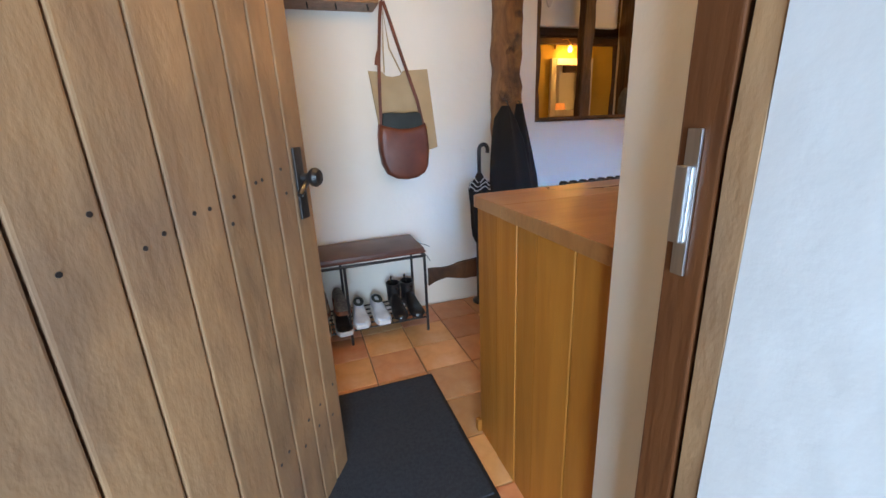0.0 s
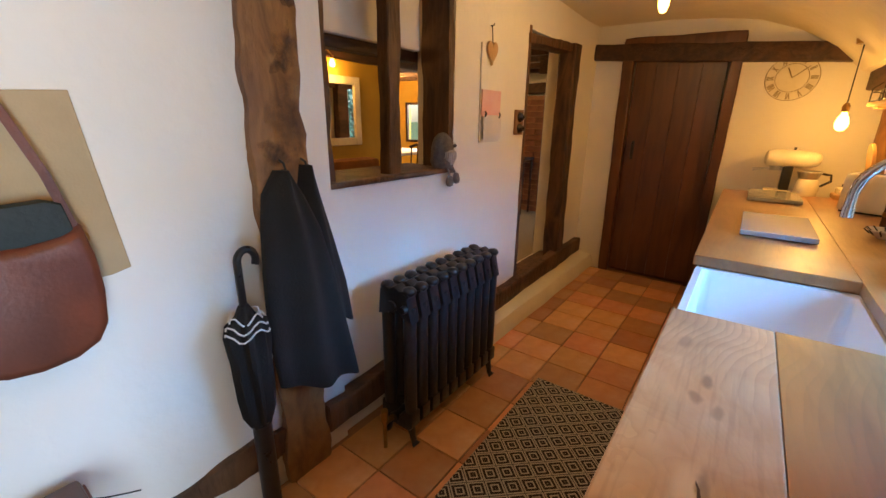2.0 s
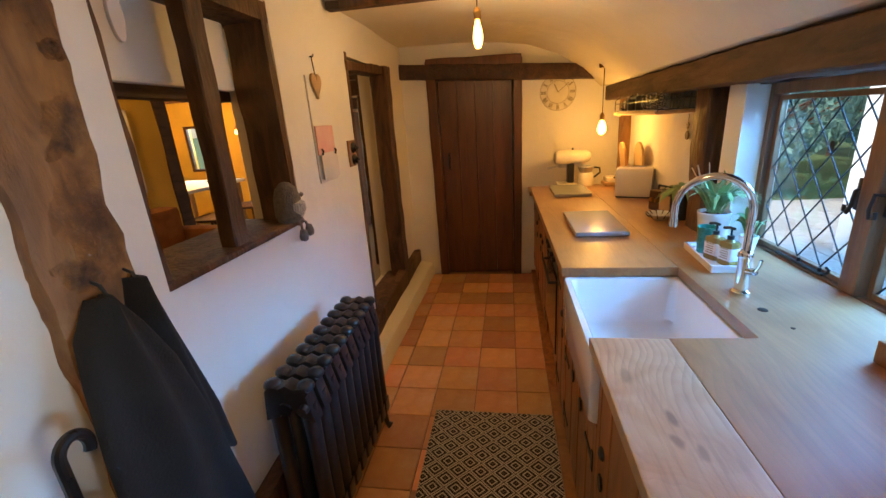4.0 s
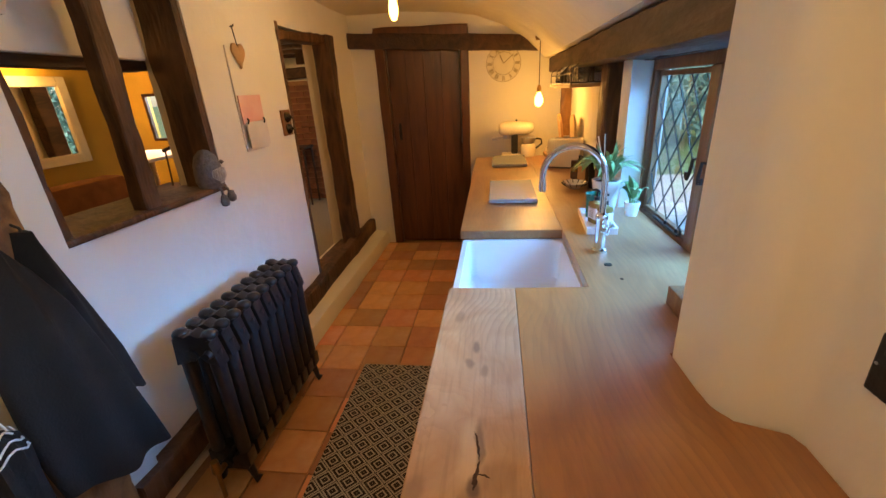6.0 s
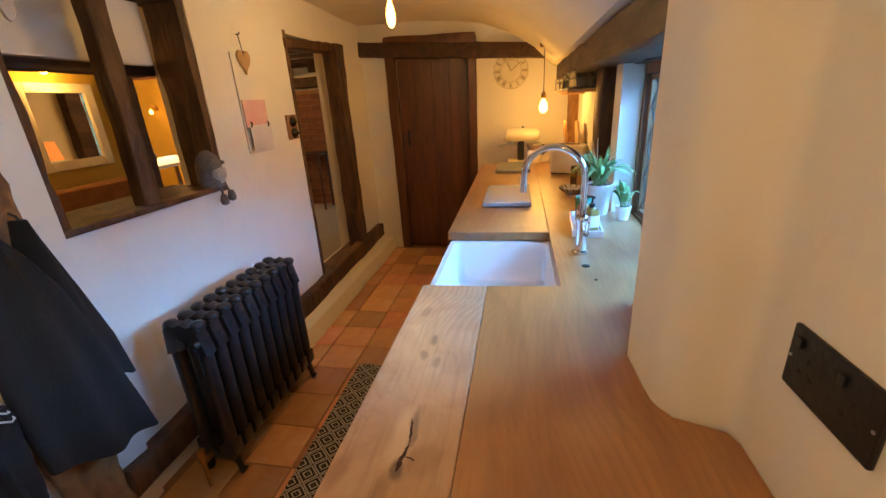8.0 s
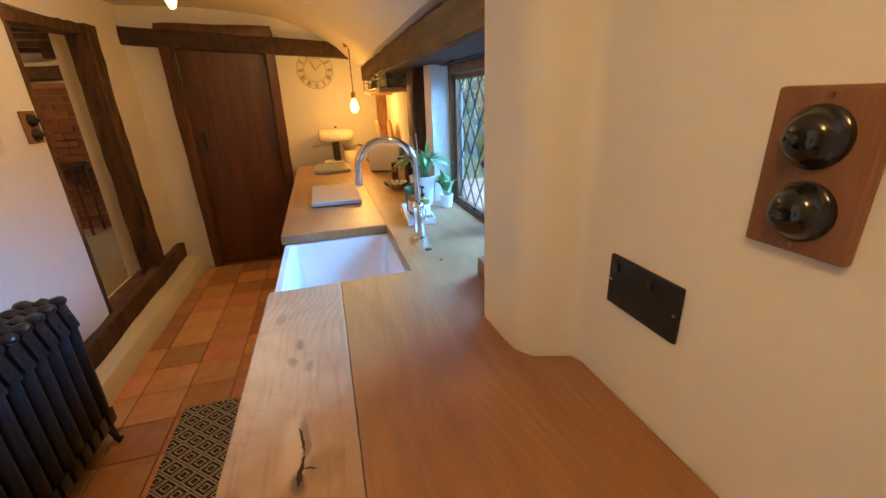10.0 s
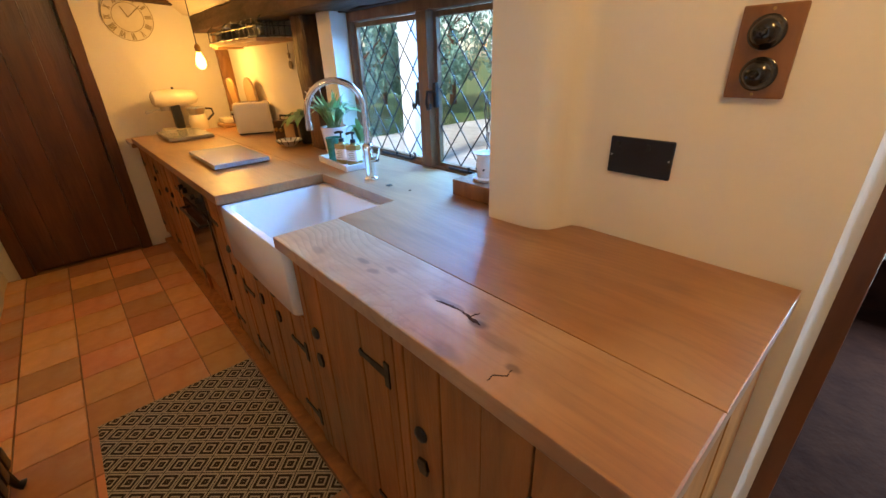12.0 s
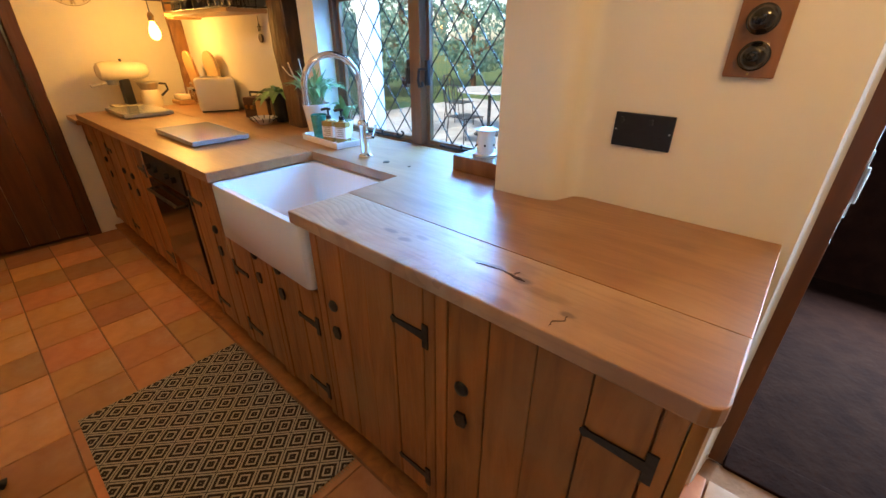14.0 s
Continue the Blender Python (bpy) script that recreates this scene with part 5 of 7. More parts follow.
coat = thing("black_coat", "black coat hanging from a hook on the oak post", "coat")
bm = N()
cloth(bm, [(1.21, 1.065, 1.10, 1.885), (1.14, 1.01, 1.15, 1.875), (1.04, 0.985, 1.195, 1.86), (0.88, 0.968, 1.235, 1.85), (0.70, 0.958, 1.27, 1.845), (0.58, 0.962, 1.30, 1.845), (0.48, 0.975, 1.32, 1.845)], 2.2, 0.016, 1.0)
part("body", bm, BLACKCLOTH, coat, smooth=True, angle=60)
bm = N()
cloth(bm, [(1.22, 1.165, 1.19, 1.895), (1.15, 1.15, 1.22, 1.888), (1.0, 1.16, 1.265, 1.885), (0.85, 1.17, 1.305, 1.88), (0.7, 1.19, 1.33, 1.88)], 1.5, 0.01, 4.0, n=20)
part("sleeve", bm, BLACKCLOTH, coat, smooth=True, angle=60)
coat.location = (0.008, 0.035, 0)
for x in (1.105, 1.185):
    hk = thing("coat_hook", "black iron hook screwed to the oak post", "hook", "hooks on the oak post", (x, 1.934, 1.22))
    bm = N()
    tube(bm, [(0, 0.006, 0.02), (0, -0.02, 0.01), (0, -0.028, -0.01), (0, -0.02, -0.022), (0, -0.008, -0.012)], 0.004)
    part("hook", bm, IRON, hk, smooth=True)


def umbrella():
    u = thing("umbrella", "black umbrella with white striped trim in a tubular black stand", "umbrella")
    cx, cy = 0.898, 1.865
    bm = N()
    lathe(bm, [(0.0, 0.0), (0.058, 0.0), (0.06, 0.012), (0.05, 0.022), (0.034, 0.03), (0.031, 0.05), (0.030, 0.40), (0.033, 0.41), (0.028, 0.412), (0.0, 0.40)], (cx, cy, 0), 24)
    part("stand", bm, BLACKPLASTIC, u, "glossy black tubular stand", True)
    bm = N()
    rings = []
    for k, (z, r) in enumerate([(0.405, 0.03), (0.45, 0.045), (0.52, 0.05), (0.6, 0.052), (0.68, 0.056), (0.74, 0.058), (0.78, 0.05), (0.80, 0.03), (0.835, 0.014)]):
        ring = []
        for i in range(32):
            a = 2 * math.pi * i / 32
            rr = r * (1 + 0.22 * math.sin(a * 8 + z * 6) * (0.3 if z > 0.79 else 1))
            ring.append(bm.verts.new((cx - 0.012 * (z - 0.4) + rr * math.cos(a), cy + rr * 0.8 * math.sin(a), z)))
        rings.append(ring)
    for r, s in zip(rings, rings[1:]):
        for i in range(32):
            j = (i + 1) % 32
            bm.faces.new((r[i], r[j], s[j], s[i]))
    bm.faces.new(rings[-1])
    bm.faces.new(rings[0][::-1])
    part("canopy", bm, BLACKCLOTH, u, "folded black canopy", True, angle=60)
    bm = N()
    for z, r, t in ((0.795, 0.047, 0.0), (0.772, 0.060, 0.5), (0.748, 0.064, 0.9)):
        pts = []
        for i in range(25):
            a = 2 * math.pi * i / 24
            pts.append((cx - 0.005 + r * (1 + 0.06 * math.sin(a * 8)) * math.cos(a), cy + r * 0.85 * math.sin(a), z + 0.014 * math.sin(a * 4 + t)))
        tube(bm, pts, 0.0028, 5)
    part("trim", bm, WHITEPAINT, u, "white striped trim")
    bm = N()
    c = cx - 0.005
    tube(bm, [(c, cy, 0.82), (c, cy, 0.95)] + [(c + 0.028 + 0.028 * math.cos(radians(a)), cy, 0.965 + 0.034 * math.sin(radians(a))) for a in range(180, -31, -15)], 0.0115, 10)
    part("handle", bm, BLACKPLASTIC, u, "curved black crook handle", True)


umbrella()


def shoulder_bag():
    tote = thing("canvas_tote_bag", "flat beige canvas tote bag hanging behind the leather bag", "bag")
    bm = N()
    pts = [(0.300, 1.410), (0.375, 1.405), (0.395, 1.385), (0.43, 1.378), (0.475, 1.388), (0.49, 1.41), (0.63, 1.418), (0.672, 0.995), (0.63, 0.985), (0.35, 0.985)]
    outline(bm, pts, 0.012, "xz", 1.961, 0.003)
    part("body", bm, CANVAS, tote)
    bm = N()
    tube(bm, [(0.385, 1.957, 1.40), (0.388, 1.953, 1.52), (0.40, 1.95, 1.70), (0.42, 1.953, 1.52), (0.478, 1.957, 1.40)], 0.004, 6)
    part("handle", bm, CANVAS, tote)
    b = thing("leather_shoulder_bag", "brown leather shoulder bag with dark top hanging on the wall", "bag")
    bm = N()
    prof = [(0.322, 1.135), (0.314, 1.08), (0.313, 1.0), (0.325, 0.92), (0.35, 0.865), (0.40, 0.838), (0.455, 0.83), (0.515, 0.836), (0.562, 0.86), (0.585, 0.90), (0.594, 0.98), (0.592, 1.06), (0.580, 1.135), (0.54, 1.118), (0.48, 1.108), (0.42, 1.11), (0.37, 1.122)]
    outline(bm, prof, 0.085, "xz", 1.868, 0.022)
    part("body", bm, LEATHER, b, smooth=True, angle=60)
    bm = N()
    outline(bm, [(0.335, 1.10), (0.345, 1.19), (0.40, 1.196), (0.46, 1.19), (0.53, 1.195), (0.558, 1.185), (0.572, 1.10)], 0.05, "xz", 1.885, 0.012)
    part("top_panel", bm, LINING, b, "dark green top panel", True)
    bm = N()
    def band(pts, w):
        
        for a, c in zip(pts, pts[1:]):
            d = (Vector(c) - Vector(a)).normalized()
            s = Vector((d.z, 0, -d.x)) * w / 2
            quad = [Vector(a) - s, Vector(a) + s, Vector(c) + s, Vector(c) - s]
            fr = [bm.verts.new(q) for q in quad]
            bk = [bm.verts.new(q + Vector((0, 0.004, 0))) for q in quad]
            bm.faces.new(fr)
            bm.faces.new(bk[::-1])
            for i in range(4):
                j = (i + 1) % 4
                bm.faces.new((fr[j], fr[i], bk[i], bk[j]))
    band([(0.334, 1.90, 1.10), (0.338, 1.90, 1.25), (0.352, 1.915, 1.45), (0.378, 1.93, 1.66), (0.392, 1.935, 1.735)], 0.017)
    part("strap", bm, LEATHER, b, "brown leather shoulder strap")
    bm = N()
    band([(0.575, 1.90, 1.10), (0.545, 1.90, 1.25), (0.485, 1.915, 1.45), (0.425, 1.93, 1.66), (0.402, 1.935, 1.735)], 0.017)
    part("strap", bm, LEATHER, b, "brown leather shoulder strap")
    bm = N()
    band([(0.352, 1.91, 1.50), (0.340, 1.905, 1.47), (0.332, 1.90, 1.43)], 0.014)
    part("strap", bm, LEATHER, b, "brown leather shoulder strap")
    for x in (0.333, 0.577):
        bm = N()
        tube(bm, [(x + 0.011 * math.cos(a * 0.5236), 1.893, 1.105 + 0.014 * math.sin(a * 0.5236)) for a in range(13)], 0.0025, 6)
        part("ring", bm, BRASS, b, "small brass ring")
    h = thing("wall_hook", "dark iron hook in the plaster holding the bags", "hook", at=(0.397, 1.97, 1.745))
    bm = N()
    tube(bm, [(0, 0.004, 0.0), (0, -0.03, -0.008), (0, -0.04, 0.0), (0, -0.042, 0.016)], 0.004)
    part("hook", bm, IRON, h, smooth=True)


shoulder_bag()

rack = thing("wall_shelf", "small wooden wall shelf with black hooks below", "shelf")
bm = N()
box(bm, -0.33, 0.352, 1.80, 1.974, 1.690, 1.708, 0.003)
part("board", bm, PLATEWOOD, rack)
bm = N()
box(bm, -0.33, 0.352, 1.80, 1.812, 1.708, 1.745, 0.002)
part("front_lip", bm, PLATEWOOD, rack)
bm = N()
box(bm, -0.33, 0.352, 1.962, 1.974, 1.708, 1.80, 0.002)
part("back_rail", bm, PLATEWOOD, rack)
for x in (-0.22, -0.10, 0.02, 0.15, 0.30):
    bm = N()
    tube(bm, [(x, 1.83, 1.69), (x, 1.83, 1.672), (x, 1.815, 1.662), (x, 1.805, 1.672)], 0.0035, 6)
    part("hook", bm, IRON, rack, smooth=True)


def bench():
    b = thing("shoe_bench", "black metal shoe bench with brown leather seat pad", "bench")
    x0, x1, y0, y1 = -0.42, 0.457, 1.635, 1.93
    bm = N()
    box(bm, x0 - 0.005, x1 + 0.004, y0 - 0.01, y1 + 0.01, 0.462, 0.498, 0.014)
    part("seat_pad", bm, BENCHLEATHER, b, "brown leather seat pad with stitched seam", True)
    bm = N()
    tube(bm, [(x0, y0 - 0.012, 0.474), (x1, y0 - 0.012, 0.474), (x1 + 0.007, y0 - 0.006, 0.474), (x1 + 0.007, y1, 0.474)], 0.0035, 6)
    part("piping", bm, LEATHER, b)
    bm = N()
    for a, c in (((x0, y0), (x1, y0)), ((x0, y1), (x1, y1)), ((x0, y0), (x0, y1)), ((x1, y0), (x1, y1))):
        tube(bm, [(a[0], a[1], 0.448), (c[0], c[1], 0.448)], 0.008, 8)
    part("seat_frame", bm, IRON, b)
    for x in (x0, 0.03, x1):
        for y in (y0, y1):
            bm = N()
            rod(bm, (x, y, 0.0), (x, y, 0.448), 0.0075, seg=10)
            part("leg", bm, IRON, b)
    bm = N()
    for y in [y0 + i * (y1 - y0) / 5 for i in range(6)]:
        tube(bm, [(x0, y, 0.085), (x1, y, 0.085)], 0.005, 6)
    for x in [x0 + i * (x1 - x0) / 22 for i in range(23)]:
        tube(bm, [(x, y0, 0.089), (x, y1, 0.089)], 0.003, 6)
    part("rack", bm, IRON, b, "black wire shoe rack")
    bm = N()
    for dy in (0.0, 0.03):
        tube(bm, [(x1, y1 - 0.05, 0.47), (x1 + 0.03, y1 - 0.06 - dy, 0.455 - dy), (x1 + 0.07, y1 - 0.07 - dy, 0.44 - dy * 2), (x1 + 0.10, y1 - 0.07, 0.425 - dy * 3)], 0.002, 5)
    part("tie", bm, BLACKCLOTH, b, "thin dark pad ties")


bench()


def shoe_mesh(bm, length, width, height, ankle=0.5, toe=0.45):
    """Lofted along y: the toe points to -y."""
    rings = []
    L, W, H = length, width, height
    for k in range(13):
        f = k / 12
        w = W / 2 * (math.sin(math.pi * min(1, 0.12 + f * 1.15) ** 0.7) ** 0.5 if f < 0.5 else 0.86 - 0.12 * math.sin((f - 0.5) * 2 * math.pi)) * (0.55 if f in (0.0,) else 1)
        if f > 0.93:
            w *= 0.75
        h = H * (toe * (0.5 + 0.5 * min(1, f * 5)) if f < 0.3 else toe + (1 - toe) * min(1, (f - 0.3) / 0.3))
        ring = []
        for i in range(14):
            a = math.pi * 2 * i / 14
            x = w * math.copysign(abs(math.cos(a)) ** 0.75, math.cos(a))
            z = h / 2 + h / 2 * math.copysign(abs(math.sin(a)) ** 0.7, math.sin(a))
            ring.append(bm.verts.new((x * (1 - 0.3 * z / H), -L / 2 + L * f, z)))
        rings.append(ring)
    for r, s in zip(rings, rings[1:]):
        for i in range(14):
            j = (i + 1) % 14
            bm.faces.new((r[i], r[j], s[j], s[i]))
    bm.faces.new(rings[0][::-1])
    bm.faces.new(rings[-1])


def shoe(at, upper, sole, label, height=0.075, length=0.26, rz=0, group="shoes on the bench rack", opening=True, lining=LINING):
    s = thing("shoe", label, "shoe", group)
    bm = N()
    shoe_mesh(bm, length, 0.092, height)
    bmesh.ops.translate(bm, vec=(0, 0, 0.016), verts=bm.verts)
    part("upper", bm, upper, s, smooth=True, angle=70)
    bm = N()
    pts = [(x * 1.03, y * 1.02) for x, y in [(-0.03, -0.13), (0.0, -0.134), (0.03, -0.13), (0.043, -0.10), (0.046, -0.06), (0.04, 0.0), (0.036, 0.07), (0.032, 0.115), (0.018, 0.13), (-0.018, 0.13), (-0.032, 0.115), (-0.036, 0.07), (-0.04, 0.0), (-0.046, -0.06), (-0.043, -0.10)]]
    outline(bm, [(x, y * length / 0.26) for x, y in pts], 0.024, "xy", 0.0, 0.004)
    part("sole", bm, sole, s, smooth=True)
    if opening:
        bm = N()
        lathe(bm, [(0.024, 0.0), (0.030, 0.004), (0.027, 0.009), (0.02, 0.004), (0.0, 0.0)], seg=18)
        bmesh.ops.scale(bm, vec=(1, 2.1, 1), verts=bm.verts)
        bmesh.ops.translate(bm, vec=(0, length * 0.18, height + 0.012), verts=bm.verts)
        part("opening", bm, lining, s, "dark shoe opening", True)
    s.matrix_basis = pose(*at, rz=rz)
    return s


Z = 0.093
for x, rz in ((0.205, 3), (0.095, -2)):
    shoe((x, 1.745, Z), WHITESHOE, SHOESOLE, "white canvas slip-on shoe on the bench rack", 0.07, 0.25, rz)
for x, rz in ((-0.01, 4), (-0.115, -3)):
    shoe((x, 1.70, Z), BLACKLEATHER, SHOESOLE, "black leather shoe with white sole on the bench rack", 0.06, 0.25, rz)
    shoe((x + 0.01, 1.80, Z + 0.068), FUR, BROWNSUEDE, "grey fleece slipper stacked on a black shoe", 0.06, 0.24, rz, opening=False)
for x, rz in ((-0.235, 3), (-0.345, -3)):
    shoe((x, 1.70, Z), FUR, SHOESOLE, "worn silver trainer on the bench rack", 0.06, 0.25, rz)
    shoe((x, 1.80, Z + 0.068), BROWNSUEDE, FUR, "brown suede slipper stacked on a trainer", 0.06, 0.24, rz, opening=False)
for x, rz in ((0.31, 0), (0.40, 4)):
    b = thing("ankle_boot", "black leather ankle boot on the bench rack", "boot", "boots on the bench rack")
    bm = N()
    shoe_mesh(bm, 0.26, 0.092, 0.10)
    part("foot", bm, BLACKLEATHER, b, smooth=True, angle=70)
    bm = N()
    lathe(bm, [(0.036, 0.055), (0.038, 0.09), (0.041, 0.13), (0.042, 0.15), (0.036, 0.152), (0.033, 0.11), (0.0, 0.10)], (0, 0.06, 0), 18)
    bmesh.ops.scale(bm, vec=(1, 1.25, 1), verts=bm.verts)
    part("shaft", bm, BLACKLEATHER, b, smooth=True, angle=60)
    bm = N()
    tube(bm, [(0.0, 0.112, 0.13), (0.0, 0.122, 0.165), (0.0, 0.115, 0.175)], 0.005, 6)
    part("pull_tab", bm, BLACKCLOTH, b)
    b.matrix_basis = pose(x, 1.755, Z, rz=rz)

# mat and rug
mat_t = thing("door_mat", "charcoal grey ribbed door mat with black rubber edge", "mat")
bm = N()
box(bm, -0.46, 0.34, 0.50, 1.213, 0.001, 0.007, 0.002)
part("edge", bm, RUBBER, mat_t, "black rubber edge")
bm = N()
box(bm, -0.445, 0.325, 0.515, 1.198, 0.0072, 0.014, 0.003)
part("carpet_surface", bm, MATGREY, mat_t)
rug_t = thing("woven_rug", "black and cream diamond patterned woven rug on the tiles", "rug")
bm = N()
rings = []
for i in range(25):
    x = 1.30 + 0.945 * i / 24
    rings.append([bm.verts.new((x, 0.832 + 0.62 * j / 16, 0.009 + 0.002 * noise.noise(Vector((x * 4, j * 0.3, 0))))) for j in range(17)])
for r, s in zip(rings, rings[1:]):
    for j in range(16):
        bm.faces.new((r[j], r[j + 1], s[j + 1], s[j]))
ext = bmesh.ops.extrude_face_region(bm, geom=bm.faces[:])["geom"]
bmesh.ops.translate(bm, vec=(0, 0, -0.006), verts=[e for e in ext if isinstance(e, bmesh.types.BMVert)])
part("weave", bm, RUG, rug_t)
bm = N()
for j in range(60):
    for x, s in ((1.30, -1), (2.245, 1)):
        tube(bm, [(x, 0.835 + j * 0.0104, 0.008), (x + s * 0.008, 0.835 + j * 0.0104 + 0.002, 0.004), (x + s * 0.014, 0.835 + j * 0.0104, 0.003)], 0.0015, 4)
part("fringe", bm, CANVAS, rug_t, kind="stuff")


# wall things by the hatch
def gnome():
    g = thing("gnome_figure", "small grey felt gnome with white beard sitting on the hatch sill", "ornament")
    bm = N()
    lathe(bm, [(0.0, 0.0), (0.05, 0.0), (0.062, 0.03), (0.06, 0.08), (0.058, 0.11), (0.045, 0.15), (0.02, 0.175), (0.0, 0.18)], (2.085, 2.015, 1.13), 20)
    tube(bm, [(2.075, 1.985, 1.14), (2.07, 1.96, 1.12), (2.068, 1.955, 1.08)], 0.006)
    tube(bm, [(2.10, 1.985, 1.14), (2.115, 1.96, 1.12), (2.122, 1.955, 1.09)], 0.006)
    lathe(bm, [(0.0, -0.025), (0.017, -0.018), (0.021, 0.0), (0.013, 0.03), (0.0, 0.034)], (2.066, 1.953, 1.065), 12)
    lathe(bm, [(0.0, -0.025), (0.017, -0.018), (0.021, 0.0), (0.013, 0.03), (0.0, 0.034)], (2.124, 1.953, 1.075), 12)
    lathe(bm, [(0.0, -0.012), (0.012, 0.0), (0.0, 0.012)], (2.125, 1.965, 1.245), 12)
    part("figure", bm, GREYFELT, g, smooth=True, angle=60)
    bm = N()
    lathe(bm, [(0.0, -0.055), (0.03, -0.045), (0.048, -0.01), (0.045, 0.02), (0.02, 0.035), (0.0, 0.035)], (2.09, 1.985, 1.195), 18)
    part("beard", bm, BEARD, g, "fluffy white wool beard", True)


gnome()
cal = thing("wall_calendar", "narrow white wall calendar with pink picture", "calendar")
bm = N()
box(bm, 2.40, 2.405, 1.992, 1.999, 1.27, 1.77)
box(bm, 2.405, 2.63, 1.992, 1.999, 1.25, 1.27, 0.001)
part("backing", bm, WHITEPAPER, cal)
bm = N()
box(bm, 2.41, 2.62, 1.985, 1.9915, 1.39, 1.535, 0.001)
part("picture", bm, PINKPAPER, cal, "pink printed picture")
bm = N()
box(bm, 2.43, 2.63, 1.981, 1.9845, 1.265, 1.40, 0.001)
part("page", bm, WHITEPAPER, cal)
for x, z in ((2.44, 1.41), (2.60, 1.405)):
    bm = N()
    tube(bm, [(x, 1.98, z + 0.01), (x + 0.004, 1.975, z), (x, 1.98, z - 0.02)], 0.005, 6)
    part("clip", bm, IRON, cal)
hrt = thing("hanging_heart", "small pale wooden heart hanging on the wall", "ornament")
bm = N()
pts = [(2.505 + 0.055 * (math.sin(t) ** 3), 1.735 + 0.0042 * (13 * math.cos(t) - 5 * math.cos(2 * t) - 2 * math.cos(3 * t) - math.cos(4 * t))) for t in [2 * math.pi * i / 30 for i in range(30)]]
outline(bm, pts, 0.014, "xz", 1.983, 0.004)
part("heart", bm, WOODLIGHT, hrt, smooth=True)
bm = N()
tube(bm, [(2.505, 1.988, 1.77), (2.495, 1.99, 1.86)], 0.0025, 5)
tube(bm, [(2.495, 2.0, 1.862), (2.495, 1.98, 1.862), (2.495, 1.978, 1.872)], 0.003, 5)
part("cord", bm, BLACKCLOTH, hrt)
fsh = thing("hanging_ornament", "grey wooden leaf ornament hanging in the hatch", "ornament")
bm = N()
pts = [(1.43 + 0.022 * math.sin(t), 1.83 + 0.048 * math.cos(t) * (1 if math.cos(t) > 0 else 1.4)) for t in [2 * math.pi * i / 20 for i in range(20)]]
outline(bm, pts, 0.012, "xz", 2.0, 0.003)
part("leaf", bm, WHITEPAPER, fsh)
bm = N()
tube(bm, [(1.43, 2.006, 1.875), (1.43, 2.006, 1.945)], 0.002, 5)
part("cord", bm, CANVAS, fsh)


def dolly_switch(x0, x1, z0, z1, y, face, centre_list, r):
    s = thing("dolly_switch_plate", "oak wall plate with two round black bakelite dimmer switches", "switch", "round bakelite switches on oak plates")
    bm = N()
    a, b = (y, y + 0.012) if face > 0 else (y - 0.012, y)
    box(bm, x0, x1, a, b, z0, z1, 0.004)
    part("plate", bm, PLATEWOOD, s)
    for cx, cz in centre_list:
        bm = N()
        m = Matrix.Rotation(radians(-90 * face), 4, "X")
        lathe(bm, [(0.0, 0.0), (r * 1.12, 0.0), (r * 1.12, 0.004), (r * 0.98, 0.006), (r * 0.9, 0.015), (r * 0.66, 0.022), (r * 0.33, 0.0255), (0.0, 0.026)], (cx, b if face > 0 else a, cz), 28, m)
        part("switch_dome", bm, BAKELITE, s, "glossy black bakelite dome", True, angle=50)
        bm = N()
        yy = b + 0.026 if face > 0 else a - 0.026
        lathe(bm, [(0.0, -0.002), (0.007, 0.0), (0.006, 0.012), (0.0, 0.014)], (cx, yy - 0.002 * face, cz), 12, m)
        part("toggle", bm, BAKELITE, s, smooth=True)
    for cz in (z0 + 0.008, z1 - 0.008):
        bm = N()
        yy = b if face > 0 else a
        rod(bm, ((x0 + x1) / 2, yy - 0.001, cz), ((x0 + x1) / 2, yy + 0.0012 * face, cz), 0.003, seg=8)
        part("screw", bm, BRASS, s)


dolly_switch(0.523, 0.621, 1.274, 1.435, 0.146, 1, [(0.574, 1.389), (0.570, 1.318)], 0.027)
dolly_switch(2.83, 2.945, 1.285, 1.44, 1.999, -1, [(2.89, 1.395), (2.89, 1.325)], 0.029)
so = thing("double_socket", "dark metal double wall socket plate", "socket")
bm = N()
box(bm, 0.691, 0.844, 0.1455, 0.153, 1.084, 1.174, 0.003)
part("plate", bm, SOCKETMETAL, so)
for cx in (0.73, 0.805):
    for dx, dz, w, h in ((0, 0.012, 0.004, 0.009), (-0.011, -0.008, 0.0075, 0.0035), (0.011, -0.008, 0.0075, 0.0035)):
        bm = N()
        box(bm, cx + dx - w / 2, cx + dx + w / 2, 0.1531, 0.1536, 1.125 + dz - h / 2, 1.125 + dz + h / 2)
        part("pin_hole", bm, RUBBER, so, "black pin hole")
    bm = N()
    box(bm, cx + 0.014, cx + 0.024, 0.153, 0.157, 1.148, 1.162, 0.001)
    part("rocker", bm, BLACKPLASTIC, so)
for x in (0.698, 0.837):
    bm = N()
    rod(bm, (x, 0.152, 1.129), (x, 0.1542, 1.129), 0.0025, seg=8)
    part("screw", bm, STEEL, so)


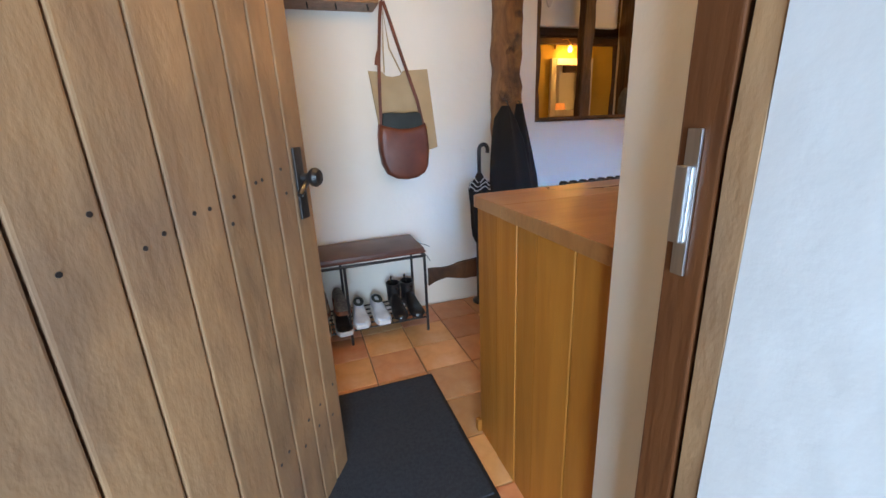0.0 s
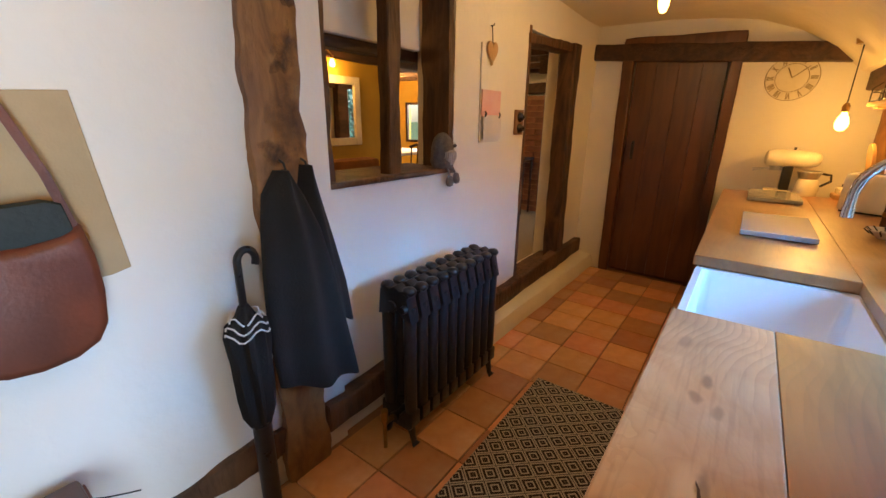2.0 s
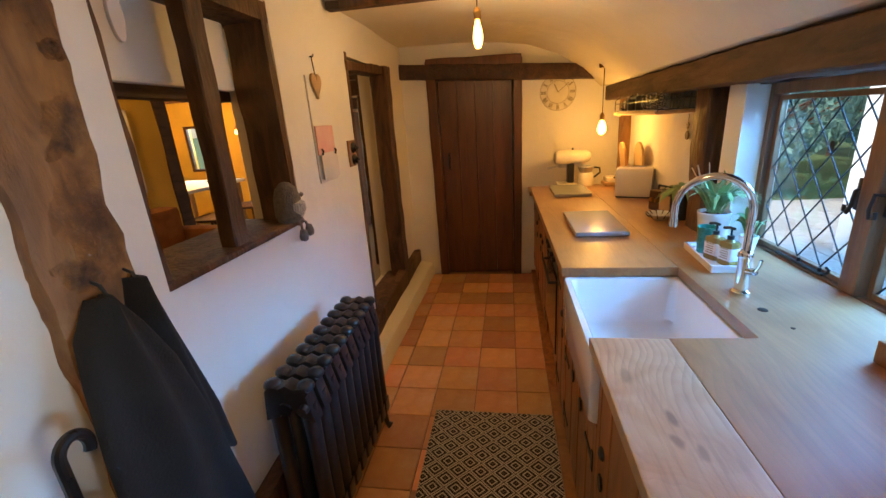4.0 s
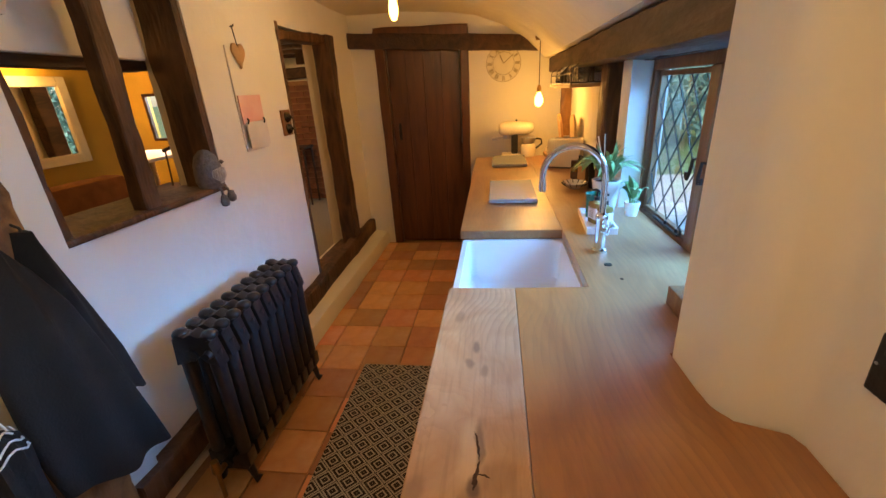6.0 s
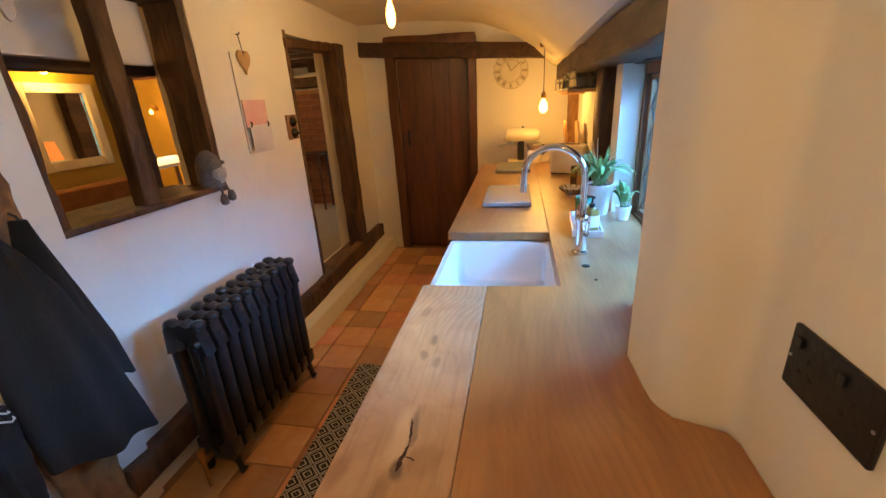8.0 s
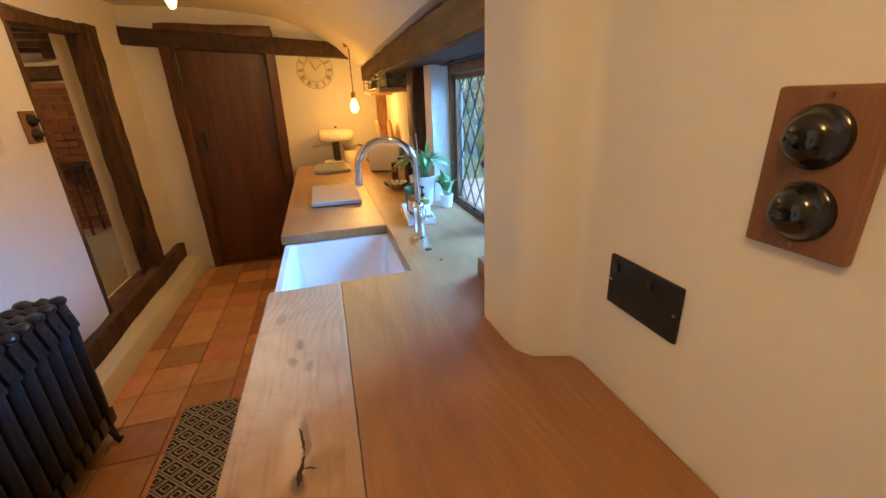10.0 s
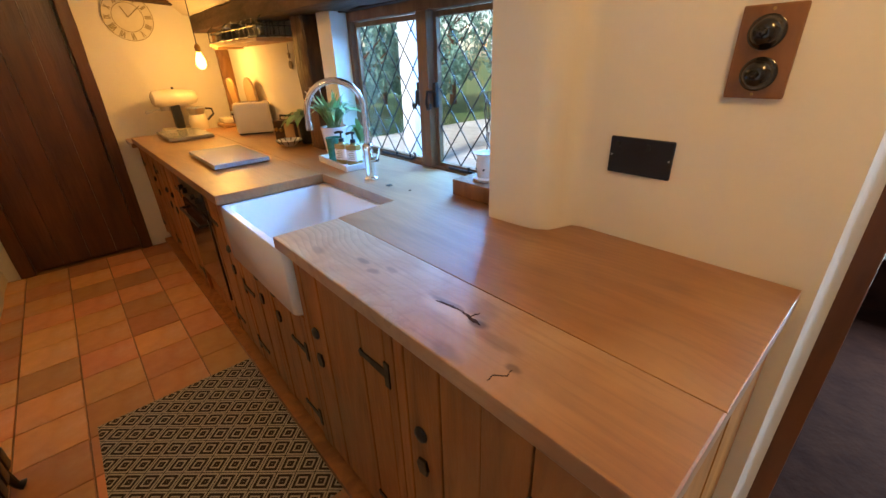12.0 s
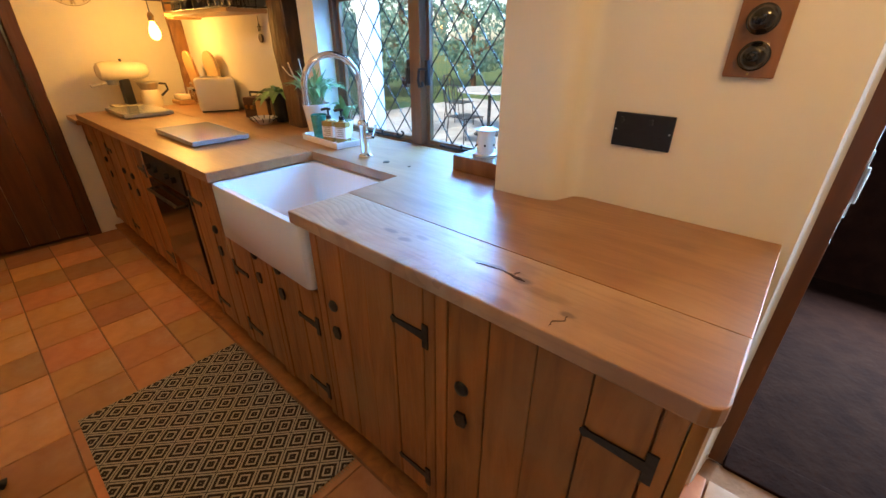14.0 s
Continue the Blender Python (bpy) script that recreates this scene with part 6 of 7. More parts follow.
def clock():
    c = thing("wall_clock", "round pale skeleton wall clock with Roman numerals", "clock")
    cx, cz, R = 0.600, 1.690, 0.152
    X = 4.357
    m = Matrix.Rotation(radians(-90), 4, "Y")
    bm = N()
    lathe(bm, [(0.0, 0.0), (R, 0.0), (R, 0.006), (0.0, 0.006)], (X, cz * 0 + cx, cz), 48, m)
    part("face", bm, CLOCKFACE, c, "pale cream clock face")
    bm = N()
    for rr in (R, R * 0.62):
        tube(bm, [(X - 0.008, cx + rr * math.cos(a * math.pi / 24), cz + rr * math.sin(a * math.pi / 24)) for a in range(49)], 0.0022, 5)
    part("ring", bm, CLOCKINK, c, "thin bronze ring")
    strokes = {"I": [(0, 0, 0, 1)], "V": [(-0.35, 1, 0, 0), (0.35, 1, 0, 0)], "X": [(-0.35, 0, 0.35, 1), (-0.35, 1, 0.35, 0)]}
    numerals = ["XII", "I", "II", "III", "IIII", "V", "VI", "VII", "VIII", "IX", "X", "XI"]
    for k, text in enumerate(numerals):
        bm = N()
        width = {"I": 0.35, "V": 0.8, "X": 0.8}
        total = sum(width[ch] for ch in text)
        u = -total / 2
        for ch in text:
            for a0, b0, a1, b1 in strokes[ch]:
                s, h = 0.022, 0.040
                p = [(u + width[ch] / 2 + a0) * s, b0 * h - h / 2], [(u + width[ch] / 2 + a1) * s, b1 * h - h / 2]
                ang = -radians(30 * k)
                pts = []
                for px, pz in p:
                    pz += R * 0.81
                    y = px * math.cos(ang) - pz * math.sin(ang)
                    z = px * math.sin(ang) + pz * math.cos(ang)
                    pts.append((X - 0.008, cx - y, cz + z))
                tube(bm, pts, 0.0032, 5)
            u += width[ch]
        part("numeral", bm, CLOCKINK, c, "dark Roman numeral")
    for ang, L, w in ((50, 0.115, 0.003), (335, 0.075, 0.004)):
        bm = N()
        a = radians(ang)
        tube(bm, [(X - 0.012, cx, cz), (X - 0.012, cx - L * math.sin(a), cz + L * math.cos(a))], w, 6)
        part("clock_hand", bm, CLOCKINK, c)


clock()

# glass shelf under the beam
sh = thing("glass_shelf", "dark wire and wood shelf holding glasses below the beam", "shelf")
bm = N()
box(bm, 2.89, 3.80, 0.025, 0.25, 1.474, 1.494, 0.003)
part("board", bm, WOODLIGHT, sh, "thin wooden shelf board")
bm = N()
for z in (1.50, 1.55):
    tube(bm, [(2.87, 0.245, z), (3.79, 0.245, z)], 0.003, 6)
    for x in (2.87, 3.79):
        tube(bm, [(x, 0.03, z), (x, 0.245, z)], 0.003, 6)
for x in (2.87, 3.18, 3.48, 3.79):
    tube(bm, [(x, 0.245, 1.49), (x, 0.245, 1.57)], 0.003, 6)
    tube(bm, [(x, 0.245, 1.57), (x, 0.21, 1.60)], 0.003, 6)
part("wire_rail", bm, IRON, sh, "black wire rail")
rnd = random.Random(12)
glass0 = None
for i in range(5):
    for j in range(2):
        m = pose(2.94 + i * 0.085, 0.09 + j * 0.085, 1.4945)
        if glass0:
            copy_thing(glass0, m)
        else:
            glass0 = thing("drinking_glass", "clear drinking glass on the high shelf", "glass", "glasses on the high shelf")
            bm = N()
            lathe(bm, [(0.0, 0.0), (0.030, 0.0), (0.037, 0.105), (0.035, 0.105), (0.027, 0.006), (0.0, 0.006)], seg=16)
            part("tumbler", bm, GLASS, glass0, smooth=True, angle=50)
            glass0.matrix_basis = m
for x, y, w, h, mat, lab in ((3.40, 0.17, 0.042, 0.115, BLACKPLASTIC, "black lidded storage jar on the high shelf"), (3.43, 0.07, 0.045, 0.13, IRON, "dark metal storage jar on the high shelf"), (3.52, 0.12, 0.042, 0.12, BEAM, "dark brown storage jar on the high shelf"), (3.61, 0.17, 0.037, 0.095, BLACKPLASTIC, "small black storage jar on the high shelf"), (3.64, 0.08, 0.045, 0.13, IRON, "tall dark storage jar on the high shelf")):
    t = thing("storage_jar", lab, "jar", "jars on the high shelf", at=(x, y, 1.4945))
    bm = N()
    lathe(bm, [(0.0, 0.0), (w * 0.92, 0.0), (w, 0.012), (w, h * 0.74), (w * 0.8, h * 0.84), (0.0, h * 0.84)], seg=20)
    part("body", bm, mat, t, smooth=True, angle=50)
    bm = N()
    lathe(bm, [(0.0, h * 0.842), (w * 0.84, h * 0.842), (w * 0.84, h * 0.97), (w * 0.7, h), (0.0, h)], seg=20)
    part("lid", bm, STEEL, t, "steel lid", True)
for x, y in ((3.73, 0.17), (3.79, 0.08)):
    t = thing("decanter", "clear glass decanter with ball stopper on the high shelf", "decanter", "decanters on the high shelf", at=(x, y, 1.4945))
    bm = N()
    lathe(bm, [(0.0, 0.0), (0.045, 0.0), (0.052, 0.02), (0.048, 0.06), (0.018, 0.085), (0.018, 0.11), (0.024, 0.113), (0.015, 0.11), (0.014, 0.086), (0.044, 0.058), (0.047, 0.02), (0.0, 0.008)], seg=20)
    part("body", bm, GLASS, t, smooth=True, angle=50)
    bm = N()
    lathe(bm, [(0.0, 0.1), (0.012, 0.1), (0.011, 0.115), (0.02, 0.125), (0.017, 0.142), (0.0, 0.148)], seg=14)
    part("stopper", bm, GLASS, t, smooth=True, angle=50)
for x, n2, lab in ((3.72, "tin", "dark storage tin on the high shelf"),):
    t = thing("storage_tin", lab, "tin", at=(3.86, 0.12, 1.478))
    bm = N()
    lathe(bm, [(0.0, 0.0), (0.045, 0.0), (0.05, 0.05), (0.045, 0.1), (0.0, 0.1)], seg=20)
    part("body", bm, IRON, t, smooth=True)
bm = N()
box(bm, 3.80, 3.92, 0.025, 0.2, 1.463, 1.477, 0.002)
part("bracket", bm, WOODLIGHT, sh)

star = thing("hanging_star_ornament", "small rusty star and disc ornament on the wall", "ornament")
bm = N()
cy, cz = 3.0, 1.405
pts = [(cy + (0.024 if i % 2 == 0 else 0.010) * math.sin(math.pi * i / 5), cz + (0.024 if i % 2 == 0 else 0.010) * math.cos(math.pi * i / 5)) for i in range(10)]
outline(bm, pts, 0.006, "xz", 0.03)
part("star", bm, TIMBER, star)
bm = N()
outline(bm, [(cy + 0.024 * math.cos(a * math.pi / 10), cz - 0.055 + 0.024 * math.sin(a * math.pi / 10)) for a in range(20)], 0.008, "xz", 0.029, 0.002)
part("disc", bm, TIMBER, star)
bm = N()
tube(bm, [(cy, 0.033, cz - 0.03), (cy, 0.033, cz + 0.06)], 0.0015, 5)
part("cord", bm, BLACKCLOTH, star)


# things on the worktop
def slab(x0, x1, y0, y1, z0, rz, label):
    s = thing("stone_board", label, "worktop saver", "grey worktop savers", ((x0 + x1) / 2, (y0 + y1) / 2, z0))
    w, d = (x1 - x0) / 2, (y1 - y0) / 2
    for dx in (-w + 0.03, w - 0.03):
        for dy in (-d + 0.03, d - 0.03):
            bm = N()
            rod(bm, (dx, dy, 0), (dx, dy, 0.005), 0.009, seg=10)
            part("foot", bm, RUBBER, s)
    bm = N()
    box(bm, -w, w, -d, d, 0.005, 0.026, 0.003)
    part("slab", bm, SLAB, s)
    s.rotation_euler = (0, 0, radians(rz))


slab(2.475, 2.96, 0.45, 0.71, 0.911, 0, "grey glass topped worktop saver board on rubber feet")
slab(3.54, 3.97, 0.43, 0.70, 0.911, 0, "grey worktop saver board under the mixer")


def mixer():
    m = thing("stand_mixer", "cream stand mixer with black column and steel fitting", "mixer")
    bm = N()
    verts = lathe(bm, [(0.0, -0.15), (0.035, -0.148), (0.056, -0.135), (0.066, -0.10), (0.068, -0.05), (0.062, 0.03), (0.056, 0.10), (0.045, 0.13), (0.025, 0.144), (0.0, 0.146)], (4.15, 0.49, 1.145), 24, Matrix.Rotation(radians(90), 4, "X") @ Matrix.Diagonal((1.0, 0.95, 1.05, 1.0)))
    part("motor_head", bm, CREAM, m, "rounded cream motor head", True)
    bm = N()
    box(bm, 4.11, 4.19, 0.475, 0.535, 0.925, 1.10, 0.015)
    part("column", bm, BLACKPLASTIC, m, "black column", True)
    bm = N()
    box(bm, 4.06, 4.23, 0.40, 0.62, 0.911, 0.928, 0.007)
    part("base", bm, CREAM, m)
    bm = N()
    lathe(bm, [(0.0, -0.02), (0.035, -0.018), (0.035, 0.012), (0.0, 0.014)], (4.13, 0.575, 1.08), 18)
    tube(bm, [(4.13, 0.60, 1.075), (4.12, 0.66, 1.068), (4.115, 0.705, 1.06)], 0.009, 10, [0.007, 0.009, 0.013])
    part("attachment", bm, STEEL, m, "steel attachment with handle", True)
    bm = N()
    rod(bm, (4.15, 0.49, 1.204), (4.15, 0.49, 1.222), 0.008)
    part("speed_lever", bm, IRON, m)


mixer()
kj = thing("coffee_grinder_jar", "steel topped cream canister with a side handle", "canister", at=(4.06, 0.39, 0.911))
kj.scale = (1.3, 1.3, 1.3)
bm = N()
lathe(bm, [(0.0, 0.0), (0.048, 0.0), (0.052, 0.03), (0.046, 0.075), (0.038, 0.085), (0.0, 0.085)], seg=24)
part("body", bm, CREAM, kj, smooth=True)
bm = N()
lathe(bm, [(0.0, 0.085), (0.038, 0.085), (0.052, 0.12), (0.05, 0.125), (0.0, 0.118)], seg=24)
part("funnel", bm, STEEL, kj, "steel funnel top", True)
bm = N()
tube(bm, [(0.0, -0.05, 0.115), (0.0, -0.085, 0.11), (0.0, -0.09, 0.08), (0.0, -0.052, 0.05)], 0.006)
part("handle", bm, BLACKPLASTIC, kj, smooth=True)
bd = thing("butter_dish", "wooden butter dish with white lid", "dish", at=(4.03, 0.2, 0.911))
bm = N()
box(bm, -0.08, 0.08, -0.055, 0.055, 0, 0.03, 0.008)
part("tray", bm, WOODLIGHT, bd)
bm = N()
box(bm, -0.065, 0.065, -0.04, 0.04, 0.031, 0.07, 0.012)
part("lid", bm, CREAM, bd, smooth=True)
for x, y, h in ((3.95, 0.09, 0.16), (4.05, 0.09, 0.13), (3.98, 0.14, 0.10)):
    jar = thing("glass_jar", "clear glass jar with steel lid in the corner", "jar", "jars in the corner", (x, y, 0.911))
    bm = N()
    lathe(bm, [(0.0, 0.0), (0.032, 0.0), (0.034, 0.01), (0.034, h - 0.02), (0.026, h), (0.024, h), (0.031, h - 0.02), (0.031, 0.006), (0.0, 0.006)], seg=20)
    part("body", bm, GLASS, jar, smooth=True)
    bm = N()
    rod(bm, (0, 0, h), (0, 0, h + 0.014), 0.03, 0.028, 20)
    part("lid", bm, STEEL, jar, smooth=True)


def board(name, label, x, w, h, mat, lean, y, z=0.911):
    b = thing(name, label, "chopping board", "boards leaning on the wall", (x, y, z))
    bm = N()
    pts = [(-w / 2, 0.0), (w / 2, 0.0), (w / 2, h - w / 2)] + [(w / 2 * math.cos(a), h - w / 2 + w / 2 * math.sin(a)) for a in [math.pi * i / 12 for i in range(1, 12)]] + [(-w / 2, h - w / 2)]
    outline(bm, pts, 0.018, "xz", 0.0, 0.004)
    part("board", bm, mat, b)
    b.rotation_euler = (radians(-lean), 0, 0)


board("chopping_board", "round topped oak chopping board leaning on the wall", 3.86, 0.16, 0.365, WOODLIGHT, 8, 0.105)
board("round_board", "larger pale board leaning on the wall", 3.70, 0.21, 0.365, CANVAS, 4, 0.05)


def toaster():
    t = thing("toaster", "cream two slot toaster with chrome trim", "toaster", at=(3.50, 0.155, 0.911))
    pr = [(-0.078, 0.0), (0.078, 0.0), (0.086, 0.02), (0.086, 0.15), (0.076, 0.178), (0.052, 0.190), (-0.052, 0.190), (-0.076, 0.178), (-0.086, 0.15), (-0.086, 0.02)]
    bm = N()
    a = [bm.verts.new((x, -0.12, z + 0.008)) for x, z in pr]
    bm.free()
    bm = N()
    rings = []
    for y, k in ((-0.128, 0.90), (-0.12, 0.97), (-0.105, 1.0), (0.105, 1.0), (0.12, 0.97), (0.128, 0.90)):
        rings.append([bm.verts.new((x * k, y, 0.1 + (z + 0.008 - 0.1) * k)) for x, z in pr])
    for r, s in zip(rings, rings[1:]):
        for i in range(len(pr)):
            j = (i + 1) % len(pr)
            bm.faces.new((r[i], r[j], s[j], s[i]))
    bm.faces.new(rings[0][::-1])
    bm.faces.new(rings[-1])
    part("body", bm, TOASTER, t, smooth=True, angle=45)
    for x in (-0.028, 0.028):
        bm = N()
        box(bm, x - 0.014, x + 0.014, -0.085, 0.085, 0.197, 0.2, 0.001)
        part("slot", bm, CHROME, t, "chrome edged toast slot")
        bm = N()
        box(bm, x - 0.009, x + 0.009, -0.08, 0.08, 0.2001, 0.2006)
        part("slot_opening", bm, RUBBER, t, "dark slot opening")
    bm = N()
    box(bm, -0.08, 0.08, -0.118, 0.118, 0.0, 0.0095, 0.003)
    part("base", bm, BLACKPLASTIC, t)
    bm = N()
    box(bm, -0.02, 0.02, 0.128, 0.15, 0.12, 0.135, 0.004)
    part("lever", bm, BLACKPLASTIC, t)
    t.rotation_euler = (0, 0, radians(-22))
    t.scale = (0.92, 0.92, 1.06)


toaster()
ra = thing("radio", "small wooden tabletop radio with cream speaker front", "radio", at=(2.98, 0.11, 0.911))
bm = N()
box(bm, -0.10, 0.10, -0.05, 0.05, 0.004, 0.125, 0.01)
part("case", bm, BEAM, ra)
bm = N()
box(bm, -0.106, -0.1005, -0.042, 0.042, 0.015, 0.115, 0.003)
box(bm, -0.085, 0.0, 0.0502, 0.055, 0.02, 0.11, 0.003)
part("speaker_grille", bm, WOODLIGHT, ra, "cream speaker grille")
bm = N()
tube(bm, [(-0.08, 0, 0.122), (-0.08, 0, 0.15), (0.08, 0, 0.15), (0.08, 0, 0.122)], 0.006)
part("handle", bm, IRON, ra)
for x in (0.03, 0.07):
    bm = N()
    rod(bm, (x, 0.05, 0.07), (x, 0.06, 0.07), 0.012, seg=14)
    part("dial", bm, BRASS, ra)
ra.rotation_euler = (0, 0, radians(20))
bo = thing("striped_bowl", "small white bowl with black stripes", "bowl", at=(2.80, 0.205, 0.911))
bm = N()
lathe(bm, [(0.0, 0.0), (0.03, 0.0), (0.055, 0.018), (0.075, 0.036), (0.073, 0.038), (0.05, 0.021), (0.0, 0.008)], seg=32)
part("bowl", bm, CERAMIC, bo, smooth=True)
for k in range(12):
    bm = N()
    a = 2 * math.pi * k / 12
    tube(bm, [(0.052 * math.cos(a), 0.052 * math.sin(a), 0.0225), (0.073 * math.cos(a), 0.073 * math.sin(a), 0.039), (0.0765 * math.cos(a), 0.0765 * math.sin(a), 0.036), (0.056 * math.cos(a), 0.056 * math.sin(a), 0.017)], 0.003, 5)
    part("stripe", bm, BLACKPLASTIC, bo, "black stripe")


def leaf_blade(bm, a, b, c, w):
    """A curved leaf from a over b to c."""
    a, b, c = Vector(a), Vector(b), Vector(c)
    n = 7
    pts = [a * (1 - t) ** 2 + b * 2 * t * (1 - t) + c * t * t for t in [i / n for i in range(n + 1)]]
    d = (c - a)
    side = d.cross(Vector((0, 0, 1)))
    side = side.normalized() if side.length > 1e-4 else Vector((1, 0, 0))
    prev = None
    for i, p in enumerate(pts):
        f = i / n
        ww = w * math.sin(math.pi * (0.12 + 0.86 * f)) ** 0.8
        l, mid, r = bm.verts.new(p - side * ww + Vector((0, 0, ww * 0.3))), bm.verts.new(p), bm.verts.new(p + side * ww + Vector((0, 0, ww * 0.3)))
        if prev:
            bm.faces.new((prev[0], prev[1], mid, l))
            bm.faces.new((prev[1], prev[2], r, mid))
        prev = (l, mid, r)


def plant(at, pot_r, pot_h, leaves, seed, spread, height, label, potmat, width=0.009, droop=0.4, stem=True):
    p = thing("potted_plant", label, "plant", at=at)
    r = random.Random(seed)
    bm = N()
    lathe(bm, [(0.0, 0.0), (pot_r * 0.72, 0.0), (pot_r * 0.76, 0.006), (pot_r, pot_h - 0.012), (pot_r * 1.03, pot_h - 0.006), (pot_r * 1.02, pot_h), (pot_r * 0.93, pot_h), (pot_r * 0.9, pot_h - 0.014), (0.0, pot_h - 0.014)], seg=32)
    part("pot", bm, potmat, p, "round tapered pot", True, angle=40)
    bm = N()
    lathe(bm, [(pot_r * 0.89, pot_h - 0.013), (pot_r * 0.5, pot_h - 0.006), (0.0, pot_h - 0.004)], seg=20)
    part("soil", bm, SOIL, p)
    for i in range(leaves):
        a = r.uniform(0, 2 * math.pi)
        s = r.uniform(0.35, 1.0)
        base = Vector((r.uniform(-1, 1) * pot_r * 0.4, r.uniform(-1, 1) * pot_r * 0.4, pot_h - 0.008))
        tip = Vector((math.cos(a) * spread * s, math.sin(a) * spread * s * 0.8, pot_h + height * (1.0 - droop * s) * r.uniform(0.6, 1.1)))
        mid = (base + tip) / 2 + Vector((0, 0, height * 0.45 * s))
        bm = N()
        if stem:
            tube(bm, [base, (base * 0.6 + mid * 0.4)], 0.0015, 4)
        leaf_blade(bm, base * 0.75 + mid * 0.25 if stem else base, mid, tip, width * r.uniform(0.7, 1.25))
        part("leaf", bm, LEAF, p, smooth=True, angle=80)
    return p


plant((2.345, 0.14, 0.911), 0.066, 0.148, 80, 3, 0.21, 0.23, "white pot of wispy light green trailing plant by the window", CERAMIC, 0.0085, 0.75)
plant((2.235, 0.045, 0.911), 0.034, 0.065, 16, 11, 0.10, 0.17, "small white pot of broad pale green leaves by the window frame", CERAMIC, 0.017, 0.7)
plant((2.80, 0.085, 0.911), 0.05, 0.16, 34, 5, 0.20, 0.12, "small dark pot of trailing green plant beside the radio", RUBBER, 0.015, 1.6)
dw = thing("driftwood_branch", "bleached twisting twig standing in the white pot", "twig")
bm = N()
tube(bm, [(2.44, 0.12, 1.04), (2.46, 0.13, 1.12), (2.52, 0.14, 1.18), (2.54, 0.15, 1.24)], 0.004, 6)
tube(bm, [(2.50, 0.135, 1.165), (2.56, 0.14, 1.18), (2.60, 0.15, 1.22)], 0.0025, 5)
tube(bm, [(2.46, 0.13, 1.12), (2.43, 0.14, 1.19), (2.45, 0.14, 1.26)], 0.0025, 5)
part("twig", bm, WHITEPAPER, dw, smooth=True)

tr = thing("soap_tray", "white rectangular ceramic tray by the tap", "tray")
bm = N()
m4 = Matrix.Translation((2.125, 0.225, 0.911)) @ Matrix.Rotation(radians(-4), 4, "Z")
for c in ((-0.155, 0.155, -0.062, 0.062, 0.0, 0.008), (-0.155, 0.155, -0.062, -0.054, 0.008, 0.028), (-0.155, 0.155, 0.054, 0.062, 0.008, 0.028), (-0.155, -0.147, -0.054, 0.054, 0.008, 0.028), (0.147, 0.155, -0.054, 0.054, 0.008, 0.028)):
    box(bm, *c, 0.002, m4)
part("tray", bm, CERAMIC, tr)
gj = thing("green_tumbler", "mottled green glass tumbler in the white tray", "tumbler", at=(2.20, 0.225, 0.92))
bm = N()
lathe(bm, [(0.0, 0.0), (0.032, 0.0), (0.038, 0.11), (0.035, 0.11), (0.029, 0.008), (0.0, 0.008)], seg=24)
part("tumbler", bm, SOAPGREEN, gj, smooth=True)
first = None
for x, y in ((2.105, 0.235), (2.035, 0.215)):
    m = pose(x, y, 0.92, rz=20)
    if first:
        copy_thing(first, m)
        continue
    first = thing("soap_bottle", "olive glass soap bottle with white label and black pump", "bottle", "soap bottles by the tap")
    bm = N()
    box(bm, -0.03, 0.03, -0.022, 0.022, 0.0, 0.095, 0.009)
    lathe(bm, [(0.02, 0.09), (0.012, 0.103), (0.0, 0.104)], seg=16)
    part("body", bm, AMBER, first, smooth=True)
    bm = N()
    box(bm, -0.0306, 0.0306, -0.0226, 0.0226, 0.016, 0.078, 0.009)
    part("label", bm, WHITEPAINT, first, "white paper label", True)
    bm = N()
    rod(bm, (0, 0, 0.102), (0, 0, 0.118), 0.012, seg=14)
    rod(bm, (0, 0, 0.118), (0, 0, 0.142), 0.004)
    tube(bm, [(-0.012, 0, 0.145), (0.01, 0, 0.146), (0.034, 0, 0.14)], 0.006)
    part("pump", bm, BLACKPLASTIC, first, "black pump top", True)
    for k in range(5):
        bm = N()
        box(bm, -0.018, 0.018 - 0.006 * (k % 2), 0.0227, 0.0231, 0.03 + k * 0.009, 0.034 + k * 0.009)
        part("label_line", bm, CLOCKINK, first, "printed bar on the label")
    first.matrix_basis = m


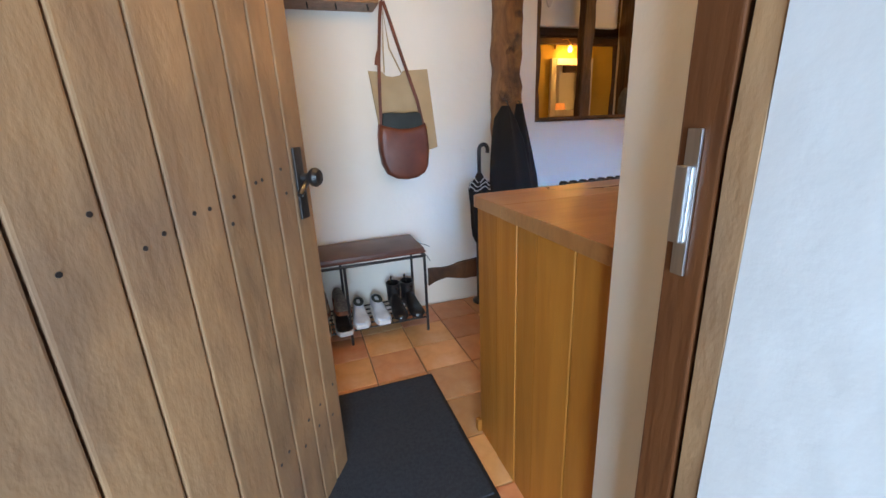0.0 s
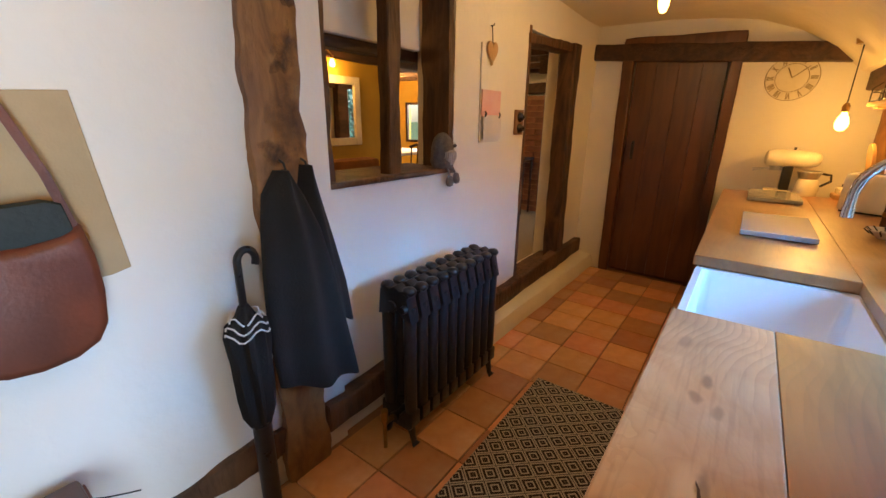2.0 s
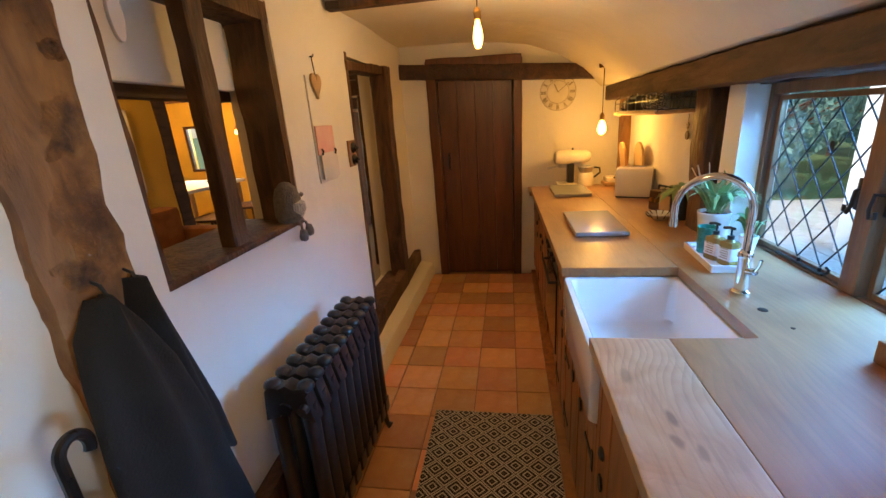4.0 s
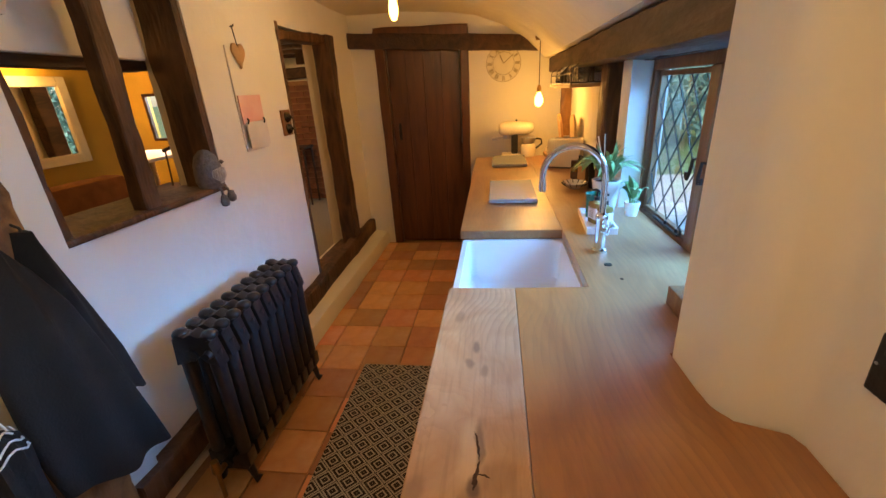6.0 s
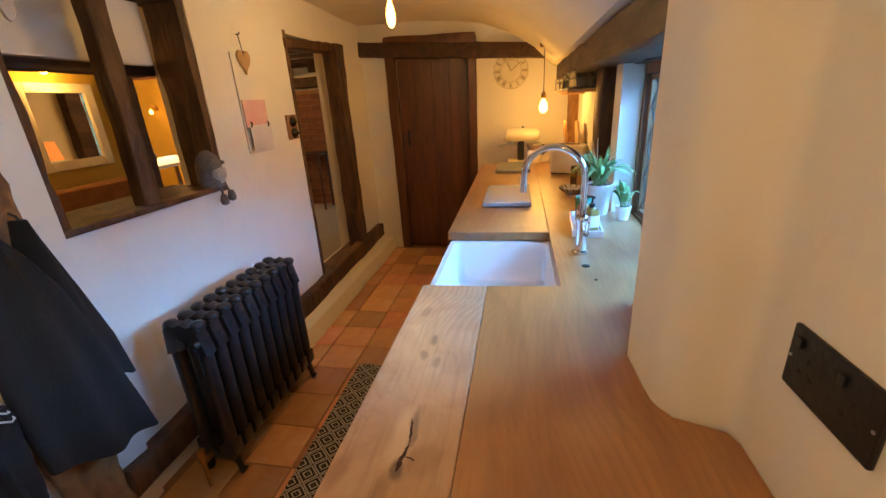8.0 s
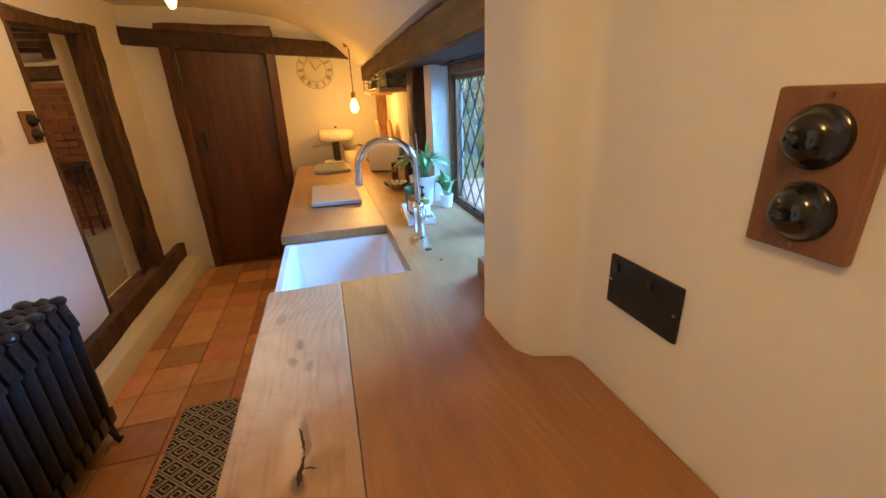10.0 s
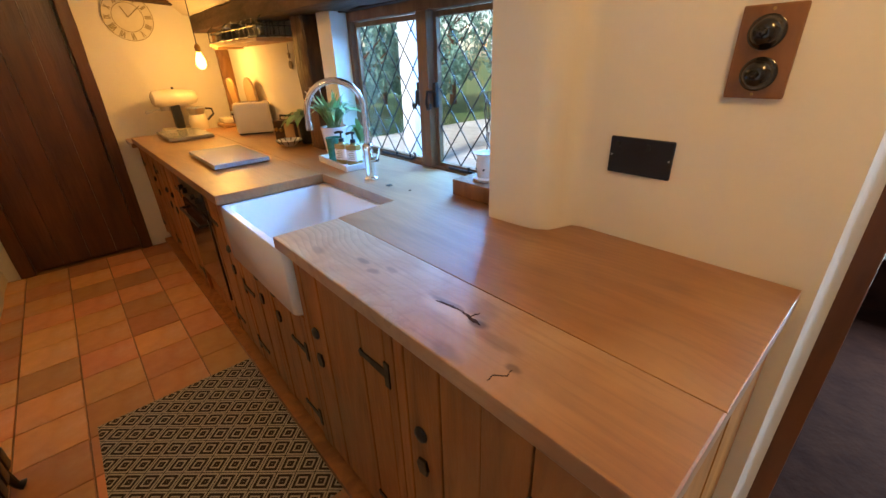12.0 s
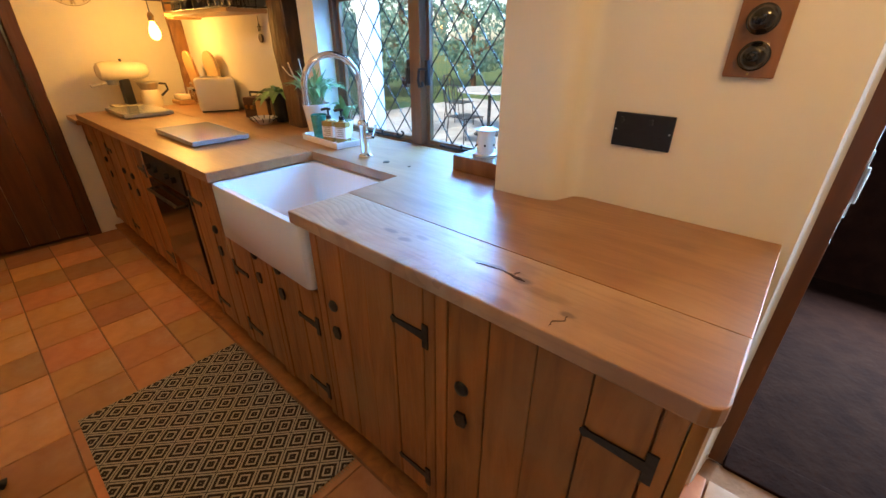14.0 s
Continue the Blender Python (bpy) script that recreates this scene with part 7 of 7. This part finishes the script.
def tap():
    t = thing("kitchen_tap", "tall chrome swan neck mixer tap behind the sink", "tap", at=(1.79, 0.288, 0.911))
    bm = N()
    lathe(bm, [(0.0, 0.0), (0.027, 0.0), (0.027, 0.008), (0.019, 0.014), (0.019, 0.12), (0.022, 0.125), (0.022, 0.14), (0.013, 0.15), (0.0, 0.15)], seg=24)
    part("body", bm, CHROME, t, smooth=True, angle=50)
    bm = N()
    d = Vector((0.05, 0.21, 0)).normalized()
    r = 0.108
    pts = [Vector((0, 0, 0.145)), Vector((0, 0, 0.28))] + [d * (r - r * math.cos(radians(a))) + Vector((0, 0, 0.28 + r * math.sin(radians(a)))) for a in range(10, 181, 10)] + [d * (2 * r) + Vector((0, 0, 0.245))]
    tube(bm, pts, 0.0115, 16)
    rod(bm, d * (2 * r) + Vector((0, 0, 0.25)), d * (2 * r) + Vector((0, 0, 0.222)), 0.0135, seg=16)
    part("spout", bm, CHROME, t, "curved chrome spout", True)
    bm = N()
    rod(bm, (-0.018, -0.004, 0.085), (-0.045, -0.01, 0.09), 0.011, seg=14)
    tube(bm, [(-0.045, -0.01, 0.09), (-0.06, -0.013, 0.12), (-0.062, -0.013, 0.135)], 0.005)
    part("lever", bm, CHROME, t, "chrome lever", True)


tap()
bx = thing("sill_block", "oak block on the window ledge", "block")
bm = N()
box(bm, 1.163, 1.393, 0.005, 0.195, 0.911, 0.968, 0.003)
part("block", bm, PLATEWOOD, bx)
ob = thing("oil_burner", "white ceramic oil burner on the oak block", "burner", at=(1.30, 0.12, 0.9685))
bm = N()
lathe(bm, [(0.0, 0.0), (0.042, 0.0), (0.046, 0.008), (0.03, 0.012), (0.032, 0.03), (0.036, 0.05), (0.03, 0.075), (0.035, 0.088), (0.043, 0.095), (0.04, 0.096), (0.0, 0.085)], seg=28)
part("body", bm, CERAMIC, ob, smooth=True, angle=60)
for k in range(6):
    a = 2 * math.pi * k / 6
    bm = N()
    rod(bm, (0.031 * math.cos(a), 0.031 * math.sin(a), 0.042), (0.0362 * math.cos(a), 0.0362 * math.sin(a), 0.042), 0.004, seg=8)
    part("vent_hole", bm, RUBBER, ob, "small dark vent hole")

# ---- floor tiles ----
def floor_tiles():
    p = 0.2348
    me = []
    for k in range(4):
        bm = N()
        box(bm, -p / 2 + 0.003, p / 2 - 0.003, -p / 2 + 0.003, p / 2 - 0.003, -0.012, 0.0, 0.003)
        m = bpy.data.meshes.new("tile")
        for v in bm.verts:
            v.co.z += 0.0012 * noise.noise(v.co * 6 + Vector((k, 0, 0)))
        bm.to_mesh(m)
        bm.free()
        m.materials.append(TILE)
        me.append(m)
    n = 0
    for i in range(-17, 9):
        for j in range(-6, 3):
            x, y = 2.44 + p * (i + 0.5), 1.482 + p * (j + 0.5)
            if x < -1.6 or x > 4.4 or y < -0.05 or y > 2.0 or (y < 0.7 and x > 0.45) or (y < 0.14 and (x > 0.3 or x < -0.5)):
                continue
            t = new("tile", me[(i * 3 + j) % 4])
            t.parent = floor
            t.location = (x, y, 0)
            t.rotation_euler = (0, 0, 0)


floor_tiles()
